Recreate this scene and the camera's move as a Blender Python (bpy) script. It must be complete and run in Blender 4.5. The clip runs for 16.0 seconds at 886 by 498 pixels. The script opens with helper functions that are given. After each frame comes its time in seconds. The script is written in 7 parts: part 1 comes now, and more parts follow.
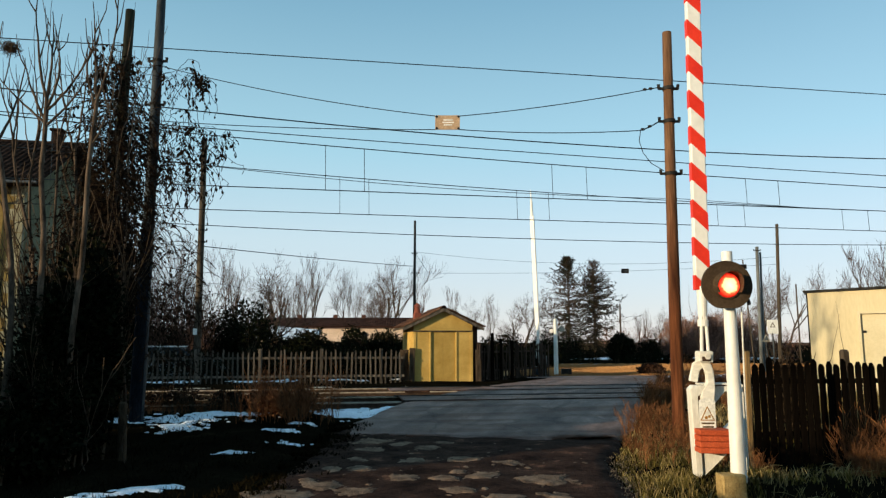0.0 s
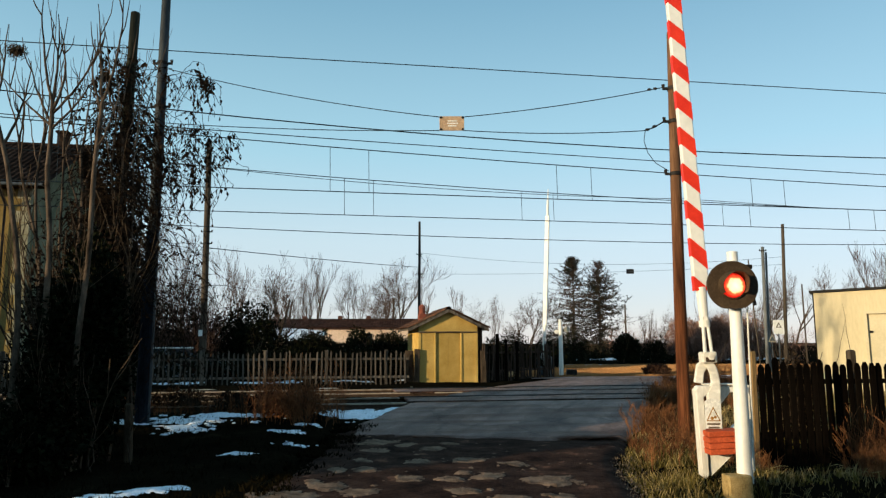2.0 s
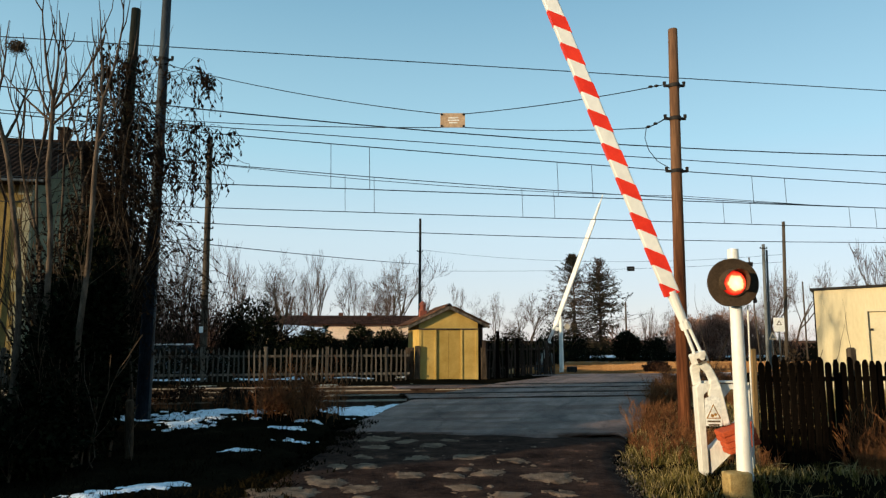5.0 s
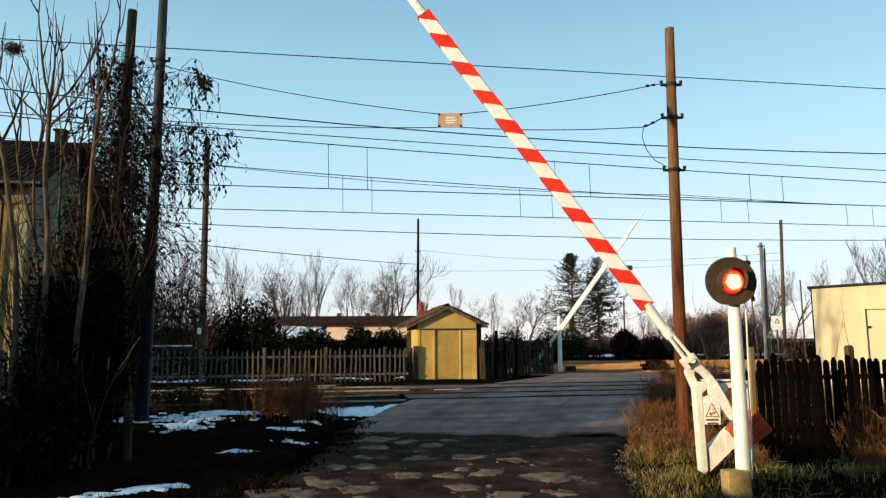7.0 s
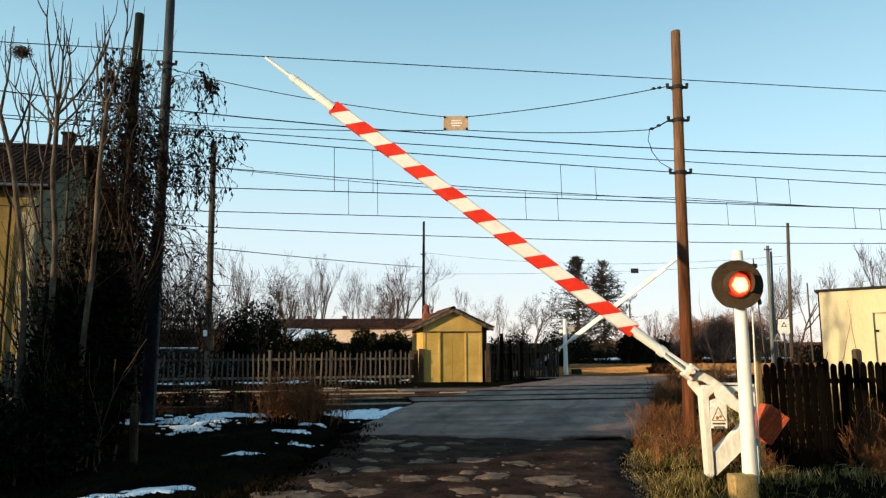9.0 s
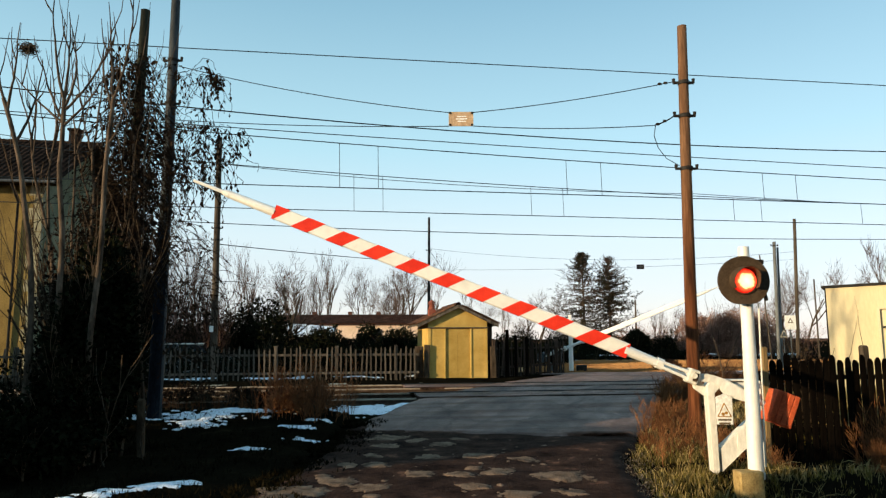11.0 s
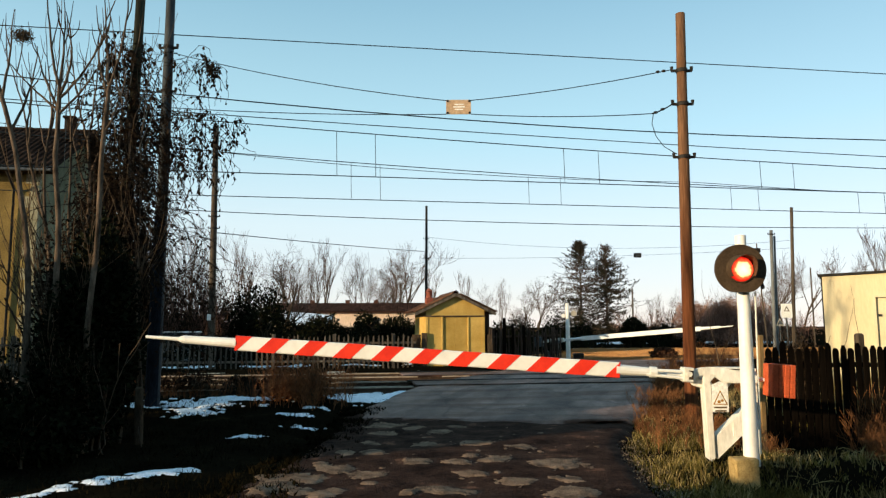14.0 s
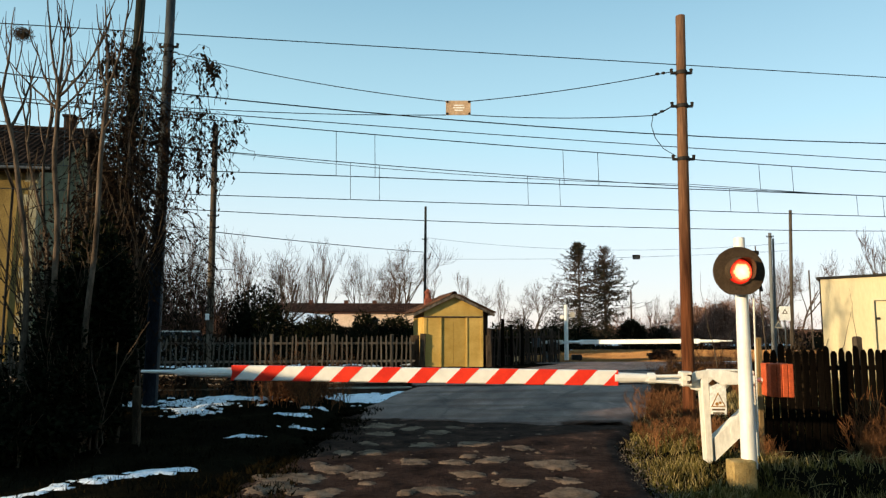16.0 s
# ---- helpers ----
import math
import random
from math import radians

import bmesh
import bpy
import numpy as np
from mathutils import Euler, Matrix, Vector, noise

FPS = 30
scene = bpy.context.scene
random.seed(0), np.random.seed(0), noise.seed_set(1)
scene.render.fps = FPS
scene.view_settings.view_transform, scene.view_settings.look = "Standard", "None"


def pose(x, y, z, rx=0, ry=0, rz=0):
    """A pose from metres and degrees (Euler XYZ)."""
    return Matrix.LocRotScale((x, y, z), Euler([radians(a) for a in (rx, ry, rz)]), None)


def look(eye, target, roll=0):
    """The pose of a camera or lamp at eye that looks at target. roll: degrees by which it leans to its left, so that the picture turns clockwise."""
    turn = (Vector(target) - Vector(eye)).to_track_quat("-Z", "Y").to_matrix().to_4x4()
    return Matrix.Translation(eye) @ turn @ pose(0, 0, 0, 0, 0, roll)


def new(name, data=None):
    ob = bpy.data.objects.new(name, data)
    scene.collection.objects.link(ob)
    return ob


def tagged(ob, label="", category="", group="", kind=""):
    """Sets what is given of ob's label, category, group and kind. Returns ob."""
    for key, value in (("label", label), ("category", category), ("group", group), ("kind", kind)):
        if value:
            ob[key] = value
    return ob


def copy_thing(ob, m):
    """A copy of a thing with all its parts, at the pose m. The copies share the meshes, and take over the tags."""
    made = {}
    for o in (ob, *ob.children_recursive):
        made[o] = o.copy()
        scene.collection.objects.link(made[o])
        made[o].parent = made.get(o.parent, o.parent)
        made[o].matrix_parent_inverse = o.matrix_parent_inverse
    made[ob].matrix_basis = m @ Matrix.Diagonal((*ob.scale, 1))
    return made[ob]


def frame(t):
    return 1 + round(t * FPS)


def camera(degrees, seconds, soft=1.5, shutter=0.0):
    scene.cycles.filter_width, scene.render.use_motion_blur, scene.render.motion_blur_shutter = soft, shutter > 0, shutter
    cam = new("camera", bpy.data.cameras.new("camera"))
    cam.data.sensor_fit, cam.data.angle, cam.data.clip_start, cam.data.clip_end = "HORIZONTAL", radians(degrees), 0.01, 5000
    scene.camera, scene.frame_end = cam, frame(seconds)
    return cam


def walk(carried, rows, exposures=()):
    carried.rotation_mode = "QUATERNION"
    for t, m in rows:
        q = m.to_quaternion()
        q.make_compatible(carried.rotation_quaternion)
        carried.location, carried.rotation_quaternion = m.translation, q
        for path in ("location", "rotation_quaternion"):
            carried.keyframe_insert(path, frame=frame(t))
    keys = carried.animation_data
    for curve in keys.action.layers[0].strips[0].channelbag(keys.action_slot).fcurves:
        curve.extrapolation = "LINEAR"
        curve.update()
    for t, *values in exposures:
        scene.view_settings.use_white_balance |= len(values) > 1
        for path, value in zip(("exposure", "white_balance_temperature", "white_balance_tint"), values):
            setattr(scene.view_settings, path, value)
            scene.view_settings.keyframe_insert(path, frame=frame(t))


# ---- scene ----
cam = camera(65.0, 16.0, soft=1.3)
PATH = [
    (0, pose(0, 0, 1.6, 97.611, 0.043, -0.341)),
    (0.5, pose(0, 0, 1.6, 97.805, 0.012, -0.171)),
    (1, pose(0, 0, 1.6, 97.901, 0.127, -0.054)),
    (1.5, pose(0, 0, 1.6, 97.682, 0.000, 0.000)),
    (2, pose(0, 0, 1.6, 97.686, 0.145, 0.059)),
    (2.5, pose(0, 0, 1.6, 97.562, 0.184, -0.063)),
    (3, pose(0, 0, 1.6, 97.598, 0.106, 0.022)),
    (3.5, pose(0, 0, 1.6, 97.687, 0.011, -0.001)),
    (4, pose(0, 0, 1.6, 97.613, 0.002, 0.070)),
    (6.5, pose(0, 0, 1.6, 97.339, 0.175, 0.039)),
    (7, pose(0, 0, 1.6, 97.440, 0.352, -0.026)),
    (7.5, pose(0, 0, 1.6, 97.588, 0.391, -0.226)),
    (8, pose(0, 0, 1.6, 97.680, 0.300, 0.057)),
    (8.5, pose(0, 0, 1.6, 97.705, 0.304, 0.259)),
    (9, pose(0, 0, 1.6, 97.671, 0.229, 0.419)),
    (11.5, pose(0, 0, 1.6, 97.042, 0.195, 0.875)),
    (12, pose(0, 0, 1.6, 96.724, 0.102, 0.602)),
    (12.5, pose(0, 0, 1.6, 96.742, 0.201, 0.759)),
    (13, pose(0, 0, 1.6, 96.739, 0.172, 0.707)),
    (13.5, pose(0, 0, 1.6, 96.670, 0.133, 0.819)),
    (14, pose(0, 0, 1.6, 96.388, 0.196, 0.641)),
    (14.5, pose(0, 0, 1.6, 96.368, 0.176, 0.615)),
    (15, pose(0, 0, 1.6, 96.280, 0.033, 0.534)),
    (15.5, pose(0, 0, 1.6, 96.345, 0.038, 0.448)),
    (16, pose(0, 0, 1.6, 96.446, -0.117, 0.515)),
]
walk(cam, PATH, exposures=((0, 0.84, 6500, 8), (4.0, 0.86, 6500, 8), (6.5, 0.96, 6600, 9), (7.0, 1.08, 6650, 9), (12.0, 1.10, 6850, 10), (16, 1.10, 6850, 10)))

# ---- light: a low winter sun from behind and to the left ----
SUN_FROM = 57.0     # degrees west of straight behind
SUN_UP = 9.0
to_sun = Vector((-math.sin(radians(SUN_FROM)) * math.cos(radians(SUN_UP)), -math.cos(radians(SUN_FROM)) * math.cos(radians(SUN_UP)), math.sin(radians(SUN_UP))))
sun_data = bpy.data.lights.new("sun", "SUN")
sun_data.energy, sun_data.angle, sun_data.color = 3.2, radians(0.55), (1.0, 0.80, 0.52)
new("sun", sun_data).matrix_world = look(to_sun * 50, (0, 0, 0))
world = bpy.data.worlds.new("sky")
scene.world = world
world.use_nodes = True
wn = world.node_tree.nodes
sky = wn.new("ShaderNodeTexSky")
sky.sky_type, sky.sun_disc = "NISHITA", False
sky.sun_elevation, sky.sun_rotation = radians(SUN_UP), math.atan2(to_sun.x, to_sun.y)
sky.air_density, sky.dust_density, sky.ozone_density, sky.altitude = 1.0, 0.1, 3.0, 100
wn["Background"].inputs["Strength"].default_value = 0.15
haze = wn.new("ShaderNodeMix")     # pale winter haze, thickest at the horizon
haze.data_type, haze.blend_type = "RGBA", "MIX"
haze.inputs["Factor"].default_value = 0.75
thin = wn.new("ShaderNodeMix")
thin.data_type, thin.blend_type = "RGBA", "MULTIPLY"
thin.inputs["Factor"].default_value = 1.0
thin.inputs["B"].default_value = (0.80, 0.63, 0.74, 1)
where, split, veil = wn.new("ShaderNodeTexCoord"), wn.new("ShaderNodeSeparateXYZ"), wn.new("ShaderNodeValToRGB")
stops = veil.color_ramp.elements
stops[0].position, stops[0].color = 0.01, (2.80, 2.98, 3.16, 1)
stops[1].position, stops[1].color = 0.80, (0.72, 1.55, 2.15, 1)
for at, tone in ((0.143, (2.62, 3.26, 3.42, 1)), (0.265, (1.77, 2.96, 3.35, 1)), (0.46, (0.96, 1.95, 2.50, 1))):
    stops.new(at).color = tone
world.node_tree.links.new(where.outputs["Generated"], split.inputs[0])
world.node_tree.links.new(split.outputs["Z"], veil.inputs["Fac"])
world.node_tree.links.new(veil.outputs["Color"], haze.inputs["B"])
world.node_tree.links.new(sky.outputs[0], thin.inputs["A"])
world.node_tree.links.new(thin.outputs["Result"], haze.inputs["A"])
world.node_tree.links.new(haze.outputs["Result"], wn["Background"].inputs["Color"])


# ---- materials ----
def mat(name, a, b, scale=6.0, rough=0.8, bump=0.3, fine=60.0, metal=0.0, stretch=(1, 1, 1), spec=0.08, per="", c=None, detail=5.0, mottle=0.75):
    """Two colours mixed by a broad noise, modulated by a fine one, with relief. per: 'island' or 'object' adds a random shade."""
    m = bpy.data.materials.new(name)
    m.use_nodes = True
    nt = m.node_tree
    N, L = nt.nodes.new, nt.links.new
    bs = nt.nodes["Principled BSDF"]
    tc, mp = N("ShaderNodeTexCoord"), N("ShaderNodeMapping")
    mp.inputs["Scale"].default_value = stretch
    L(tc.outputs["Object"], mp.inputs["Vector"])
    n1, n2 = N("ShaderNodeTexNoise"), N("ShaderNodeTexNoise")
    for n, s in ((n1, scale), (n2, fine)):
        n.inputs["Scale"].default_value, n.inputs["Detail"].default_value, n.inputs["Roughness"].default_value = s, detail, 0.62
        L(mp.outputs[0], n.inputs["Vector"])
    ramp = N("ShaderNodeValToRGB")
    ramp.color_ramp.elements[0].position, ramp.color_ramp.elements[1].position = 0.33, 0.68
    ramp.color_ramp.elements[0].color, ramp.color_ramp.elements[1].color = (*a, 1), (*b, 1)
    if c:
        e = ramp.color_ramp.elements.new(0.6)
        e.color = (*c, 1)
    L(n1.outputs["Fac"], ramp.inputs["Fac"])
    mul = N("ShaderNodeMix")
    mul.data_type, mul.blend_type = "RGBA", "MULTIPLY"
    mul.inputs["Factor"].default_value = mottle
    gray = N("ShaderNodeMapRange")
    gray.inputs["From Min"].default_value, gray.inputs["From Max"].default_value = 0.3, 0.7
    gray.inputs["To Min"].default_value, gray.inputs["To Max"].default_value = 0.62, 1.3
    L(n2.outputs["Fac"], gray.inputs["Value"])
    L(ramp.outputs["Color"], mul.inputs["A"])
    L(gray.outputs[0], mul.inputs["B"])
    out = mul.outputs["Result"]
    if per:
        src = N("ShaderNodeNewGeometry").outputs["Random Per Island"] if per == "island" else N("ShaderNodeObjectInfo").outputs["Random"]
        hsv, mr = N("ShaderNodeHueSaturation"), N("ShaderNodeMapRange")
        mr.inputs["To Min"].default_value, mr.inputs["To Max"].default_value = 0.6, 1.4
        L(src, mr.inputs["Value"])
        L(mr.outputs[0], hsv.inputs["Value"])
        L(out, hsv.inputs["Color"])
        out = hsv.outputs["Color"]
    L(out, bs.inputs["Base Color"])
    bs.inputs["Roughness"].default_value, bs.inputs["Metallic"].default_value = rough, metal
    bs.inputs["Specular IOR Level"].default_value = spec
    if bump:
        bp = N("ShaderNodeBump")
        bp.inputs["Strength"].default_value, bp.inputs["Distance"].default_value = bump, 0.02
        L(n2.outputs["Fac"], bp.inputs["Height"])
        L(bp.outputs[0], bs.inputs["Normal"])
    return m


# earth near black: the left verge's shade is put into its colour
EARTH = mat("earth with dry grass, darkened for shade", (0.005, 0.0038, 0.0025), (0.018, 0.013, 0.007), 1.3, 0.95, 0.8, 25, c=(0.010, 0.008, 0.0045), spec=0)
FIELD = mat("ploughed field with stubble", (0.27, 0.13, 0.05), (0.42, 0.22, 0.09), 0.5, 0.95, 0.6, 4, stretch=(0.4, 2.2, 1))
ASPHALT = mat("worn grey asphalt", (0.165, 0.104, 0.084), (0.37, 0.236, 0.190), 0.9, 0.62, 1.0, 60, stretch=(1.6, 0.45, 1), c=(0.268, 0.170, 0.136), spec=0.10)


def streaked(m, angle, dark, crack):
    """Adds tyre streaks that run along the road, and fine cracks, to a ground material."""
    nt = m.node_tree
    N, L = nt.nodes.new, nt.links.new
    bs = nt.nodes["Principled BSDF"]
    src = bs.inputs["Base Color"].links[0].from_socket
    tc = N("ShaderNodeTexCoord")
    mp = N("ShaderNodeMapping")
    mp.vector_type = "TEXTURE"
    mp.inputs["Rotation"].default_value = (0, 0, radians(-angle))
    mp.inputs["Scale"].default_value = (0.36, 5.0, 1)
    L(tc.outputs["Object"], mp.inputs["Vector"])
    n = N("ShaderNodeTexNoise")
    n.inputs["Scale"].default_value, n.inputs["Detail"].default_value = 1.0, 6.0
    L(mp.outputs[0], n.inputs["Vector"])
    r = N("ShaderNodeMapRange")
    r.inputs["From Min"].default_value, r.inputs["From Max"].default_value = 0.38, 0.60
    r.inputs["To Min"].default_value, r.inputs["To Max"].default_value = dark, 1.12
    L(n.outputs["Fac"], r.inputs["Value"])
    wob = N("ShaderNodeTexNoise")
    wob.inputs["Scale"].default_value, wob.inputs["Detail"].default_value = 1.4, 4.0
    L(tc.outputs["Object"], wob.inputs["Vector"])
    bend = N("ShaderNodeMix")
    bend.data_type, bend.blend_type = "RGBA", "ADD"
    bend.inputs["Factor"].default_value = 0.9
    L(tc.outputs["Object"], bend.inputs["A"])
    L(wob.outputs["Color"], bend.inputs["B"])
    vo = N("ShaderNodeTexVoronoi")
    vo.feature = "DISTANCE_TO_EDGE"
    vo.inputs["Scale"].default_value = 0.5
    L(bend.outputs["Result"], vo.inputs["Vector"])
    c = N("ShaderNodeMapRange")
    c.inputs["From Min"].default_value, c.inputs["From Max"].default_value = 0.004, 0.03
    c.inputs["To Min"].default_value, c.inputs["To Max"].default_value = crack, 1.0
    L(vo.outputs["Distance"], c.inputs["Value"])
    prod = N("ShaderNodeMath")
    prod.operation = "MULTIPLY"
    L(r.outputs[0], prod.inputs[0])
    L(c.outputs[0], prod.inputs[1])
    mul = N("ShaderNodeMix")
    mul.data_type, mul.blend_type = "RGBA", "MULTIPLY"
    mul.inputs["Factor"].default_value = 1.0
    L(src, mul.inputs["A"])
    L(prod.outputs[0], mul.inputs["B"])
    # rusty grime in bands along the rails
    mp2 = N("ShaderNodeMapping")
    mp2.vector_type = "TEXTURE"
    mp2.inputs["Rotation"].default_value = (0, 0, radians(9.5))
    mp2.inputs["Scale"].default_value = (3.2, 0.42, 1)
    L(tc.outputs["Object"], mp2.inputs["Vector"])
    n2 = N("ShaderNodeTexNoise")
    n2.inputs["Scale"].default_value, n2.inputs["Detail"].default_value = 1.0, 7.0
    L(mp2.outputs[0], n2.inputs["Vector"])
    r2 = N("ShaderNodeMapRange")
    r2.inputs["From Min"].default_value, r2.inputs["From Max"].default_value = 0.42, 0.60
    r2.inputs["To Max"].default_value = 0.8
    L(n2.outputs["Fac"], r2.inputs["Value"])
    grime = N("ShaderNodeMix")
    grime.data_type, grime.blend_type = "RGBA", "MULTIPLY"
    grime.inputs["B"].default_value = (0.54, 0.40, 0.31, 1)
    L(r2.outputs[0], grime.inputs["Factor"])
    L(mul.outputs["Result"], grime.inputs["A"])
    L(grime.outputs["Result"], bs.inputs["Base Color"])


streaked(ASPHALT, 24, 0.70, 0.70)
OLD_ROAD = mat("broken old road with mud", (0.016, 0.009, 0.007), (0.150, 0.074, 0.046), 2.2, 0.9, 1.0, 22, c=(0.058, 0.032, 0.023), mottle=1.0, spec=0.01)
PALE_ASPHALT = mat("pale worn asphalt crust", (0.080, 0.052, 0.036), (0.27, 0.180, 0.122), 5, 0.9, 1.0, 45, spec=0.02)
SNOW = mat("old snow", (0.72, 0.78, 0.86), (0.86, 0.88, 0.92), 4, 0.6, 0.5, 30)
CONCRETE = mat("weathered concrete", (0.24, 0.21, 0.16), (0.42, 0.38, 0.30), 5, 0.9, 0.6, 60)
PLINTH = mat("ochre stained concrete plinth", (0.30, 0.20, 0.075), (0.52, 0.37, 0.16), 9, 0.9, 0.8, 60)
BALLAST = mat("brown railway ballast", (0.022, 0.015, 0.011), (0.10, 0.07, 0.05), 14, 0.95, 1.0, 40, per="island", spec=0.02)
STEEL_RAIL = mat("rusty rail steel", (0.035, 0.022, 0.015), (0.085, 0.055, 0.038), 8, 0.8, 0.3, 60)
RAIL_HEAD = mat("polished rail head", (0.30, 0.23, 0.17), (0.50, 0.40, 0.31), 6, 0.55, 0.05, 40)
WHITE = mat("white enamel paint", (0.68, 0.655, 0.60), (0.82, 0.80, 0.75), 1.2, 0.45, 0.05, 12, spec=0.4, mottle=0.18)
WHITE_WORN = mat("chipped cream white paint", (0.60, 0.56, 0.48), (0.80, 0.77, 0.70), 3, 0.55, 0.15, 24, stretch=(1, 1, 0.35), mottle=0.35)
RED = mat("red reflective paint", (0.62, 0.030, 0.018), (0.74, 0.045, 0.022), 4, 0.45, 0.06, 40, mottle=0.2)
WEIGHT = mat("faded red cast iron", (0.36, 0.060, 0.023), (0.52, 0.100, 0.038), 7, 0.75, 0.4, 50)
BLACK = mat("black metal", (0.012, 0.011, 0.010), (0.028, 0.025, 0.022), 6, 0.6, 0.15, 50)
DISC = mat("dull brown-black signal plate", (0.040, 0.026, 0.016), (0.075, 0.05, 0.03), 3, 0.65, 0.2, 40)
POLE_WOOD = mat("tarred brown timber pole", (0.042, 0.015, 0.007), (0.235, 0.098, 0.043), 7, 0.8, 0.8, 50, stretch=(1, 1, 0.07))


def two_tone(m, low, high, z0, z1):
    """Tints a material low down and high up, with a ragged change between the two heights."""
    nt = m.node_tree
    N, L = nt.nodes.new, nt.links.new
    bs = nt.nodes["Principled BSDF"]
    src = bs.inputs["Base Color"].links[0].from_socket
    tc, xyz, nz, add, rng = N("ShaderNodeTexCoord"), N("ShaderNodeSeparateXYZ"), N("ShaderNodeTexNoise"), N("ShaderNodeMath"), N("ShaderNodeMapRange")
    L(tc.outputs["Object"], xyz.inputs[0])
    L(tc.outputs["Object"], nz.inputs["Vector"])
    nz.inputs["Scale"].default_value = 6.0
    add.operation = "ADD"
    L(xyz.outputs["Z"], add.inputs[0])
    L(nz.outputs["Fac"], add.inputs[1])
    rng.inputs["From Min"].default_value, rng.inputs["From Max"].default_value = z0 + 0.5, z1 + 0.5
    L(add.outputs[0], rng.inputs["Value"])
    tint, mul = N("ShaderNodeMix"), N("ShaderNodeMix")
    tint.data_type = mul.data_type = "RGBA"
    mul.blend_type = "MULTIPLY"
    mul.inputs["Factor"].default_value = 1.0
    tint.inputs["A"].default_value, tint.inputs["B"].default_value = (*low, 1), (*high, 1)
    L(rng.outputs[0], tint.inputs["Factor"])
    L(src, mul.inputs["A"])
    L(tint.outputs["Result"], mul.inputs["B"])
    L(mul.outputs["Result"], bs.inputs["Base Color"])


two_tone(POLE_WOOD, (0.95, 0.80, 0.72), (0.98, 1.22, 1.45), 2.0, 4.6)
POLE_GREY = mat("grey weathered timber pole", (0.035, 0.027, 0.02), (0.105, 0.08, 0.057), 5, 0.9, 0.6, 40, stretch=(1, 1, 0.1))
MAST_DARK = mat("dark weathered steel mast", (0.014, 0.018, 0.023), (0.055, 0.062, 0.066), 4, 0.6, 0.2, 40, stretch=(1, 1, 0.3))
# shade on the mast's lower part, put into a blue-black colour
MAST_FOOT_SHADE = mat("blue-black shade on the mast foot", (0.006, 0.008, 0.012), (0.018, 0.022, 0.030), 5, 0.7, 0.3, 40, stretch=(1, 1, 0.3), spec=0.02)
IVY_POLE = mat("green-stained old timber pole", (0.009, 0.010, 0.007), (0.046, 0.046, 0.031), 5, 0.9, 0.6, 40, stretch=(1, 1, 0.12))
POLE_PALE = mat("pale grey concrete pole", (0.085, 0.088, 0.085), (0.19, 0.195, 0.19), 4, 0.8, 0.2, 40, stretch=(1, 1, 0.3))
GRIT = mat("pale and dark road grit", (0.020, 0.015, 0.012), (0.20, 0.16, 0.12), 30, 0.9, 0.3, 60, per="island", spec=0.03)
MAST = mat("grey painted steel mast", (0.035, 0.042, 0.05), (0.10, 0.11, 0.115), 4, 0.55, 0.2, 40, stretch=(1, 1, 0.3))
WIRE = mat("oxidised wire", (0.012, 0.018, 0.022), (0.022, 0.03, 0.034), 3, 0.6, 0.0, 30, metal=0.4)
YELLOW = mat("yellow lime plaster", (0.42, 0.26, 0.065), (0.58, 0.38, 0.115), 1.6, 0.9, 0.15, 24, mottle=0.3)
YELLOW_DOOR = mat("ochre painted metal door", (0.34, 0.21, 0.050), (0.46, 0.30, 0.085), 2.0, 0.6, 0.08, 30, mottle=0.25)
TILE = mat("weathered clay roof tile", (0.040, 0.020, 0.013), (0.15, 0.072, 0.042), 4, 0.9, 0.6, 30, per="object")
TILE_DARK = mat("mossy dark roof tile", (0.012, 0.008, 0.006), (0.042, 0.025, 0.018), 3, 0.9, 0.6, 30, per="island", spec=0.02)
TILE_BROWN = mat("dull brown roof tile", (0.030, 0.015, 0.011), (0.085, 0.040, 0.028), 3, 0.9, 0.6, 30, per="island", spec=0.02)
BRICK = mat("red chimney brick", (0.17, 0.050, 0.035), (0.30, 0.095, 0.06), 12, 0.9, 0.5, 60)
FENCE_OLD = mat("grey weathered picket", (0.030, 0.025, 0.020), (0.185, 0.150, 0.118), 6, 0.9, 0.5, 50, stretch=(1, 1, 0.15), per="object")
FENCE_DARK = mat("near-black picket", (0.0025, 0.002, 0.0016), (0.009, 0.0065, 0.0045), 6, 0.85, 0.5, 50, stretch=(1, 1, 0.15), per="object", spec=0)
FENCE_MID = mat("dark weathered picket", (0.014, 0.010, 0.008), (0.075, 0.052, 0.040), 6, 0.85, 0.5, 50, stretch=(1, 1, 0.15), per="object", spec=0.01)
STAKE = mat("tan timber stake", (0.17, 0.105, 0.042), (0.28, 0.18, 0.085), 5, 0.85, 0.5, 50, stretch=(1, 1, 0.15))
CREAM = mat("cream rendered wall", (0.53, 0.44, 0.27), (0.64, 0.55, 0.355), 0.7, 0.85, 0.1, 18, stretch=(1, 1, 0.25), mottle=0.2)
CREAM_DOOR = mat("cream sheet metal door", (0.52, 0.45, 0.29), (0.60, 0.52, 0.35), 1.2, 0.6, 0.05, 18, mottle=0.15)
HOUSE_WALL = mat("stained yellow render", (0.14, 0.095, 0.032), (0.27, 0.185, 0.065), 0.9, 0.95, 0.4, 20)
HOUSE_SIDE = mat("grey-green render", (0.075, 0.08, 0.048), (0.20, 0.20, 0.13), 0.8, 0.95, 0.5, 14)
HOUSE_TRIM = mat("pale stone quoin", (0.20, 0.18, 0.115), (0.31, 0.28, 0.19), 2.0, 0.9, 0.4, 20)
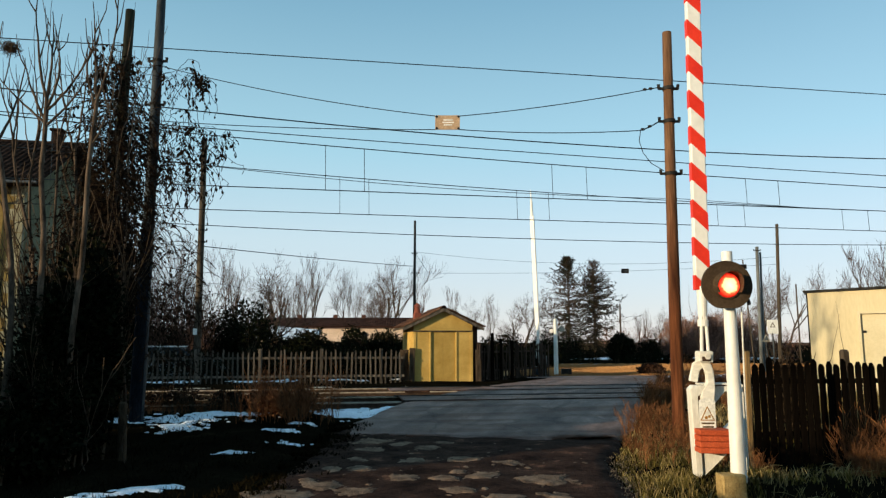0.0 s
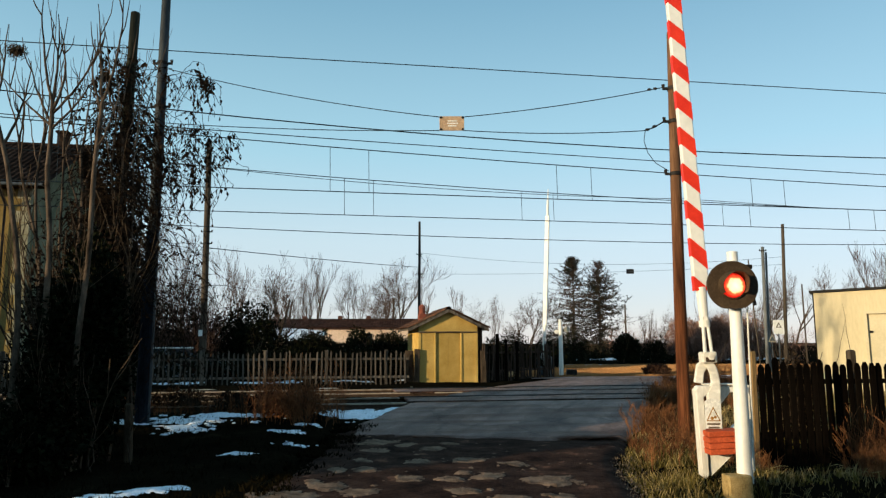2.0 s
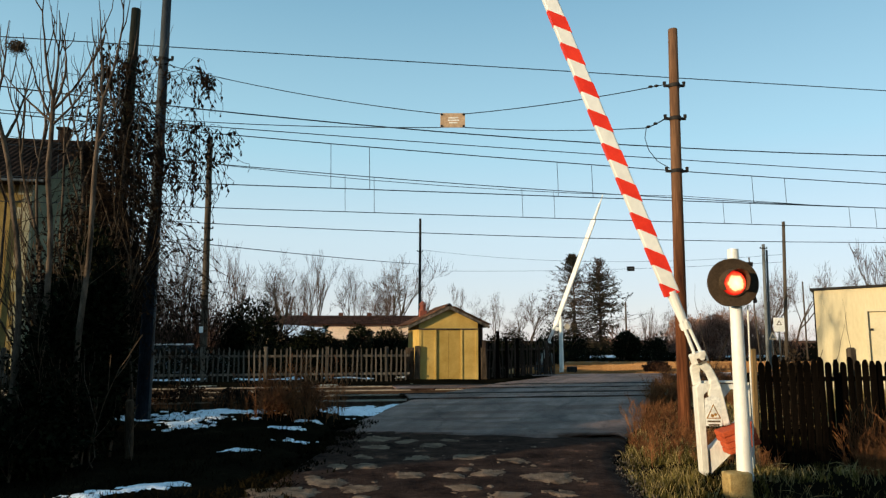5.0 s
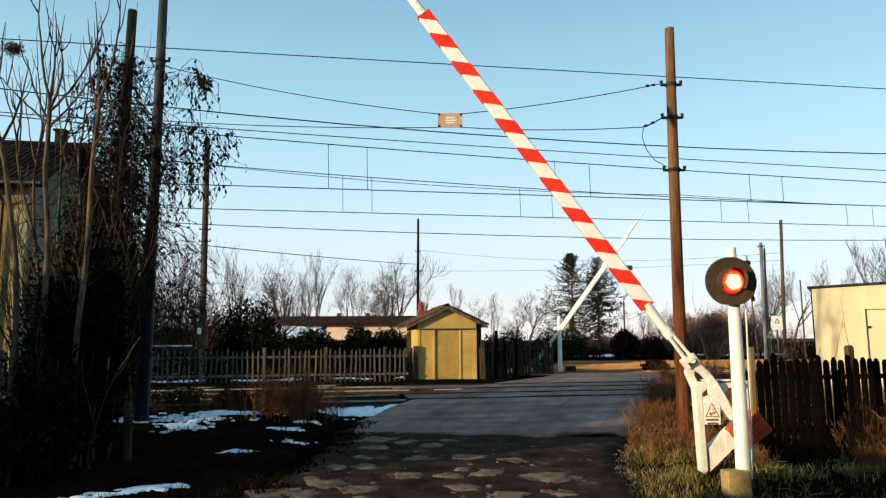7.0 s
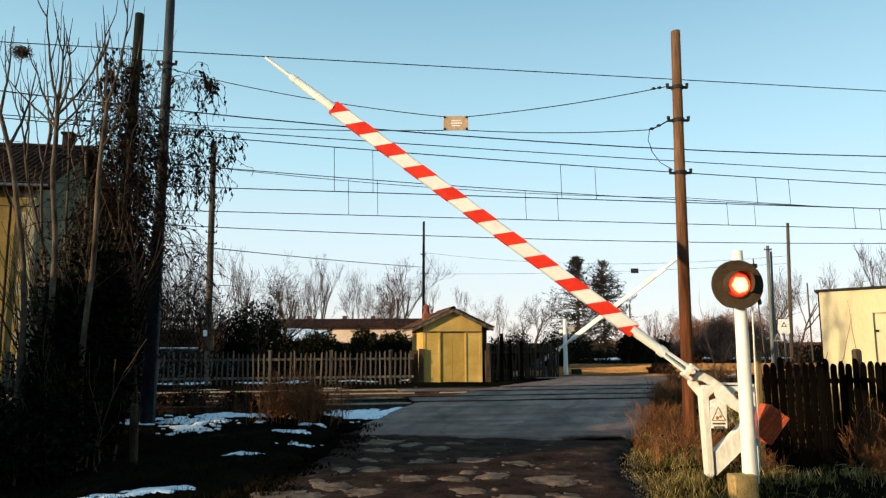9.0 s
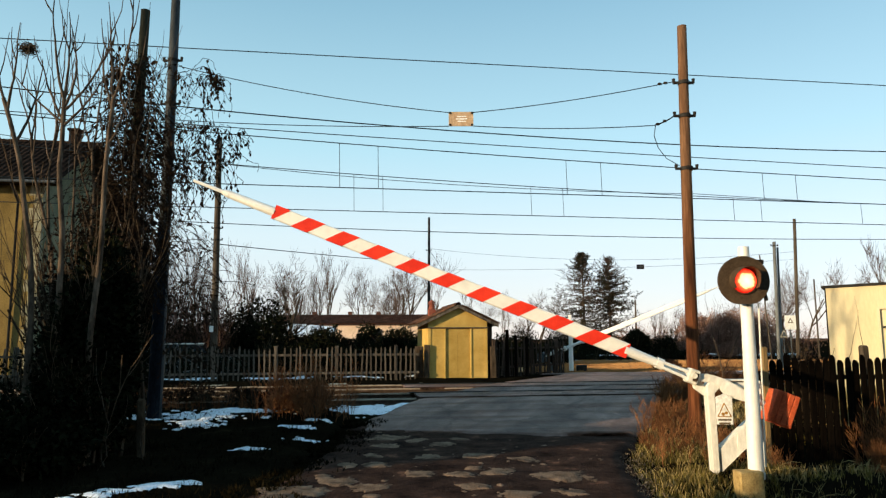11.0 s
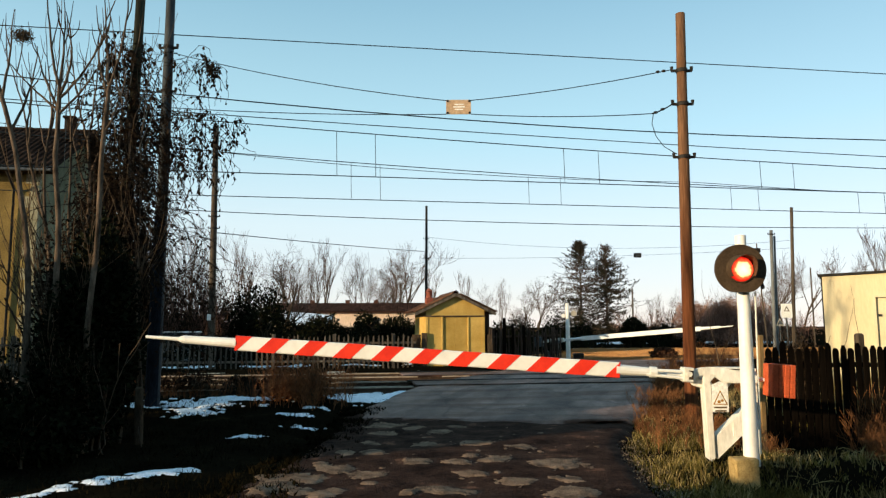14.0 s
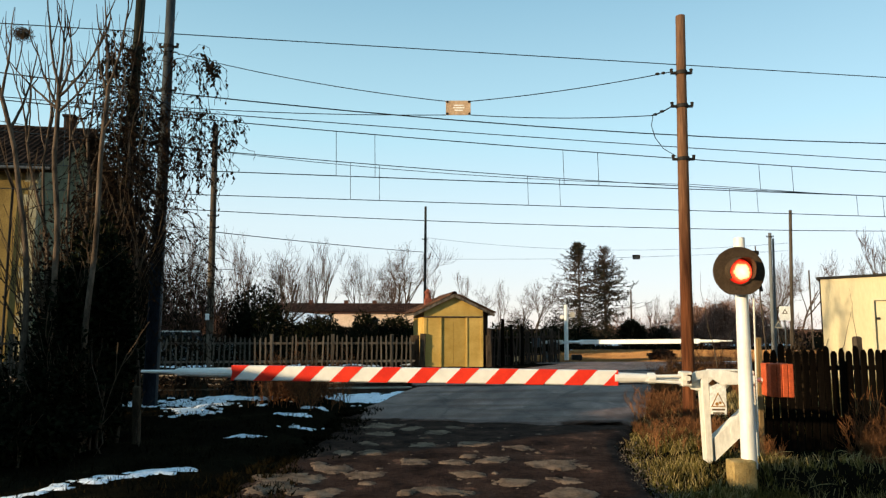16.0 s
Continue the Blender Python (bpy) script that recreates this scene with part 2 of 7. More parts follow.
FARM_WALL = mat("pale farmhouse render", (0.58, 0.42, 0.31), (0.72, 0.55, 0.43), 0.5, 0.9, 0.2, 8)
BARK = mat("dark bark", (0.035, 0.024, 0.017), (0.095, 0.068, 0.045), 9, 0.95, 0.6, 60, stretch=(1, 1, 0.3), spec=0)
BARK_PALE = mat("pale grey brown bark", (0.016, 0.012, 0.009), (0.150, 0.108, 0.078), 8, 0.9, 0.5, 60, stretch=(1, 1, 0.3), spec=0.02)
TWIG = mat("winter twigs", (0.045, 0.029, 0.023), (0.115, 0.076, 0.058), 3, 0.95, 0.0, 20, per="island")
TWIG_FAR = mat("russet twigs", (0.045, 0.024, 0.018), (0.11, 0.062, 0.046), 3, 0.95, 0.0, 20, per="island")
TWIG_RED = mat("reddish dead stems", (0.095, 0.036, 0.016), (0.275, 0.115, 0.050), 3, 0.95, 0.0, 20, per="island")
# far below real foliage: the deep shade in the thickets is in this colour
LEAF_DARK = mat("evergreen leaves darkened for shade", (0.004, 0.0048, 0.0028), (0.013, 0.0145, 0.0065), 3, 0.8, 0.0, 20, per="island", spec=0.01)
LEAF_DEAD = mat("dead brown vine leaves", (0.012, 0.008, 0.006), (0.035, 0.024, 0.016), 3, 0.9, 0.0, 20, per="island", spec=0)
NEEDLE = mat("conifer needles", (0.010, 0.012, 0.008), (0.038, 0.034, 0.021), 2, 0.9, 0.0, 20, per="island", spec=0.03)
GRASS = mat("winter grass", (0.024, 0.020, 0.005), (0.180, 0.138, 0.035), 1.5, 0.85, 0.0, 12, per="island", spec=0.05)
BEECH = mat("russet winter thicket leaves", (0.20, 0.108, 0.078), (0.34, 0.195, 0.145), 0.5, 0.95, 0.0, 20, per="island", spec=0)
HEAP = mat("brown soil and dead weeds", (0.035, 0.016, 0.009), (0.09, 0.04, 0.02), 3, 0.95, 0.0, 20, per="island")
# shaded copy of the winter grass, for the dark left verge
GRASS_SHADED = mat("dead turf darkened for shade", (0.004, 0.0038, 0.002), (0.013, 0.010, 0.005), 1.5, 0.9, 0.0, 12, per="island", spec=0)
STRAW = mat("dry straw grass", (0.19, 0.14, 0.055), (0.36, 0.27, 0.12), 1.5, 0.9, 0.0, 12, per="island", spec=0.05)
BRAMBLE = mat("rusty dry bramble", (0.075, 0.031, 0.013), (0.25, 0.108, 0.043), 2, 0.95, 0.0, 12, per="island")
SIGN_WHITE = mat("white sign sheet", (0.70, 0.68, 0.62), (0.80, 0.78, 0.73), 4, 0.5, 0.05, 30)
SIGN_TAN = mat("sun-lit tan sign sheet", (0.36, 0.24, 0.15), (0.52, 0.36, 0.23), 8, 0.7, 0.1, 40)
SIGN_OCHRE = mat("ochre warning print", (0.26, 0.12, 0.02), (0.34, 0.17, 0.03), 4, 0.5, 0.0, 30)
PRINT = mat("dark print", (0.09, 0.06, 0.035), (0.14, 0.10, 0.06), 4, 0.6, 0.0, 30)
CAR_PAINT = mat("dark blue-grey car paint", (0.06, 0.064, 0.072), (0.26, 0.27, 0.28), 7, 0.45, 0.0, 20, spec=0.3)
GLASS = mat("dark car glass", (0.015, 0.018, 0.022), (0.02, 0.024, 0.03), 2, 0.15, 0.0, 20, spec=0.3)
RUBBER = mat("tyre rubber", (0.012, 0.012, 0.012), (0.022, 0.021, 0.02), 9, 0.9, 0.3, 60)


def lit_lens(name, stops, centre, reach):
    """A lamp glass that glows most round its filament. stops: (share of the reach, colour)."""
    m = bpy.data.materials.new(name)
    m.use_nodes = True
    nt = m.node_tree
    N, L = nt.nodes.new, nt.links.new
    bs = nt.nodes["Principled BSDF"]
    tc, dist, wob, add = N("ShaderNodeTexCoord"), N("ShaderNodeVectorMath"), N("ShaderNodeTexNoise"), N("ShaderNodeMath")
    dist.operation = "DISTANCE"
    dist.inputs[1].default_value = centre
    L(tc.outputs["Object"], dist.inputs[0])
    wob.inputs["Scale"].default_value, wob.inputs["Detail"].default_value = 22.0, 3.0
    L(tc.outputs["Object"], wob.inputs["Vector"])
    add.operation = "MULTIPLY_ADD"
    add.inputs[1].default_value = 0.06
    L(wob.outputs["Fac"], add.inputs[0])
    L(dist.outputs["Value"], add.inputs[2])
    div = N("ShaderNodeMath")
    div.operation = "DIVIDE"
    div.inputs[1].default_value = reach
    L(add.outputs[0], div.inputs[0])
    ramp = N("ShaderNodeValToRGB")
    el = ramp.color_ramp.elements
    el[0].position, el[0].color = stops[0][0], (*stops[0][1], 1)
    el[1].position, el[1].color = stops[-1][0], (*stops[-1][1], 1)
    for p, c in stops[1:-1]:
        el.new(p).color = (*c, 1)
    L(div.outputs[0], ramp.inputs["Fac"])
    bs.inputs["Base Color"].default_value = (0.10, 0.004, 0.003, 1)
    bs.inputs["Roughness"].default_value = 0.25
    L(ramp.outputs["Color"], bs.inputs["Emission Color"])
    bs.inputs["Emission Strength"].default_value = 1.7
    return m


LENS = lit_lens("lit red lens", ((0.0, (1.0, 0.72, 0.36)), (0.52, (1.0, 0.50, 0.20)), (0.66, (0.9, 0.06, 0.02)), (0.82, (0.26, 0.006, 0.003)), (1.0, (0.05, 0.002, 0.001))), (-0.075, -0.22, 2.182), 0.195)


# ---- mesh helpers ----
def part(name, bm, material, parent=None, label="", smooth=False):
    me = bpy.data.meshes.new(name)
    bm.normal_update()
    bm.to_mesh(me)
    bm.free()
    me.materials.append(material)
    if smooth:
        me.polygons.foreach_set("use_smooth", [True] * len(me.polygons))
    ob = new(name, me)
    ob.parent = parent
    return tagged(ob, label=label)


def raw(name, verts, faces, material, parent=None, label="", smooth=False):
    me = bpy.data.meshes.new(name)
    me.from_pydata(verts, [], faces)
    me.materials.append(material)
    if smooth:
        me.polygons.foreach_set("use_smooth", [True] * len(me.polygons))
    ob = new(name, me)
    ob.parent = parent
    return tagged(ob, label=label)


def shared(name, me, parent, m):
    ob = new(name, me)
    ob.parent = parent
    ob.matrix_basis = m
    return ob


def thing(name, m, label, category, group="", kind=""):
    ob = new(name)
    ob.matrix_basis = m
    ob.empty_display_size = 0.2
    return tagged(ob, label, category, group, kind)


def box(bm, c, s, m=None, bevel=0.0):
    r = bmesh.ops.create_cube(bm, size=1, matrix=Matrix.Translation(c) @ (m or Matrix()) @ Matrix.Diagonal((*s, 1)))
    if bevel:
        es = list({e for v in r["verts"] for e in v.link_edges})
        bmesh.ops.bevel(bm, geom=es, offset=bevel, segments=1, affect="EDGES", profile=0.5)
    return bm


def cyl(bm, p, q, r0, r1=None, seg=12):
    p, q = Vector(p), Vector(q)
    d = q - p
    m = Matrix.Translation((p + q) / 2) @ d.to_track_quat("Z", "Y").to_matrix().to_4x4()
    bmesh.ops.create_cone(bm, cap_ends=True, segments=seg, radius1=r0, radius2=r0 if r1 is None else r1, depth=d.length, matrix=m)
    return bm


def prism(bm, outline, y0, y1):
    """A plate with an outline in x and z, from y0 to y1."""
    a = [bm.verts.new((x, y0, z)) for x, z in outline]
    b = [bm.verts.new((x, y1, z)) for x, z in outline]
    n = len(outline)
    bm.faces.new(a)
    bm.faces.new(list(reversed(b)))
    for i in range(n):
        bm.faces.new((a[i], b[i], b[(i + 1) % n], a[(i + 1) % n]))
    bmesh.ops.recalc_face_normals(bm, faces=bm.faces)
    return bm


def B():
    return bmesh.new()


class Soup:
    """Vertices and faces gathered for one mesh."""

    def __init__(self):
        self.v, self.f = [], []

    def tube(self, pts, radii, seg=4):
        base = len(self.v)
        for i, (p, r) in enumerate(zip(pts, radii)):
            d = (pts[min(i + 1, len(pts) - 1)] - pts[max(i - 1, 0)]).normalized()
            s = d.cross(Vector((0.31, 0.17, 0.93)) if abs(d.z) < 0.9 else Vector((1, 0.1, 0))).normalized()
            w = d.cross(s)
            for k in range(seg):
                a = 2 * math.pi * k / seg
                self.v.append(p + (s * math.cos(a) + w * math.sin(a)) * r)
        for i in range(len(pts) - 1):
            for k in range(seg):
                a, b = base + i * seg + k, base + i * seg + (k + 1) % seg
                self.f.append((a, b, b + seg, a + seg))
        return self

    def leaf(self, p, along, side, length, width):
        i = len(self.v)
        self.v += [p, p + along * length * 0.5 + side * width * 0.5, p + along * length, p + along * length * 0.5 - side * width * 0.5]
        self.f.append((i, i + 1, i + 2, i + 3))

    def blade(self, p, tip, side):
        i = len(self.v)
        self.v += [p - side, p + side, tip]
        self.f.append((i, i + 1, i + 2))


def rvec(r):
    while True:
        v = Vector((r.uniform(-1, 1), r.uniform(-1, 1), r.uniform(-1, 1)))
        if 0.05 < v.length < 1:
            return v.normalized()


# ---- the lie of the land ----
RAIL_TURN = 9.5
U = Vector((math.cos(radians(RAIL_TURN)), math.sin(radians(RAIL_TURN)), 0))
V = Vector((-U.y, U.x, 0))
COS = math.cos(radians(RAIL_TURN))


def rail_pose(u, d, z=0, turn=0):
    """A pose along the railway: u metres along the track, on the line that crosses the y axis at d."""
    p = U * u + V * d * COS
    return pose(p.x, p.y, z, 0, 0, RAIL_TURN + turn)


def ease(a, b, x):
    t = min(1, max(0, (x - a) / (b - a)))
    return t * t * (3 - 2 * t)


def lie(x, y):
    """Height of the ground: the railway lies on a low bank."""
    v = (x * V.x + y * V.y) / COS
    return 0.22 * ease(11.5, 15.3, v) - 0.02 * ease(21.3, 23.4, v) - 0.17 * ease(26.5, 33, v)


ROAD_Y = (-30, 7.5, 8.8, 9.6, 11.2, 12.9, 14.5, 15.9, 18.0, 20.2, 23.0, 25.8, 28.0, 34.0)
ROAD_L = (-2.6, -2.1, -1.95, -1.9, -1.85, -1.8, -1.3, -0.85, -0.1, 0.76, 2.1, 3.7, 4.5, 5.6)
ROAD_R = (1.4, 2.05, 2.2, 2.36, 2.85, 3.45, 4.1, 4.6, 5.4, 6.15, 7.1, 8.2, 9.0, 12.0)


def road_edges(y):
    return float(np.interp(y, ROAD_Y, ROAD_L)), float(np.interp(y, ROAD_Y, ROAD_R))


# ---- ground, roads, railway ----
def bumpy(x, y, s, a):
    return a * noise.noise(Vector((x * s, y * s, 3.1)))


def gz(x, y):
    """Height of the earth: bumpy verges, a shallow bed under the road."""
    z = lie(x, y) - 0.035
    if -5 < y < 40 and -20 <= x <= 21:
        l, r = road_edges(y)
        out = max(l - x, x - r)
        if 0 < out and y < 30:
            z += ease(0.1, 1.2, out) * (0.05 + bumpy(x, y, 0.7, 0.06) + bumpy(x, y, 2.3, 0.035))
        if out < 0.6 and y < 30:
            z -= 0.03
        v = (x * V.x + y * V.y) / COS
        if out > 0.3:
            z -= 0.075 * ease(14.6, 15.4, v) * (1 - ease(21.4, 22.2, v))
    z -= 0.38 * ease(3.8, 4.4, x) * ease(8.5, 9.1, y) * (1 - ease(11.2, 12.2, y))
    z -= 0.24 * ease(2.6, 3.15, x) * (1 - ease(7.7, 8.1, y)) * ease(3.0, 5.0, y)
    return z


def build_ground():
    xs = [-700, -400, -200, -100, -60, -40, -28] + [-20 + 0.25 * i for i in range(161)] + [26, 36, 50, 80, 140, 260, 450, 700]
    ys = [-300, -150, -70, -30, -12, -4] + [0.25 * i for i in range(161)] + [44, 50, 60, 80, 110, 160, 240, 400, 700, 1200]
    vs, fs = [], []
    for y in ys:
        for x in xs:
            z = gz(x, y)
            vs.append((x, y, z))
    n = len(xs)
    for j in range(len(ys) - 1):
        for i in range(n - 1):
            a = j * n + i
            fs.append((a, a + 1, a + n + 1, a + n))
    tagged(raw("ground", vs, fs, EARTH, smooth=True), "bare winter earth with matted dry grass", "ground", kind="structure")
    # the sunlit field past the crossing
    vs, fs = [], []
    for j, y in enumerate((29.2, 31, 34, 38, 43, 49.5)):
        for i in range(30):
            x = 2.6 + i * 3.0 + 2 * (y - 29) / 20
            vs.append((x, y + bumpy(x, 9, 0.5, 0.25) * (j in (0, 5)), lie(x, y) + 0.02 + bumpy(x, y, 0.6, 0.03)))
    for j in range(5):
        for i in range(29):
            a = j * 30 + i
            fs.append((a, a + 1, a + 31, a + 30))
    tagged(raw("ground_field", vs, fs, FIELD, smooth=True), "sunlit tan stubble field", "field", kind="structure")


def strip(name, y0, y1, dy, inset_l, inset_r, high, material, label, rough=0.012, cols=28, edge=None, seed=0):
    vs, fs = [], []
    n = int((y1 - y0) / dy)
    for j in range(n + 1):
        y = y0 + (y1 - y0) * j / n
        for i in range(cols + 1):
            l, r = road_edges(y)
            l, r = l + inset_l + (0.12 * (1 - ease(y0 + 1.2, y0 + 4.2, y)) if edge else 0), r - inset_r
            s = i / cols
            x = l + (r - l) * s
            yy = y
            lift = high * (0.5 + 0.5 * ease(y0 + 1.5, y0 + 4.5, y)) if edge else high
            if edge and j == 0:
                yy = y + edge(x)
            if i == 0 or i == cols:
                x += 0.16 * noise.noise(Vector((y * 1.1, seed + i, 0.5))) + 0.07 * noise.noise(Vector((y * 4, seed + i, 2)))
            z = lie(x, yy) + lift + bumpy(x, yy, 1.3, rough) + bumpy(x, yy, 4.5, rough * 0.6)
            if not edge:
                z -= 0.055 * ease(-0.2, 0.8, yy - 11.98 + 0.28 * x)
            if i == 0 or i == cols or (edge and j == 0):
                z -= lift + 0.045
            vs.append((x, yy, z))
    for j in range(n):
        for i in range(cols):
            a = j * (cols + 1) + i
            fs.append((a, a + 1, a + cols + 2, a + cols + 1))
    return tagged(raw(name, vs, fs, material, smooth=True), label, "road", kind="structure")


def build_roads():
    near = strip("road_near", -30, 13.2, 0.3, 0, 0, 0.03, OLD_ROAD, "broken brown old road full of patches and mud", 0.03)
    strip("road_crossing", 11.6, 28.2, 0.3, 0.02, 0.02, 0.065, ASPHALT, "worn grey asphalt over the level crossing", 0.012,
          edge=lambda x: 0.38 - 0.28 * x + 0.4 * noise.noise(Vector((x * 1.1, 0, 7))) + 0.28 * noise.noise(Vector((x * 5, 0, 3))) + 0.9 * ease(1.0, 3.1, x), seed=5)
    vs, fs = [], []
    for i in range(40):
        x = 3.4 + i * 1.6
        for y in (26.9, 28.0, 29.0):
            vs.append((x, y + 0.03 * (x - 4) + 0.2 * noise.noise(Vector((x * .4, y, 0))), lie(x, y + 0.03 * (x - 4)) + 0.030 + bumpy(x, y, .5, .01)))
    for i in range(39):
        for k in (0, 1):
            a = i * 3 + k
            fs.append((a, a + 3, a + 4, a + 1))
    tagged(raw("road_far", vs, fs, ASPHALT, smooth=True), "narrow asphalt lane past the crossing", "road", kind="structure")
    # crusts of pale asphalt left in the mud: larger plates as (x, y, half width, half length), and crumbs
    plates = ((0.05, 8.36, 0.12, 0.22), (0.24, 8.7, 0.09, 0.17), (0.47, 8.48, 0.17, 0.25), (1.22, 8.3, 0.28, 0.37), (0.67, 7.33, 0.17, 0.18), (1.22, 7.45, 0.15, 0.18),
              (-1.06, 9.69, 0.11, 0.19), (-0.98, 8.93, 0.13, 0.18), (-1.36, 8.96, 0.11, 0.19), (-1.27, 7.96, 0.19, 0.24), (-0.93, 7.69, 0.23, 0.2), (-1.5, 8.21, 0.08, 0.14),
              (-1.65, 7.5, 0.3, 0.29), (-1.76, 7.09, 0.17, 0.38), (-1.46, 6.91, 0.11, 0.18), (-1.19, 6.79, 0.14, 0.23), (-0.4, 8.44, 0.15, 0.2), (-0.1, 6.93, 0.24, 0.21),
              (1.14, 6.81, 0.22, 0.26), (0.2, 7.68, 0.14, 0.15), (-0.83, 7.24, 0.09, 0.11), (-0.4, 6.87, 0.08, 0.18), (-1.04, 11.33, 0.25, 0.3), (-0.59, 11.11, 0.14, 0.22), (-1.0, 10.55, 0.2, 0.2), (-0.2, 10.7, 0.16, 0.2), (0.35, 9.7, 0.2, 0.22), (-0.35, 9.6, 0.15, 0.17), (0.9, 9.4, 0.16, 0.16), (0.1, 11.2, 0.12, 0.14))
    def crust(x, y):
        l, r = road_edges(y)
        best = -1.0
        for cx, cy, rx, ry in plates:
            dx, dy = (x - cx) / rx, (y - cy) / (0.82 * ry)
            if abs(dx) < 1.8 and abs(dy) < 1.8:
                lean = 0.35 * math.sin(37 * cx)
                best = max(best, 1.12 - (abs(dx + lean * dy) ** 2.6 + abs(dy - 0.3 * lean * dx) ** 2.6) ** (1 / 2.6))
        rag = 0.42 * noise.noise(Vector((x * 6, y * 5, 1.7))) + 0.42 * noise.noise(Vector((x * 19, y * 15, 4))) + 0.2 * noise.noise(Vector((x * 45, y * 38, 2)))
        plate = 0.05 * (best + rag)
        d, pts = noise.voronoi(Vector((x * 4.6, y * 4.2, 0.5)))
        pick = (math.sin(pts[0].x * 12.99 + pts[0].y * 78.23) * 437.5) % 1.0
        crumb = 0.05 * (0.26 + 0.8 * rag - 2.0 * d[0] - (0.0 if pick > 0.45 else 1.0))
        crumb -= 0.2 * max(0, l + 0.25 - x) + 0.25 * max(0, x - r + 0.3) + 0.1 * max(0, y - 11.5 + 0.28 * x)
        return min(0.011, max(plate, crumb))
    layer("asphalt_crust", -2.6, 2.3, 5.6, 12.2, 0.026, crust, lambda x, y: road_z(x, y), PALE_ASPHALT, near)


def road_z(x, y):
    return lie(x, y) + 0.03 + bumpy(x, y, 1.3, 0.03) + bumpy(x, y, 4.5, 0.018)


def layer(name, x0, x1, y0, y1, cell, height, base, material, parent=None):
    """A thin uneven layer: kept only where its height over the base is near or above nothing."""
    nx, ny = int((x1 - x0) / cell) + 1, int((y1 - y0) / cell) + 1
    idx, vs, fs = {}, [], []
    hs = [[height(x0 + i * cell, y0 + j * cell) for i in range(nx)] for j in range(ny)]
    def vert(i, j):
        if (i, j) not in idx:
            x, y = x0 + i * cell, y0 + j * cell
            idx[i, j] = len(vs)
            vs.append((x, y, base(x, y) + max(hs[j][i], -0.03)))
        return idx[i, j]
    for j in range(ny - 1):
        for i in range(nx - 1):
            if max(hs[j][i], hs[j][i + 1], hs[j + 1][i], hs[j + 1][i + 1]) > 0:
                fs.append((vert(i, j), vert(i + 1, j), vert(i + 1, j + 1), vert(i, j + 1)))
    if not fs:
        return None
    return raw(name, vs, fs, material, parent, smooth=True)


def islands(ob, least, crumb_name, crumb_label):
    """Splits a layer: every larger patch becomes an object of its own, the crumbs stay joined."""
    me = ob.data
    root = list(range(len(me.vertices)))
    def find(i):
        while root[i] != i:
            root[i] = root[root[i]]
            i = root[i]
        return i
    faces = [tuple(p.vertices) for p in me.polygons]
    for f in faces:
        for v in f[1:]:
            root[find(v)] = find(f[0])
    sets = {}
    for f in faces:
        sets.setdefault(find(f[0]), []).append(f)
    co = [v.co.copy() for v in me.vertices]
    mat0 = me.materials[0]
    def build(nm, fl):
        use = sorted({v for f in fl for v in f})
        at = {v: i for i, v in enumerate(use)}
        return raw(nm, [co[v] for v in use], [tuple(at[v] for v in f) for f in fl], mat0, None, smooth=True)
    big = [build("snow_patch", fl) for fl in sets.values() if len(fl) >= least]
    small = [f for fl in sets.values() if len(fl) < least for f in fl]
    if small:
        tagged(build(crumb_name, small), crumb_label, "snow", kind="stuff")
    bpy.data.objects.remove(ob)
    return big


def snow_height(spots, fray=1.0, seed=0.0):
    def height(x, y):
        best = -1
        for cx, cy, sx, sy in spots:
            best = max(best, 1 - math.hypot((x - cx) / sx, (y - cy) / sy))
        n = 0.40 * noise.noise(Vector((x * 2.3, y * 2.9, seed))) + 0.75 * noise.noise(Vector((x * 4.0, y * 7, seed))) + 0.75 * noise.noise(Vector((x * 11, y * 17, seed))) + 0.4 * noise.noise(Vector((x * 24, y * 30, seed)))
        return min(0.014, (best + fray * n - 0.34) * 0.05) + 0.003 * noise.noise(Vector((x * 14, y * 14, seed)))
    return height


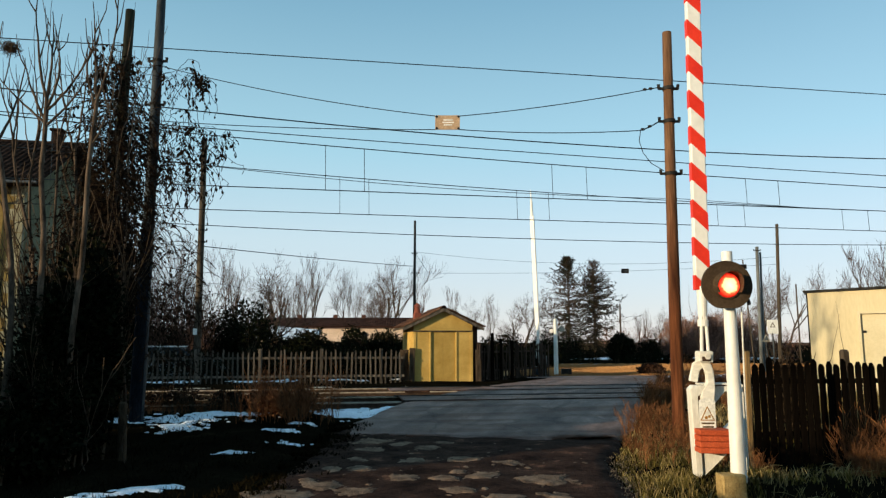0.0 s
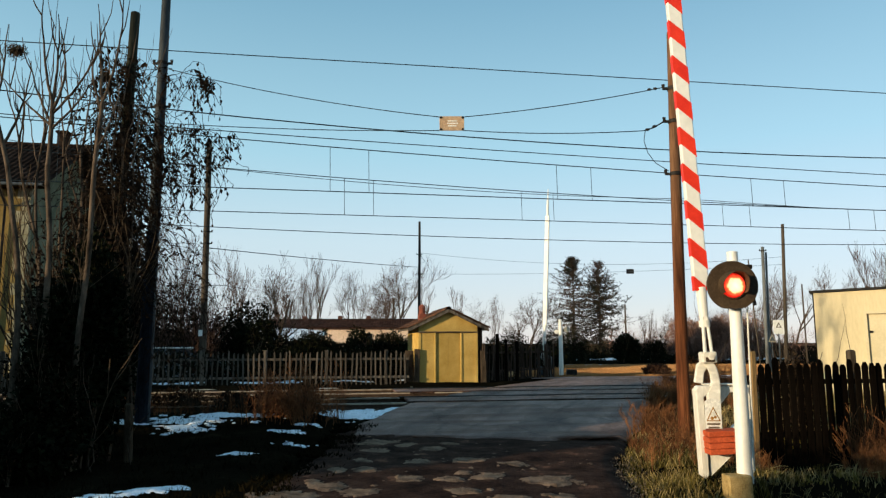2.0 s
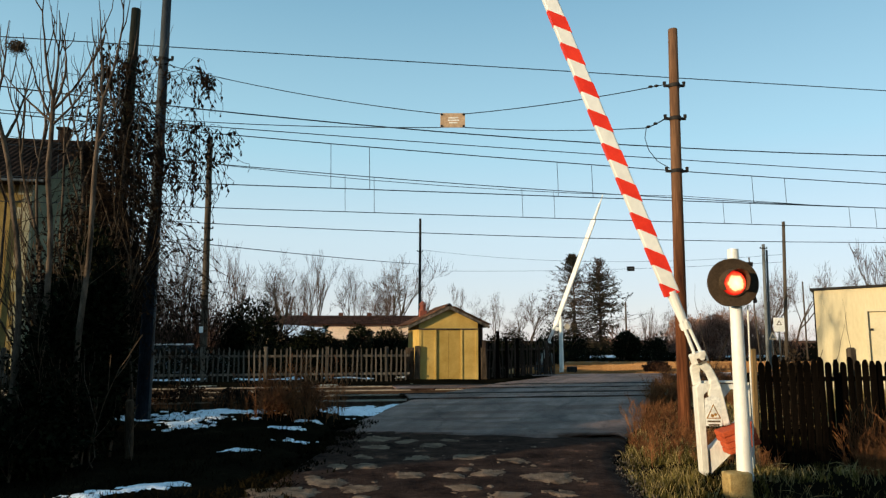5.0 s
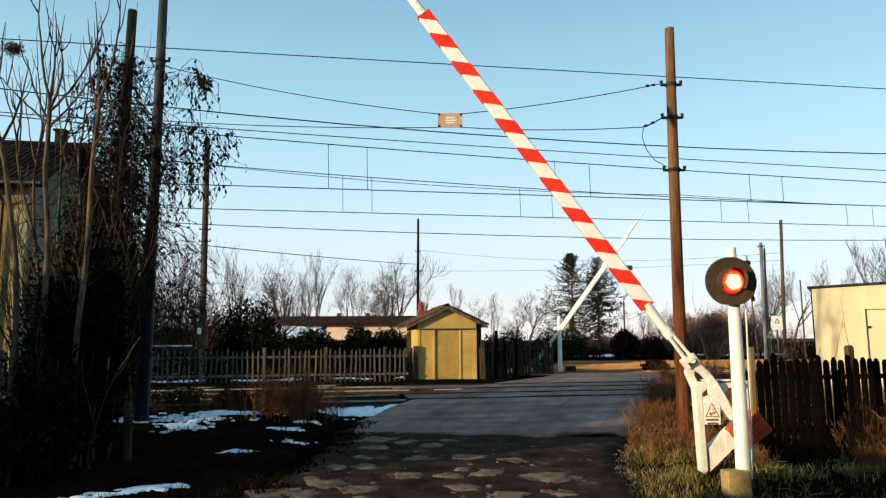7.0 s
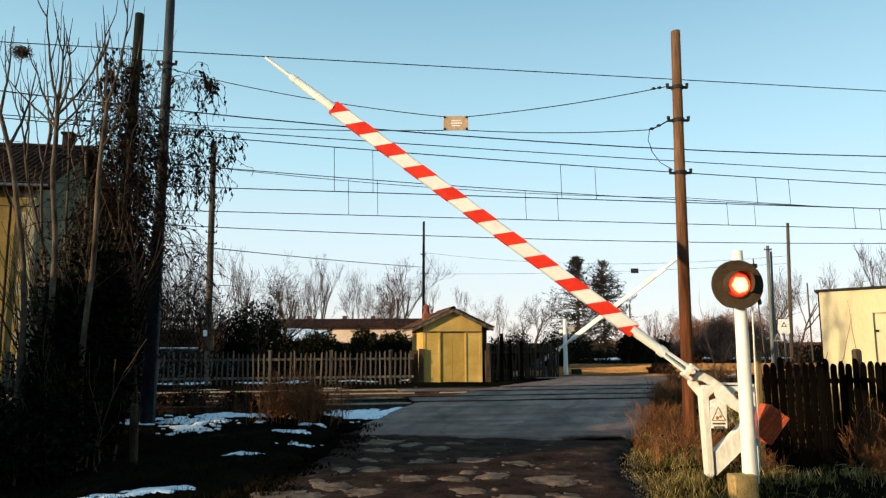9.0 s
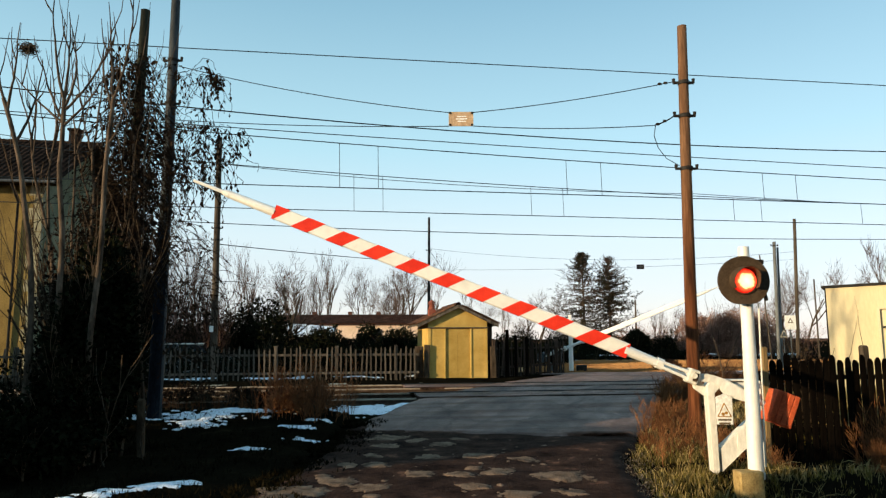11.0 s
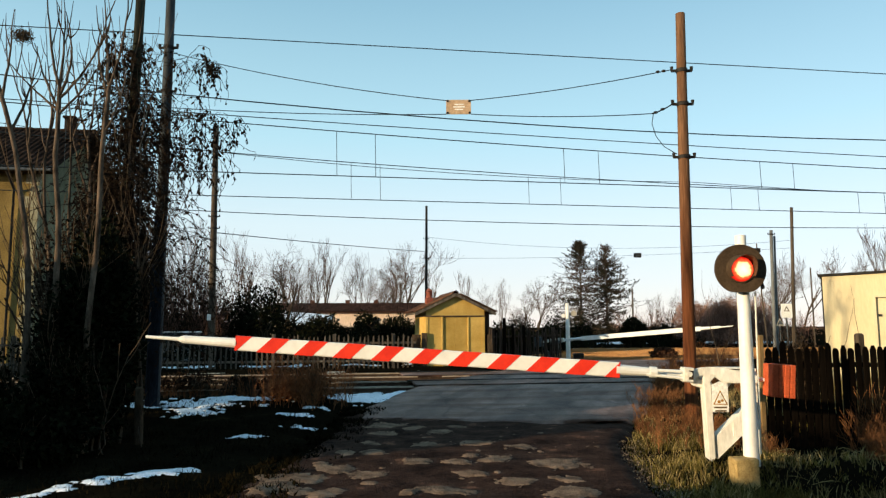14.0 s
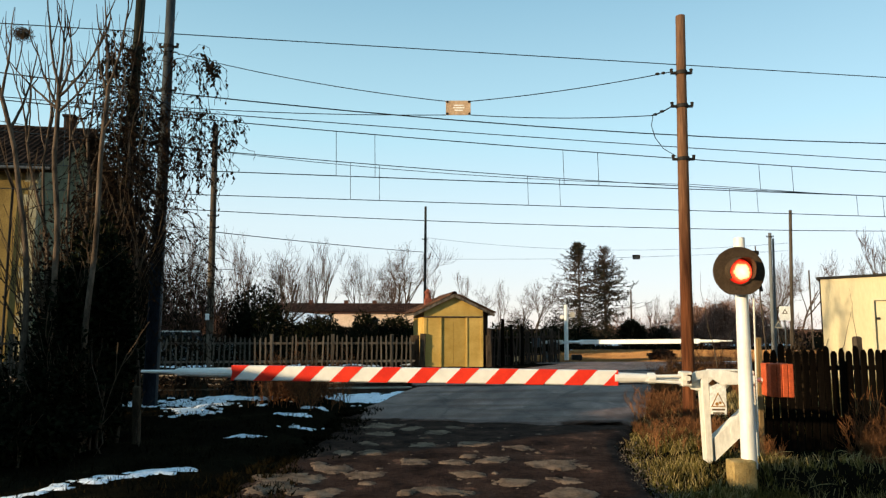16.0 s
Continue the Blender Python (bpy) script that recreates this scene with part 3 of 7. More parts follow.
def build_snow():
    groups = (("ragged bluish patch of old snow beside the crossing", (-2.9, -0.2, 13.2, 17.2), [(-1.65, 14.9, 0.9, 1.2), (-1.1, 15.9, 0.7, 0.9), (-2.0, 14.3, 0.6, 0.5), (-0.95, 15.0, 0.6, 0.4)], 0.5),
              ("broken patch of old snow at the foot of the mast", (-6.4, -2.6, 11.2, 15.0), [(-4.9, 13.2, 1.1, 0.42), (-4.05, 13.8, 0.8, 0.30), (-4.5, 12.6, 0.5, 0.45), (-5.6, 13.0, 0.9, 0.25)], 0.95),
              ("thin scraps of snow along the road edge", (-3.6, -1.7, 11.4, 13.4), [(-2.75, 12.4, 0.30, 0.16), (-2.35, 11.5, 0.42, 0.16), (-2.5, 13.1, 0.3, 0.1)], 0.85),
              ("small melting scrap of snow on the verge", (-3.5, -2.5, 10.2, 10.9), [(-3.0, 10.4, 0.30, 0.12)], 0.6),
              ("thin melting streak of snow on the near verge", (-5.2, -2.6, 5.9, 8.6), [(-3.0 - 0.06 * k + 0.05 * math.sin(2.3 * k), 8.0 - 0.07 * k + 0.05 * math.sin(1.7 * k), 0.20 + 0.06 * math.sin(k * k), 0.085 + 0.03 * math.sin(3.1 * k)) for k in range(28) if k not in (7, 16)], 0.62))
    for label, (x0, x1, y0, y1), spots, fray in groups:
        ob = layer("snow_patch", x0, x1, y0, y1, 0.028, snow_height(spots, fray, x0), lambda x, y: gz(x, y) + 0.012, SNOW)
        for one in islands(ob, 60, "snow_crumbs", "crumbs of melting snow on the verge") if ob else ():
            tagged(one, label, "snow", "snow patches on the verge")
    rows = (("broken strip of snow behind the picket fence", (-12, -1, 23.5, 27.5), [(-10 + 1.1 * k, 26.0 + (-10 + 1.1 * k) * 0.167, 0.55, 0.35) for k in (0, 1, 3, 4, 6, 8)], 1.1, 0.06),
            ("bluish strip of snow along the far lane", (5.5, 13, 27.6, 30.4), [(7 + 0.9 * k, 29.0 + 0.09 * k, 0.9, 0.22) for k in range(6)], 0.5, 0.09),
            ("white strip of snow beyond the stubble field", (4, 46, 48.4, 51.6), [(6 + 2.2 * k, 50.0, 2.0, 0.9) for k in range(18)], 0.4, 0.2),
            ("patchy snow in the garden beyond the hedge", (10, 34, 60, 76), [(14 + 2.2 * k, 66 + (k % 3) * 2, 2.4, 3.0) for k in range(9)], 0.7, 0.35))
    for label, (x0, x1, y0, y1), spots, fray, cell in rows:
        ob = layer("snow_patch", x0, x1, y0, y1, cell, snow_height(spots, fray, y0), lambda x, y: gz(x, y) + 0.03, SNOW)
        for one in islands(ob, 40, "snow_crumbs", "far crumbs of melting snow") if ob else ():
            tagged(one, label, "snow", "snow along the far edges")


def build_railway():
    r = random.Random(2)
    for k, d in enumerate((16.8, 20.0)):
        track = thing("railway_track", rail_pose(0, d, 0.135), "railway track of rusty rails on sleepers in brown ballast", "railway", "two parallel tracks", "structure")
        # rails: foot, web and head as one profile
        prof = [(-0.065, 0), (0.065, 0), (0.065, 0.015), (0.012, 0.03), (0.012, 0.11), (0.034, 0.12), (0.034, 0.145), (-0.034, 0.145), (-0.034, 0.12), (-0.012, 0.11), (-0.012, 0.03), (-0.065, 0.015)]
        for s in (-0.7525, 0.7525):
            vs = [(x, s + a, b) for x in (-90, 140) for a, b in prof]
            n = len(prof)
            fs = [(i, (i + 1) % n, n + (i + 1) % n, n + i) for i in range(n)]
            rail = raw("rail", vs, fs, STEEL_RAIL, track)
            bm = B()
            box(bm, (25, s, 0.128), (230, 0.072, 0.036), bevel=0.008)
            part("rail_head", bm, RAIL_HEAD, rail, "polished running surface")
        # sleepers on the side that shows
        bm = B()
        box(bm, (0, 0, 0), (0.25, 2.5, 0.14), bevel=0.015)
        me = bpy.data.meshes.new("sleeper")
        bm.to_mesh(me)
        bm.free()
        me.materials.append(BARK)
        for i in range(44):
            shared("sleeper", me, track, pose(-24 + i * 0.6 + (0 if k == 0 else 0.2), 0, -0.095))
    # ballast stones, thick on the open side
    s = Soup()
    for i in range(9000):
        u, d = r.uniform(-16, 0.4), r.uniform(14.9, 22.0)
        p = U * u + V * d * COS
        l, _ = road_edges(p.y)
        if p.x > l - 0.15:
            continue
        p.z = lie(p.x, p.y) + r.uniform(-0.11, -0.055)
        c = len(s.v)
        q = r.uniform(0.025, 0.06)
        s.v += [p + rvec(r) * q for _ in range(4)]
        s.f += [(c, c + 1, c + 2), (c, c + 1, c + 3), (c, c + 2, c + 3), (c + 1, c + 2, c + 3)]
    tagged(raw("ballast", s.v, s.f, BALLAST), "loose brown ballast stones round the rails", "ballast", kind="stuff")
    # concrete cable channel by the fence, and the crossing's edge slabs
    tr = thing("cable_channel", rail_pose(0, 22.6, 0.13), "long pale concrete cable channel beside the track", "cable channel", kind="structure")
    bm = B()
    box(bm, (0, 0, 0), (1.17, 0.42, 0.16), bevel=0.012)
    me = bpy.data.meshes.new("slab")
    bm.to_mesh(me)
    bm.free()
    me.materials.append(CONCRETE)
    for i in range(24):
        shared("slab", me, tr, pose(-22.6 + i * 1.19 - 2.6, r.uniform(-.012, .012), r.uniform(-.008, .008), 0, 0, r.uniform(-.4, .4)))
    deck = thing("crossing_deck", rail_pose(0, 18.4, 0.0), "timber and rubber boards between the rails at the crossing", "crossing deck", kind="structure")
    for d, w in ((-1.6, 1.25), (1.6, 1.25)):
        bm = B()
        box(bm, (6.0, d, 0.262), (8.2, w, 0.045), bevel=0.01)
        part("deck_panel", bm, ASPHALT, deck)
    for j, d in enumerate((-2.3525, -0.8475, 0.8475, 2.3525)):
        vs, fs = [], []
        n = 84
        for i in range(n + 1):
            x = 1.8 + 8.4 * i / n
            wide = 0.10 + 0.09 * noise.noise(Vector((x * 0.9, d * 3, 1))) + 0.06 * noise.noise(Vector((x * 4, d * 3, 5)))
            shift = 0.05 * noise.noise(Vector((x * 1.3, d * 2, 9)))
            for q in (-1, 1):
                vs += [(x, d + shift + q * max(0.02, wide), 0.2985), (x, d + shift + q * max(0.02, wide), 0.25)]
        for i in range(n):
            o = 4 * i
            fs += [(o, o + 4, o + 6, o + 2), (o + 1, o, o + 2, o + 3) if i == 0 else (o, o + 1, o + 5, o + 4), (o + 2, o + 6, o + 7, o + 3)]
        raw("flangeway", vs, fs, RUBBER if j % 2 else OLD_ROAD, deck, "dark worn strip beside the rail")


# ---- level crossing barriers ----
def build_barrier(m, side, label, striped=True):
    """side -1: the boom points to -x, +1: to +x. The boom's pivot lies 1 m over the base."""
    bar = thing("crossing_barrier", m, label, "level crossing barrier", "pair of crossing barriers")
    PAINT, IRON = (WHITE_WORN, WEIGHT) if striped else (POLE_PALE, MAST)
    g = -side   # x of the counterweight's side
    X = lambda pts: [(x * g, z) for x, z in pts]
    # pedestal
    bm = B()
    prism(bm, X([(-0.285, 0.0), (-0.240, -0.03), (-0.205, 0.02), (-0.225, 0.90), (-0.13, 0.99), (-0.13, 1.035), (-0.275, 1.035), (-0.315, 0.99)]), -0.13, 0.02)
    bmesh.ops.bevel(bm, geom=[e for e in bm.edges], offset=0.008, segments=1, affect="EDGES")
    part("column", bm, PAINT, bar)
    bm = B()
    prism(bm, X([(-0.175, 0.0), (-0.175, 0.27), (0.26, 0.66), (0.26, 0.40)]), -0.10, 0.05)
    leg = part("diagonal_leg", bm, PAINT, bar)
    if striped:
        bm = B()
        box(bm, (0.075 * g, -0.103, 0.36), (0.12, 0.008, 0.20), bevel=0.003)
        part("inspection_cover", bm, PAINT, leg)
    bm = B()
    prism(bm, X([(-0.165, 0.62), (-0.165, 0.78), (0.04, 1.02), (0.30, 1.02), (0.30, 0.96), (0.12, 0.96)]), -0.04, 0.05)
    part("upper_brace", bm, PAINT, bar)
    bm = B()
    prism(bm, X([(0.26, 0.0), (0.36, 0.0), (0.36, 1.04), (0.26, 1.04)]), 0.0, 0.12)
    part("rear_column", bm, PAINT, bar)
    bm = B()
    box(bm, (0.03, 0.0, 1.048), (0.44, 0.12, 0.022), bevel=0.006)
    part("cover_plate", bm, PAINT, bar)
    bm = B()
    cyl(bm, (-0.115 * g, -0.07, 0.985), (-0.115 * g, 0.16, 0.985), 0.055, seg=16)
    part("pivot_shaft", bm, BLACK, bar)
    # warning plate with a triangle and two bars of print
    if striped:
        plate = part("warning_plate", prism(B(), X([(-0.225, 0.545), (-0.035, 0.545), (-0.035, 0.86), (-0.13, 0.90), (-0.225, 0.86)]), -0.142, -0.136), SIGN_WHITE, bar, "white warning plate with an ochre triangle")
        plate_c = -0.130
        part("triangle", prism(B(), X([(plate_c - 0.085, 0.63), (plate_c + 0.085, 0.63), (plate_c, 0.80)]), -0.145, -0.1425), SIGN_OCHRE, plate)
        part("triangle_field", prism(B(), X([(plate_c - 0.066, 0.641), (plate_c + 0.066, 0.641), (plate_c, 0.775)]), -0.148, -0.1455), SIGN_WHITE, plate)
        bm = B()
        cyl(bm, ((plate_c - .018) * g, -0.150, 0.665), ((plate_c - .018) * g, -0.1485, 0.665), 0.02, seg=10)
        cyl(bm, ((plate_c + .02) * g, -0.150, 0.678), ((plate_c + .02) * g, -0.1485, 0.678), 0.017, seg=10)
        part("gear_symbol", bm, SIGN_OCHRE, plate)
        for z, w in ((0.598, 0.15), (0.558, 0.13)):
            bm = B()
            box(bm, (plate_c * g, -0.1435, z), (w, 0.002, 0.020))
            part("text_bar", bm, PRINT, plate)
    # moving boom
    bm = B()
    prism(bm, X([(-0.45, 0.02), (-0.47, -0.05), (-0.42, -0.125), (-0.21, -0.175), (-0.19, -0.075), (-0.32, -0.05), (-0.37, -0.01), (-0.38, 0.02)]), -0.075, -0.02)
    bmesh.ops.bevel(bm, geom=[e for e in bm.edges], offset=0.010, segments=1, affect="EDGES")
    hook = bm
    bm = B()
    prism(bm, X([(-0.53, -0.065), (-0.42, -0.045), (-0.31, 0.005), (-0.20, 0.010), (-0.08, -0.065), (0.08, -0.06), (0.20, -0.045), (0.33, -0.045), (0.33, 0.04), (0.18, 0.065), (0.04, 0.09), (-0.12, 0.11), (-0.26, 0.105), (-0.36, 0.09), (-0.44, 0.055), (-0.53, 0.05)]), -0.14, -0.075)
    bmesh.ops.bevel(bm, geom=[e for e in bm.edges], offset=0.012, segments=2, affect="EDGES")
    boom = part("boom", bm, WHITE_WORN, bar)
    boom.location = (0, 0, 1.0)
    part("arm_hook", hook, PAINT, boom)
    bm = B()
    box(bm, (-0.475 * g, -0.182, 0.0), (0.055, 0.012, 0.105), bevel=0.004)
    part("rusty_pocket", bm, STEEL_RAIL, boom, "rusty opening in the clevis")
    bm = B()
    box(bm, (-0.50 * g, -0.10, 0.0), (0.13, 0.16, 0.17), bevel=0.012)
    cyl(bm, (-0.50 * g, -0.21, 0.01), (-0.50 * g, 0.02, 0.01), 0.032, seg=10)
    part("clevis", bm, WHITE_WORN, boom)
    for y, z in ((-0.155, 0.035), (-0.155, -0.045), (-0.045, -0.01)):
        bm = B()
        cyl(bm, (-0.52 * g, y, z), (-0.98 * g, -0.10 + (y + .1) * .6, z * 0.6), 0.020, seg=8)
        part("fork_rod", bm, WHITE, boom)
    bm = B()
    cyl(bm, (-0.92 * g, -0.10, 0), (-1.34 * g, -0.10, 0), 0.05, 0.066, 12)
    cyl(bm, (-0.86 * g, -0.10, 0), (-0.94 * g, -0.10, 0), 0.065, 0.065, 12)
    part("root_tube", bm, WHITE, boom)
    # striped bar: 45 degree bands
    x0, x1, hh, dd = 1.30, 5.95, 0.088, 0.045
    bm = B()
    box(bm, (-(x0 + x1) / 2 * g, -0.10, 0), (x1 - x0, 2 * dd, 2 * hh), bevel=0.012)
    part("bar", bm, WHITE, boom, "white reflective bar")
    e = 0.0025
    pitch, band = 0.467, 0.222
    k = -1
    while striped:
        b0 = x1 - 0.27 - k * pitch      # outer foot of the band on the lower edge
        if b0 < x0 - 0.05:
            break
        clip = lambda x: min(x1 + e, max(x0 - e, x))
        lean = 2 * hh
        q = []
        for x, z in ((b0, -hh), (b0 - band, -hh), (b0 - band - lean, hh), (b0 - lean, hh)):
            q.append((x, z))
        # cut the band at the ends of the bar
        for lim, sgn in ((x1, 1), (x0, -1)):
            out = []
            for i in range(len(q)):
                (ax, az), (bx, bz) = q[i], q[(i + 1) % len(q)]
                ina, inb = (lim - ax) * sgn >= 0, (lim - bx) * sgn >= 0
                if ina:
                    out.append((ax, az))
                if ina != inb:
                    t = (lim - ax) / (bx - ax)
                    out.append((lim, az + (bz - az) * t))
            q = out
            if not q:
                break
        if len(q) >= 3:
            q = [(x, z + (e if z > hh - .001 else -e if z < -hh + .001 else 0)) for x, z in q]
            part("red_stripe", prism(B(), [(-x * g, z) for x, z in q], -0.10 - dd - e, -0.10 + dd + e), RED, boom)
        k += 1
    bm = B()
    cyl(bm, (-5.94 * g, -0.10, 0), (-6.62 * g, -0.10, 0), 0.060, 0.048, 12)
    part("tip_tube", bm, WHITE, boom)
    bm = B()
    cyl(bm, (-6.60 * g, -0.10, 0), (-7.08 * g, -0.10, 0), 0.026, 0.018, 10)
    cyl(bm, (-6.57 * g, -0.10, 0), (-6.66 * g, -0.10, 0), 0.053, 0.034, 10)
    part("tip_rod", bm, WHITE, boom)
    # counterweights on their own geared arm
    arm_z, r0, step, high = (-0.060, 0.461, 0.067, 0.375) if striped else (-0.01, 0.411, 0.085, 0.40)
    bm = B()
    rod_y = 0.075 if striped else -0.06
    cyl(bm, (0.02 * g, rod_y, arm_z), ((r0 + 4 * step + 0.075) * g, rod_y, arm_z), 0.027, seg=10)
    cyl(bm, (0.05 * g, rod_y, arm_z), (0.34 * g, rod_y, arm_z), 0.042, 0.036, 10)
    arm = part("weight_arm", bm, WHITE_WORN, bar)
    for i in range(4):
        x = (r0 + step * (i + 0.5)) * g
        bm = B()
        box(bm, (x, -0.04 + 0.004 * (i % 2), arm_z + 0.012), (step * 0.94, 0.28, high + 0.006 * (i % 2)), bevel=0.008)
        part("counterweight", bm, IRON, arm, "iron weight plate")
    if striped:
        # the boom sits off its pivot
        for ob in [boom] + list(boom.children):
            ob.data.transform(Matrix.Translation((0.106, 0, -0.030)))
        boom.location = (-0.097, 0, 0.979)
        arm.location = (-0.044, -0.14, 1.003)
    else:
        arm.location = (0, 0, 1.0)
    return bar, boom, arm


def build_signal(m):
    s = thing("crossing_signal", m, "white signal post with a round black plate and lit red lamp", "crossing signal")
    bm = B()
    cyl(bm, (0, 0, 0), (0, 0, 2.60), 0.088, 0.062, 24)
    part("post", bm, WHITE, s, smooth=False)
    bm = B()
    cyl(bm, (0, 0, -0.03), (0, 0, 0.03), 0.100, 0.094, 20)
    part("foot_collar", bm, WHITE_WORN, s)
    for k in range(4):
        a = radians(45 + 90 * k)
        bm = B()
        cyl(bm, (math.cos(a) * .11, math.sin(a) * .11, -0.05), (math.cos(a) * .11, math.sin(a) * .11, 0.02), 0.010, seg=6)
        part("anchor_bolt", bm, STEEL_RAIL, s)
    c = (-0.08, 2.190)
    bm = B()
    seg = 40
    pts = []
    for k in range(seg):
        a = 2 * math.pi * k / seg
        z = max(math.sin(a) * 0.285, -0.265)
        pts.append((c[0] + math.cos(a) * 0.292, c[1] + z))
    prism(bm, pts, -0.165, -0.125)
    part("backing_plate", bm, DISC, s)
    bm = B()
    box(bm, (c[0] + 0.02, -0.10, c[1]), (0.10, 0.09, 0.3), bevel=0.01)
    box(bm, (c[0] + 0.19, -0.10, c[1] + 0.22), (0.12, 0.06, 0.05))
    part("bracket", bm, BLACK, s)
    bm = B()
    cyl(bm, (c[0] - 0.01, -0.16, c[1]), (c[0] - 0.01, -0.185, c[1]), 0.162, 0.158, 32)
    part("lamp_rim", bm, DISC, s)
    bm = B()
    bmesh.ops.create_uvsphere(bm, u_segments=24, v_segments=12, radius=0.148, matrix=Matrix.Translation((c[0] - 0.01, -0.175, c[1])) @ Matrix.Diagonal((1, 0.35, 1, 1)))
    part("lens", bm, LENS, s, "glowing red lens", smooth=True)
    # hood: half a cone over the lens, longer at the top
    bm = B()
    n = 20
    rows = []
    for r, f in ((0.160, 0.0), (0.150, 1.0), (0.146, 1.0), (0.154, 0.0)):
        row = []
        for k in range(n + 1):
            a = radians(-35 + 250 * k / n)
            reach = 0.22 * (0.55 + 0.45 * max(0, math.sin(a))) if f else 0
            row.append(bm.verts.new((c[0] - 0.01 + r * math.cos(a), -0.165 - reach, c[1] + r * math.sin(a))))
        rows.append(row)
    for j in range(3):
        for k in range(n):
            bm.faces.new((rows[j][k], rows[j][k + 1], rows[j + 1][k + 1], rows[j + 1][k]))
    bmesh.ops.recalc_face_normals(bm, faces=bm.faces)
    part("hood", bm, DISC, s)
    bm = B()
    cyl(bm, (0.125, -0.03, 1.93), (0.105, -0.01, 0.1), 0.010, seg=6)
    part("cable_conduit", bm, WHITE_WORN, s)
    bm = B()
    cyl(bm, (0.175, -0.13, 1.97), (0.175, -0.1, 2.03), 0.022, seg=8)
    part("cable_gland", bm, BLACK, s)
    return s


def build_plinth(x, y):
    bm = B()
    box(bm, (0, 0, 0), (0.27, 0.20, 0.6), bevel=0.014)
    for v in bm.verts:
        v.co += Vector((bumpy(v.co.x * 9, v.co.y * 9, 1, 0.02), bumpy(v.co.z * 7, v.co.x * 5, 1, 0.02), 0))
    ob = part("signal_plinth", bm, PLINTH)
    ob.matrix_basis = pose(x, y, -0.135, 0, 0, 4)
    tagged(ob, "ochre stained concrete plinth sunk in the grass", "plinth")


def build_far_signal(x, y):
    s = thing("far_signal_post", pose(x, y, lie(x, y)), "slim white signal post with two lamp heads across the tracks", "crossing signal")
    bm = B()
    cyl(bm, (0, 0, 0), (0, 0, 2.45), 0.10, 0.075, 12)
    part("post", bm, WHITE, s)
    for dx, z, r in ((-0.17, 1.92, 0.09), (0.27, 2.02, 0.13)):
        bm = B()
        cyl(bm, (dx, -0.03, z), (dx, 0.10, z), r, r * 0.9, 14)
        head = part("lamp_head", bm, WHITE_WORN if dx < 0 else CONCRETE, s)
        bm = B()
        box(bm, (dx / 2, 0, z), (abs(dx), 0.05, 0.05))
        part("arm", bm, MAST, head)
    bm = B()
    box(bm, (0.45, 0.1, 0.16), (0.42, 0.3, 0.34), bevel=0.03)
    part("relay_box", bm, BLACK, s, "small dark relay box")


# ---- poles, signs and wires ----
def build_pole(name, x, y, top, r0, r1, material, label, lean=(0, 0), foot=None, clamps=(), seg=14):
    p = thing(name, pose(x, y, lie(x, y) - 0.05), label, "pole", "poles along the line")
    bm = B()
    n = 9
    rows = []
    for i in range(n + 1):
        t = i / n
        c = Vector((lean[0] * t + 0.012 * math.sin(3 * t + x), lean[1] * t + 0.01 * math.sin(4 * t + y), top * t))
        r = r0 + (r1 - r0) * t
        rows.append([bm.verts.new(c + Vector((math.cos(2 * math.pi * k / seg), math.sin(2 * math.pi * k / seg), 0)) * r * (1 + 0.03 * noise.noise(Vector((k, t * 5, x))))) for k in range(seg)])
    for i in range(n):
        for k in range(seg):
            bm.faces.new((rows[i][k], rows[i][(k + 1) % seg], rows[i + 1][(k + 1) % seg], rows[i + 1][k]))
    bm.faces.new(rows[-1])
    bmesh.ops.recalc_face_normals(bm, faces=bm.faces)
    part("shaft", bm, material, p, smooth=True)
    # sleeve whose dark colour stands in for shade on the lower shaft
    if foot:
        bm = B()
        cyl(bm, (0, 0, 0), (lean[0] * foot[0] / top, lean[1] * foot[0] / top, foot[0]), r0 + 0.006, r0 + (r1 - r0) * foot[0] / top + 0.006, seg)
        part("painted_foot", bm, foot[1], p, smooth=False)
    for z in clamps:
        t = z / top
        bm = B()
        r = r0 + (r1 - r0) * t + 0.014
        c = Vector((lean[0] * t, lean[1] * t, z))
        cyl(bm, c - Vector((0, 0, 0.03)), c + Vector((0, 0, 0.03)), r, r, seg)
        box(bm, c, (2 * r + 0.16, 0.05, 0.035))
        cyl(bm, c + Vector((r + .07, 0, 0)), c + Vector((r + .07, 0, .07)), 0.022, 0.03, 8)
        cyl(bm, c - Vector((r + .07, 0, 0)), c + Vector((-r - .07, 0, .07)), 0.022, 0.03, 8)
        part("clamp", bm, BLACK, p)
    return p


def wire(name, pts, radius, label, parent=None, group="overhead wires"):
    s = Soup().tube([Vector(p) for p in pts], [radius * 1.35] * len(pts), 5)
    ob = raw(name, s.v, s.f, WIRE, parent, "" if parent else label, smooth=True)
    if not parent:
        tagged(ob, label, "overhead wire", group)
    return ob


def rail_point(u, d, z):
    p = U * u + V * d * COS
    return Vector((p.x, p.y, z))


def hang(a, b, sag, n=24):
    return [a.lerp(b, i / n) - Vector((0, 0, 4 * sag * (i / n) * (1 - i / n))) for i in range(n + 1)]


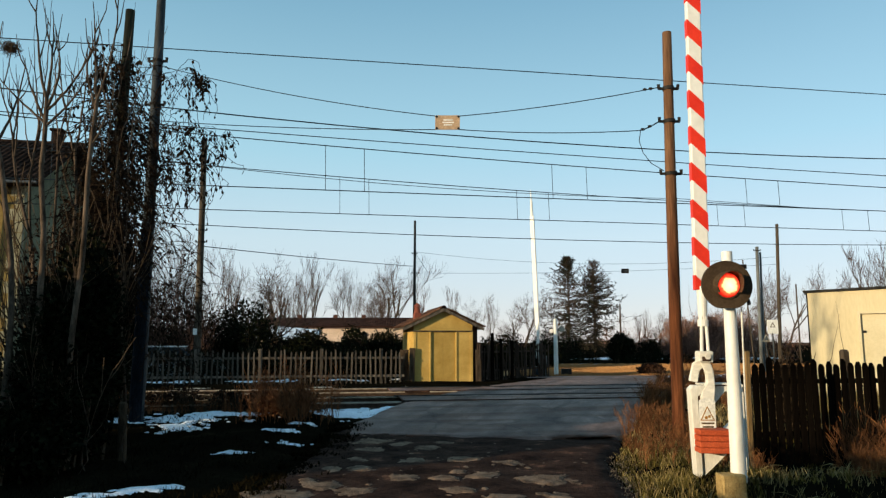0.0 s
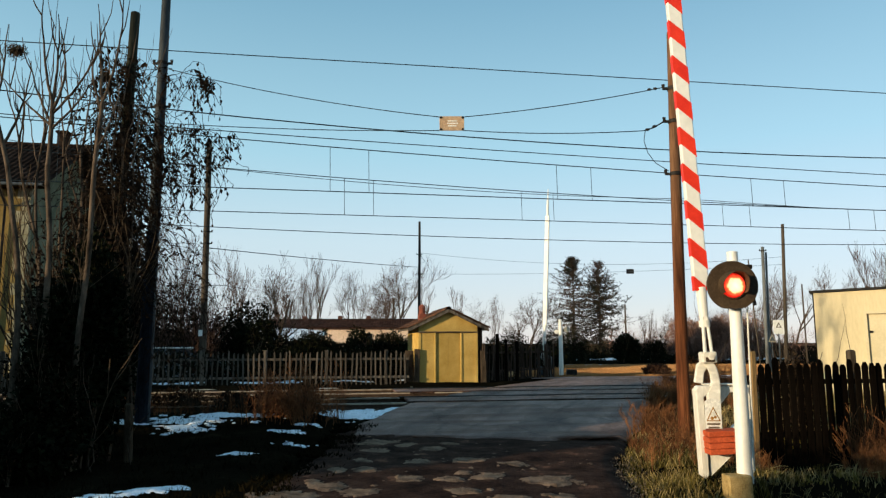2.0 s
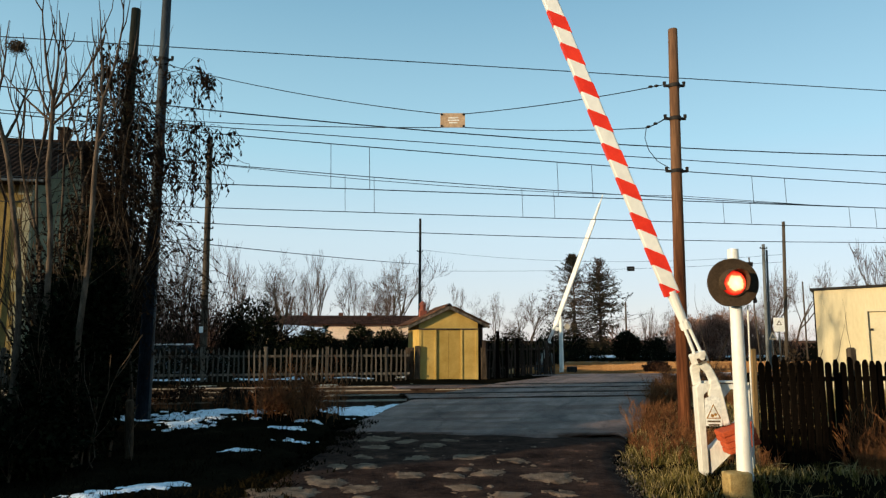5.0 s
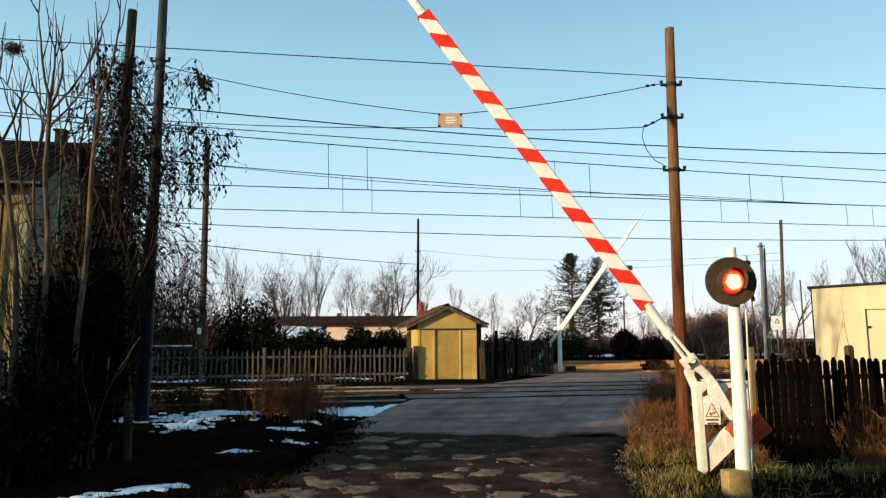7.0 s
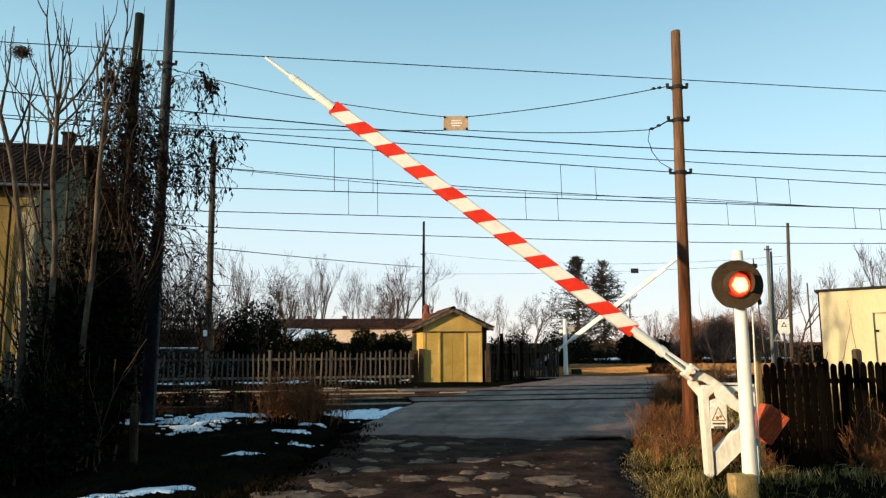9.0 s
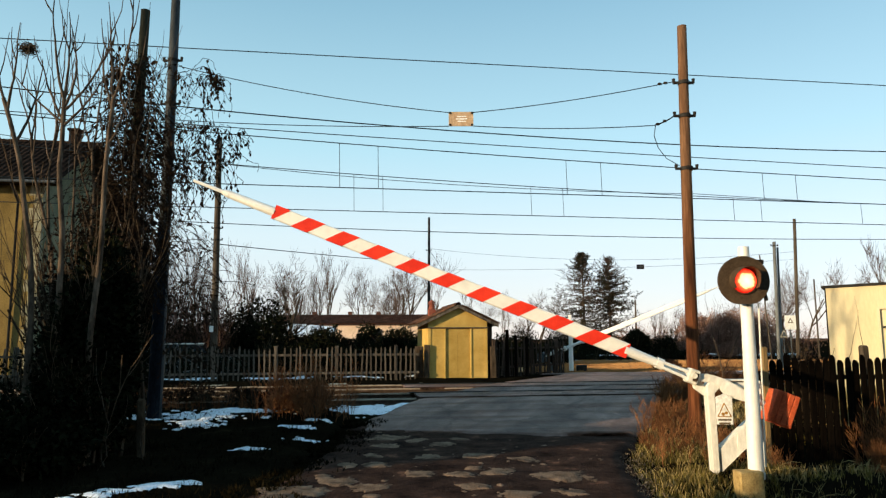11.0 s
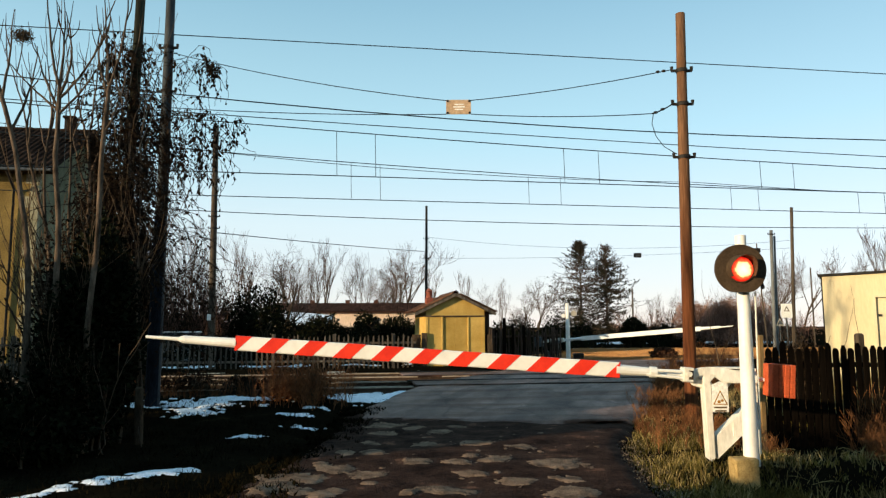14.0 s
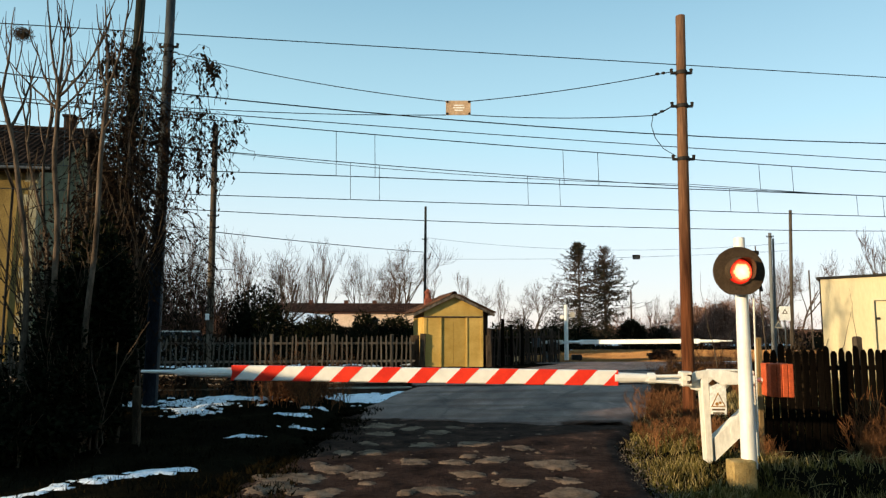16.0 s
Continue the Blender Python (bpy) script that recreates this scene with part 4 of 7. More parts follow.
def build_wires():
    # feeders on the near side
    wire("feeder_wire", [rail_point(u, 13.9, 7.318 + 0.0035 * (u - 2.29)) for u in range(-40, 62, 6)], 0.0075, "thin high feeder wire over the near verge")
    sag = lambda u, a, b, c: a + b * u + c * u * u
    wire("feeder_wire", [rail_point(u + 2.29, 13.9, sag(u, 5.845, -0.0331, 0.0027)) for u in range(-14, 26, 2)], 0.0095, "sagging feeder wire strung over the road")
    wire("feeder_wire", [rail_point(u + 2.74, 16.6, sag(u, 6.376, -0.0260, 0.0005)) for u in range(-20, 42, 3)], 0.0085, "thin wire above the near track")
    # each track: contact wire, messenger and droppers
    for d, off, drop, m, c in ((16.8, 2.77, (-13.2, -12.3, -6.1, -5.2, 0.0, 0.93, 5.69, 6.61, 11.1, 12.06, 17.0, 17.9, 23), (6.190, -0.0387, 0.0009), 5.203),
                               (20.0, 3.30, (-12, -11.1, -5.6, -4.7, 0.42, 1.25, 5.66, 6.65, 12.17, 13.1, 16.6, 17.55, 24), (6.177, -0.0384, 0.00114), 5.217)):
        z = lambda u: sag(u - off, *m)
        mes = wire("messenger_wire", [rail_point(u, d, z(u)) for u in range(-24, 46, 2)], 0.0095, "messenger wire carrying the contact wire by thin droppers")
        tagged(mes, group="catenary wires")
        for u in drop:
            wire("dropper", [rail_point(u, d, z(u)), rail_point(u + 0.02, d, c - 0.002 * (u - off))], 0.0055, "", mes)
        con = wire("contact_wire", [rail_point(u, d, c - 0.002 * (u - off)) for u in range(-40, 90, 10)], 0.0095, "straight contact wire above the rails")
        tagged(con, group="catenary wires")
    wire("helper_wire", [rail_point(u + 3.30, 19.9, sag(u, 6.058, -0.0351, 0.0037)) for u in (-14, -11, -8, -6, -4, -2, 0, 2, 4, 6, 7.5)] + [rail_point(13.3, 19.95, 5.935), rail_point(15.3, 20.0, 5.882)], 0.007, "thin second wire below the messenger")
    # lower lines along the far fence
    wire("telegraph_wire", [rail_point(u + 4.13, 25.0, sag(u, 5.426, -0.0119, 0.0009)) for u in range(-10, 33, 3)], 0.011, "thin line wire on the far poles")
    wire("telegraph_wire", hang(Vector((-8.9, 26.0, 5.18)), Vector((-1.47, 42, 6.15)), 0.05), 0.013, "thin slack wire between far poles")
    wire("telegraph_wire", hang(Vector((-1.47, 42, 7.05)), Vector((17.6, 36, 6.0)), 0.55), 0.006, "slack span wire over the far lane")
    wire("telegraph_wire", hang(Vector((-1.47, 42, 5.75)), Vector((17.6, 36, 5.6)), 0.18), 0.006, "thin span wire over the far lane")
    wire("telegraph_wire", [Vector((-1.4, 42, 6.9)), Vector((-1.0, 42, 6.3)), Vector((-0.65, 42, 5.75))], 0.010, "short drooping tail of wire on a pole")
    # span wire with the hanging plate over the road
    a, b = Vector((-5.40, 13.0, 6.93)), Vector((3.75, 11.4, 5.91))
    l, r = Vector((-0.06, 12.0, 5.60)), Vector((0.37, 12.0, 5.60))
    wire("span_wire", hang(a, l, 0.10, 14), 0.006, "slack span wire holding the plate above the road")
    wire("span_wire", hang(r, b, 0.05, 14), 0.006, "slack span wire holding the plate above the road")
    wire("span_wire", hang(Vector((-5.40, 13.0, 5.83)), l - Vector((0, 0, .25)), 0.05, 14), 0.006, "lower span wire steadying the plate")
    c = Vector((3.41, 11.4, 5.15))
    wire("span_wire", hang(r - Vector((0, 0, .25)), c, 0.05, 14), 0.006, "lower span wire steadying the plate")
    wire("span_wire", hang(c, Vector((3.77, 11.4, 5.33)), 0.02, 5), 0.009, "short insulated end of a span wire")
    for p in (Vector((3.62, 11.4, 5.89)), Vector((3.52, 11.4, 5.875)), Vector((3.58, 11.4, 5.225)), Vector((3.46, 11.4, 5.17))):
        bm = B()
        bmesh.ops.create_uvsphere(bm, u_segments=10, v_segments=6, radius=0.03, matrix=Matrix.Translation(p) @ Matrix.Diagonal((1.3, 0.8, 0.8, 1)))
        tagged(part("insulator", bm, BLACK, smooth=True), "small dark egg insulator on a span wire", "insulator", "insulators on the span wires")
    wire("loose_cable", [Vector((3.42, 11.4, 5.15)), Vector((3.39, 11.4, 4.97)), Vector((3.45, 11.4, 4.76)), Vector((3.58, 11.4, 4.58)), Vector((3.79, 11.4, 4.45))], 0.005, "loose loop of cable on a pole")


def build_plates():
    p = thing("hanging_plate", pose(0.155, 12.0, 5.48), "small tan height warning plate hung on span wires", "hanging sign")
    bm = B()
    box(bm, (0, 0, 0), (0.44, 0.012, 0.265), bevel=0.003)
    part("sheet", bm, SIGN_TAN, p)
    for sx in (-1, 1):
        for sz in (-1, 1):
            bm = B()
            cyl(bm, (sx * 0.195, -0.015, sz * 0.108), (sx * 0.195, 0.015, sz * 0.108), 0.022, seg=8)
            part("corner_clamp", bm, BLACK, p)
    for z, w in ((0.045, 0.17), (0.0, 0.2), (-0.045, 0.15)):
        bm = B()
        box(bm, (0.01, -0.0075, z), (w, 0.003, 0.022))
        part("text_bar", bm, SIGN_WHITE, p)
    p = thing("hanging_plate", pose(10.35, 38.4, 5.50), "small grey plate hung over the far lane", "hanging sign")
    bm = B()
    box(bm, (0, 0, 0), (0.42, 0.012, 0.26), bevel=0.003)
    part("sheet", bm, BLACK, p)
    bm = B()
    box(bm, (0, -0.008, 0), (0.3, 0.004, 0.05))
    part("text_bar", bm, MAST, p)
    # small triangular sign beside the lane
    s = thing("triangle_sign", pose(14.05, 30, lie(14.05, 30)), "small pale triangular road sign on a thin post", "road sign")
    bm = B()
    cyl(bm, (0, 0.02, 0), (0, 0.02, 1.75), 0.022, seg=8)
    part("post", bm, MAST, s)
    pl = part("plate", prism(B(), [(-0.18, 1.42), (0.18, 1.42), (0, 1.74)], -0.008, 0.0), CONCRETE, s)
    part("plate_field", prism(B(), [(-0.12, 1.465), (0.12, 1.465), (0, 1.675)], -0.012, -0.0085), MAST, pl)
    # triangle on a white plate by the far poles
    s = thing("warning_sign", pose(13.4, 28, lie(13.4, 28) - 0.18), "white square sign with a small triangle on a thin post", "road sign")
    bm = B()
    cyl(bm, (0, 0.03, 0), (0, 0.03, 2.3), 0.03, seg=8)
    part("post", bm, MAST, s)
    bm = B()
    box(bm, (0, 0, 2.17), (0.44, 0.012, 0.56), bevel=0.004)
    pl = part("plate", bm, SIGN_WHITE, s)
    part("triangle", prism(B(), [(-0.12, 2.15), (0.12, 2.15), (0, 2.36)], -0.012, -0.0075), PRINT, pl)
    part("triangle_field", prism(B(), [(-0.06, 2.18), (0.06, 2.18), (0, 2.29)], -0.016, -0.0125), SIGN_WHITE, pl)


# ---- the yellow hut ----
def build_hut():
    w, dep, eave, apex = 2.12, 3.2, 2.12, 2.63
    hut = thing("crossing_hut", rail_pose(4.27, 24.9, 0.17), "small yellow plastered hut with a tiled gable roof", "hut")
    # walls with a doorway in front
    bm = B()
    dw, dh = 0.88, 1.79
    box(bm, (-(w + dw) / 4, 0.06, dh / 2), ((w - dw) / 2, 0.12, dh))
    box(bm, ((w + dw) / 4, 0.06, dh / 2), ((w - dw) / 2, 0.12, dh))
    part("front_wall", bm, YELLOW, hut)
    part("gable", prism(B(), [(-w / 2, dh), (w / 2, dh), (w / 2, eave), (0, apex - 0.06), (-w / 2, eave)], 0.0, 0.12), YELLOW, hut)
    for s in (-1, 1):
        bm = B()
        box(bm, (s * (w / 2 - 0.06), dep / 2 + 0.06, eave / 2), (0.12, dep - 0.125, eave))
        part("side_wall", bm, YELLOW, hut)
    part("rear_wall", prism(B(), [(-w / 2, 0), (w / 2, 0), (w / 2, eave), (0, apex - 0.06), (-w / 2, eave)], dep, dep + 0.12), YELLOW, hut)
    for s in (-1, 1):
        bm = B()
        box(bm, (s * (dw / 2 + 0.03), -0.014, dh / 2), (0.06, 0.028, dh), bevel=0.006)
        part("pilaster", bm, YELLOW, hut)
        bm = B()
        box(bm, (s * (w / 2 - 0.04), -0.010, dh / 2), (0.10, 0.02, dh), bevel=0.005)
        part("corner_strip", bm, YELLOW, hut)
    bm = B()
    box(bm, (0, -0.025, dh + 0.02), (w + 0.06, 0.05, 0.04), bevel=0.006)
    part("lintel_band", bm, FENCE_OLD, hut, "thin brown timber band")
    for s in (-1, 1):
        bm = B()
        box(bm, (s * (w / 2 + 0.012), dep / 2, dh + 0.03), (0.03, dep, 0.04))
        part("side_band", bm, FENCE_OLD, hut)
    for s in (-1, 1):
        bm = B()
        box(bm, (s * dw / 4, 0.045, dh / 2), (dw / 2 - 0.006, 0.045, dh - 0.02), bevel=0.004)
        leaf = part("door_leaf", bm, YELLOW_DOOR, hut, "plain ochre painted metal door leaf")
        for z in (0.35, 1.45):
            bm = B()
            cyl(bm, (s * (dw / 2 - 0.012), 0.018, z - 0.05), (s * (dw / 2 - 0.012), 0.018, z + 0.05), 0.011, seg=8)
            part("hinge", bm, YELLOW_DOOR, leaf)
    bm = B()
    box(bm, (w / 2 + 0.13, 0.5, 1.02), (0.22, 0.5, 1.98), bevel=0.012)
    part("side_locker", bm, FENCE_MID, hut, "dark timber locker against the side wall")
    # roof
    over, fr = 0.42, 0.18
    for s in (-1, 1):
        slope = math.atan2(apex - eave, w / 2)
        length = (w / 2 + over) / math.cos(slope)
        m = Matrix.Translation((0, dep / 2, apex)) @ Matrix.Rotation(s * slope, 4, "Y")
        bm = B()
        box(bm, (s * length / 2, 0, -0.03), (length, dep + 2 * fr, 0.05))
        bm.transform(m)
        deck = part("roof_slope", bm, FENCE_OLD, hut, "timber roof boards under the tiles")
        # barrel tiles
        bm = B()
        n = 7
        top = [[bm.verts.new((j * 0.42, 0.085 * math.cos(math.pi * k / n) * (1 - 0.1 * j), 0.06 * math.sin(math.pi * k / n) + 0.018 * (1 - j))) for k in range(n + 1)] for j in (0, 1)]
        bot = [[bm.verts.new((j * 0.42, 0.072 * math.cos(math.pi * k / n) * (1 - 0.1 * j), 0.047 * math.sin(math.pi * k / n) + 0.018 * (1 - j))) for k in range(n + 1)] for j in (0, 1)]
        for k in range(n):
            bm.faces.new((top[0][k], top[0][k + 1], top[1][k + 1], top[1][k]))
            bm.faces.new((bot[0][k], bot[1][k], bot[1][k + 1], bot[0][k + 1]))
            bm.faces.new((top[0][k], bot[0][k], bot[0][k + 1], top[0][k + 1]))
        bmesh.ops.recalc_face_normals(bm, faces=bm.faces)
        me = bpy.data.meshes.new("tile")
        bm.to_mesh(me)
        bm.free()
        me.materials.append(TILE)
        r = random.Random(5 + s)
        cols, rows = 22, 4
        for i in range(cols):
            for j in range(rows):
                q = m @ pose(s * (length - 0.0 - j * 0.36), -(dep / 2 + fr) + 0.09 + i * (dep + 2 * fr - .18) / (cols - 1), 0.012 + 0.006 * r.random(), 0, 0, (180 if s > 0 else 0) + r.uniform(-2, 2))
                shared("roof_tile", me, hut, q)
    bm = B()
    s = Soup()
    for i in range(11):
        y0 = -fr + i * (dep + 2 * fr) / 11
        s.tube([Vector((0, y0, apex - 0.01)), Vector((0, y0 + 0.40, apex + 0.005))], [0.10, 0.085], 10)
    raw("ridge_tiles", s.v, s.f, TILE, hut)
    bm.free()
    for s in (-1, 1):
        for y in (-fr + 0.02, dep + fr - 0.02):
            bm = B()
            slope = math.atan2(apex - eave, w / 2)
            length = (w / 2 + over) / math.cos(slope)
            box(bm, (s * length / 2, 0, -0.07), (length, 0.03, 0.06))
            bm.transform(Matrix.Translation((0, y, apex)) @ Matrix.Rotation(s * slope, 4, "Y"))
            part("verge_board", bm, FENCE_OLD, hut)
    bm = B()
    box(bm, (-0.86, 0.55, 2.28), (0.26, 0.26, 0.40), bevel=0.012)
    ch = part("chimney", bm, BRICK, hut, "short red clay chimney")
    bm = B()
    cyl(bm, (-0.86, 0.55, 2.47), (-0.86, 0.55, 2.66), 0.125, 0.095, 12)
    cyl(bm, (-0.86, 0.55, 2.66), (-0.86, 0.55, 2.70), 0.135, 0.125, 12)
    part("chimney_pot", bm, BRICK, ch)
    bm = B()
    cyl(bm, (-0.86, 0.55, 2.715), (-0.86, 0.55, 2.83), 0.14, 0.03, 12)
    part("pot_cap", bm, BRICK, ch)


# ---- fences ----
def picket_mesh(name, w, h, t, material, point=0.06, r=None):
    bm = B()
    j = (r.uniform(-.012, .012), r.uniform(-.02, .02)) if r else (0, 0)
    prism(bm, [(-w / 2, 0), (w / 2, 0), (w / 2 + j[0] * .5, h - point), (w * 0.18 + j[0], h + j[1]), (-w * 0.22 + j[0], h + j[1] * .6), (-w / 2 + j[0] * .5, h - point)], -t / 2, t / 2)
    me = bpy.data.meshes.new(name)
    bm.to_mesh(me)
    bm.free()
    me.materials.append(material)
    return me


def build_fence(name, a, b, height, pitch, width, material, label, seed, posts=2.2, post_w=0.12, skip=(), wild=1.0, z=None, post_up=0.04):
    r = random.Random(seed)
    a, b = Vector(a), Vector(b)
    d = b - a
    turn = math.degrees(math.atan2(d.y, d.x))
    zz = lambda p: lie(p.x, p.y) if z is None else z
    f = thing(name, pose(a.x, a.y, zz(a), 0, 0, turn), label, "fence")
    L = d.length
    meshes = [picket_mesh("picket", width, height * r.uniform(0.94, 1.04), 0.022, material, r=r) for _ in range(7)]
    n = int(L / pitch)
    dz = (zz(b) - zz(a)) / L
    for i in range(n + 1):
        if i in skip or r.random() < 0.02 * wild:
            continue
        x = i * pitch + r.uniform(-.014, .014) * wild
        shared("picket", r.choice(meshes), f, pose(x, -0.035 + r.uniform(-.006, .006), dz * x + r.uniform(-.03, .02) * wild, r.uniform(-1.5, 1.5) * wild, r.uniform(-2.2, 2.2) * wild, r.uniform(-6, 6)))
    for zr in (0.28, 0.78):
        bm = B()
        box(bm, (L / 2, 0.0, height * zr + dz * L / 2), (L, 0.04, 0.075))
        part("rail", bm, material, f)
    k = 0
    while k * posts <= L + 0.1:
        x = min(k * posts, L)
        bm = B()
        box(bm, (x, 0.06, dz * x + (height + post_up) / 2 - .03), (post_w, 0.10, height + post_up + 0.06), bevel=0.012)
        part("fence_post", bm, material, f)
        k += 1
    return f


# ---- buildings ----
def tiled_roof_soup(L, run, rise, nx, ny):
    """Rows of barrel tiles for one roof slope: x along the ridge, y down the slope."""
    s = Soup()
    slope = math.hypot(run, rise)
    for i in range(nx):
        x = (i + 0.5) * L / nx
        for j in range(ny):
            t0, t1 = j / ny, min(1, (j + 1.12) / ny)
            w = L / nx * 0.62
            c = len(s.v)
            for t, lift in ((t0, 0.0), (t1, 0.03)):
                for k in range(4):
                    a = math.pi * k / 3
                    s.v.append(Vector((x + w * 0.8 * math.cos(a), run * t, -rise * t + 0.055 * math.sin(a) + lift)))
            s.f += [(c + k, c + k + 1, c + k + 5, c + k + 4) for k in range(3)]
    return s


def build_house():
    L, W, eave, rise, t, over = 11.0, 8.6, 7.75, 2.9, 0.3, 0.7
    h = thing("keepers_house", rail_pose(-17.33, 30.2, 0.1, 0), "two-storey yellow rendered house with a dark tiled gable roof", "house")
    part("front_wall", box(B(), (0, t / 2, eave / 2), (L, t, eave)), HOUSE_WALL, h)
    part("rear_wall", box(B(), (0, W - t / 2, eave / 2), (L, t, eave)), HOUSE_WALL, h)
    for s in (-1, 1):
        bm = B()
        prism(bm, [(t + .002, 0), (W - t - .002, 0), (W - t - .002, eave), (W / 2, eave + rise - 0.25), (t + .002, eave)], -t / 2, t / 2)
        bm.transform(Matrix.Translation((s * (L / 2 - t / 2), 0, 0)) @ Matrix.Rotation(radians(90), 4, "Z"))
        part("gable_wall", bm, HOUSE_SIDE, h, "grey-green gable wall")
    for k in range(16):
        long = 0.52 if k % 2 else 0.34
        bm = B()
        box(bm, (L / 2 - long / 2 + 0.02, 0.10, 0.24 + k * 0.485), (long, 0.24, 0.465), bevel=0.012)
        part("quoin", bm, HOUSE_TRIM, h)
    for z in (2.55, 4.6, 6.35):
        bm = B()
        box(bm, (L / 2 + 0.012, W / 2, z), (0.03, W - 0.5, 0.05))
        part("string_course", bm, HOUSE_SIDE, h)
    # eaves boards under the roof's edge
    part("soffit", box(B(), (0, -over / 2, eave - 0.02), (L + 2 * over, over, 0.06)), BARK, h)
    # roof: two long slopes
    run, ry = W / 2 + over, W / 2
    z0, z1 = eave + 0.02, eave + rise
    x0 = xr = L / 2 + over
    corner = lambda sx, sy: (sx * x0, ry + sy * run, z0)
    faces = [[corner(-1, -1), corner(1, -1), (xr, ry, z1), (-xr, ry, z1)], [corner(1, 1), corner(-1, 1), (-xr, ry, z1), (xr, ry, z1)]]
    for q in faces:
        bm = B()
        lo = [bm.verts.new(Vector(v) - Vector((0, 0, 0.10))) for v in q]
        hi = [bm.verts.new(v) for v in q]
        bm.faces.new(hi), bm.faces.new(lo[::-1])
        for i in range(len(q)):
            j = (i + 1) % len(q)
            bm.faces.new((lo[i], lo[j], hi[j], hi[i]))
        roof = part("roof_slope", bm, TILE_DARK, h)
        # courses of barrel tiles
        a, b = Vector(q[0]), Vector(q[1])
        along, up = (b - a).normalized(), Vector(q[3]) - a
        span, s = (b - a).length, Soup()
        nx, ny = int(span / 0.24), 13
        for i in range(nx):
            x = (i + 0.5) * span / nx
            for j in range(ny):
                c = len(s.v)
                for f, lift in ((j / ny, 0.035), (min(1, (j + 1.12) / ny), 0.005)):
                    for k in range(4):
                        g = math.pi * k / 3
                        s.v.append(a + along * (x + 0.095 * math.cos(g)) + up * f + Vector((0, 0, 0.012 + lift + 0.06 * math.sin(g))))
                s.f += [(c + k, c + k + 1, c + k + 5, c + k + 4) for k in range(3)]
        tagged(raw("roof_tiles", s.v, s.f, TILE_DARK, roof), kind="stuff")
    s = Soup()
    n = 30
    for i in range(n):
        x = -xr + 2 * xr * i / n
        s.tube([Vector((x, ry, z1 + 0.01)), Vector((x + 2 * xr / n * 1.1, ry, z1 + 0.03))], [0.12, 0.10], 8)
    raw("ridge_tiles", s.v, s.f, TILE_DARK, h)
    bm = B()
    box(bm, (4.9, W / 2 + 0.3, eave + rise + 0.10), (0.44, 0.44, 1.3), bevel=0.02)
    box(bm, (4.9, W / 2 + 0.3, eave + rise + 0.72), (0.58, 0.58, 0.12), bevel=0.02)
    part("chimney", bm, TILE_DARK, h)
    s = Soup().tube([Vector((-x0, -over - .06, eave - 0.03)), Vector((x0, -over - .06, eave - 0.03))], [0.07, 0.07], 8)
    raw("gutter", s.v, s.f, MAST, h, smooth=True)
    s = Soup().tube([Vector((4.55, -over, eave - 0.1)), Vector((4.62, -0.12, eave - 0.75)), Vector((4.62, -0.08, 0))], [0.05] * 3, 8)
    raw("downpipe", s.v, s.f, BLACK, h, smooth=True)


def build_shed():
    L, W, H0 = 6.5, 4.0, 2.92
    h = thing("field_shed", pose(10.10, 19.0, 0, 0, 0, -31), "cream rendered flat-roofed shed behind the picket fence", "shed")
    t = 0.2
    # front wall with a doorway
    d0, d1, dh = 1.20, 2.15, 2.33
    part("front_wall", prism(B(), [(0, -.05), (d0, -.05), (d0, dh), (d1, dh), (d1, -.05), (L, -.05), (L, H0 + 0.16), (0, H0)], 0, t), CREAM, h)
    part("rear_wall", box(B(), (L / 2, W - t / 2, H0 / 2), (L, t, H0)), CREAM, h)
    for x in (t / 2, L - t / 2):
        part("side_wall", box(B(), (x, W / 2, H0 / 2), (t, W - 2 * t - .004, H0)), CREAM, h)
    bm = B()
    prism(bm, [(-0.1, H0 + 0.005), (L + 0.1, H0 + 0.175), (L + 0.1, H0 + 0.235), (-0.1, H0 + 0.065)], -0.08, W + 0.1)
    part("roof", bm, BLACK, h, "thin dark roof sheet")
    bm = B()
    box(bm, (-0.020, 0.06, H0 / 2), (0.03, 0.05, H0))
    part("corner_pipe", bm, FENCE_DARK, h)
    door = part("door", box(B(), ((d0 + d1) / 2, 0.09, dh / 2), (d1 - d0 - 0.01, 0.05, dh - 0.02), bevel=0.005), CREAM_DOOR, h)
    bm = B()
    for c, s in (((d0 - 0.03, -0.012, dh / 2), (0.07, 0.03, dh)), ((d1 + 0.03, -0.012, dh / 2), (0.07, 0.03, dh)), (((d0 + d1) / 2, -0.012, dh + 0.035), (d1 - d0 + 0.14, 0.03, 0.07))):
        box(bm, c, s)
    part("door_frame", bm, CREAM_DOOR, h)
    bm = B()
    box(bm, (d0 + 0.08, 0.05, 1.86), (0.08, 0.04, 0.06))
    part("hinge", bm, BLACK, door)


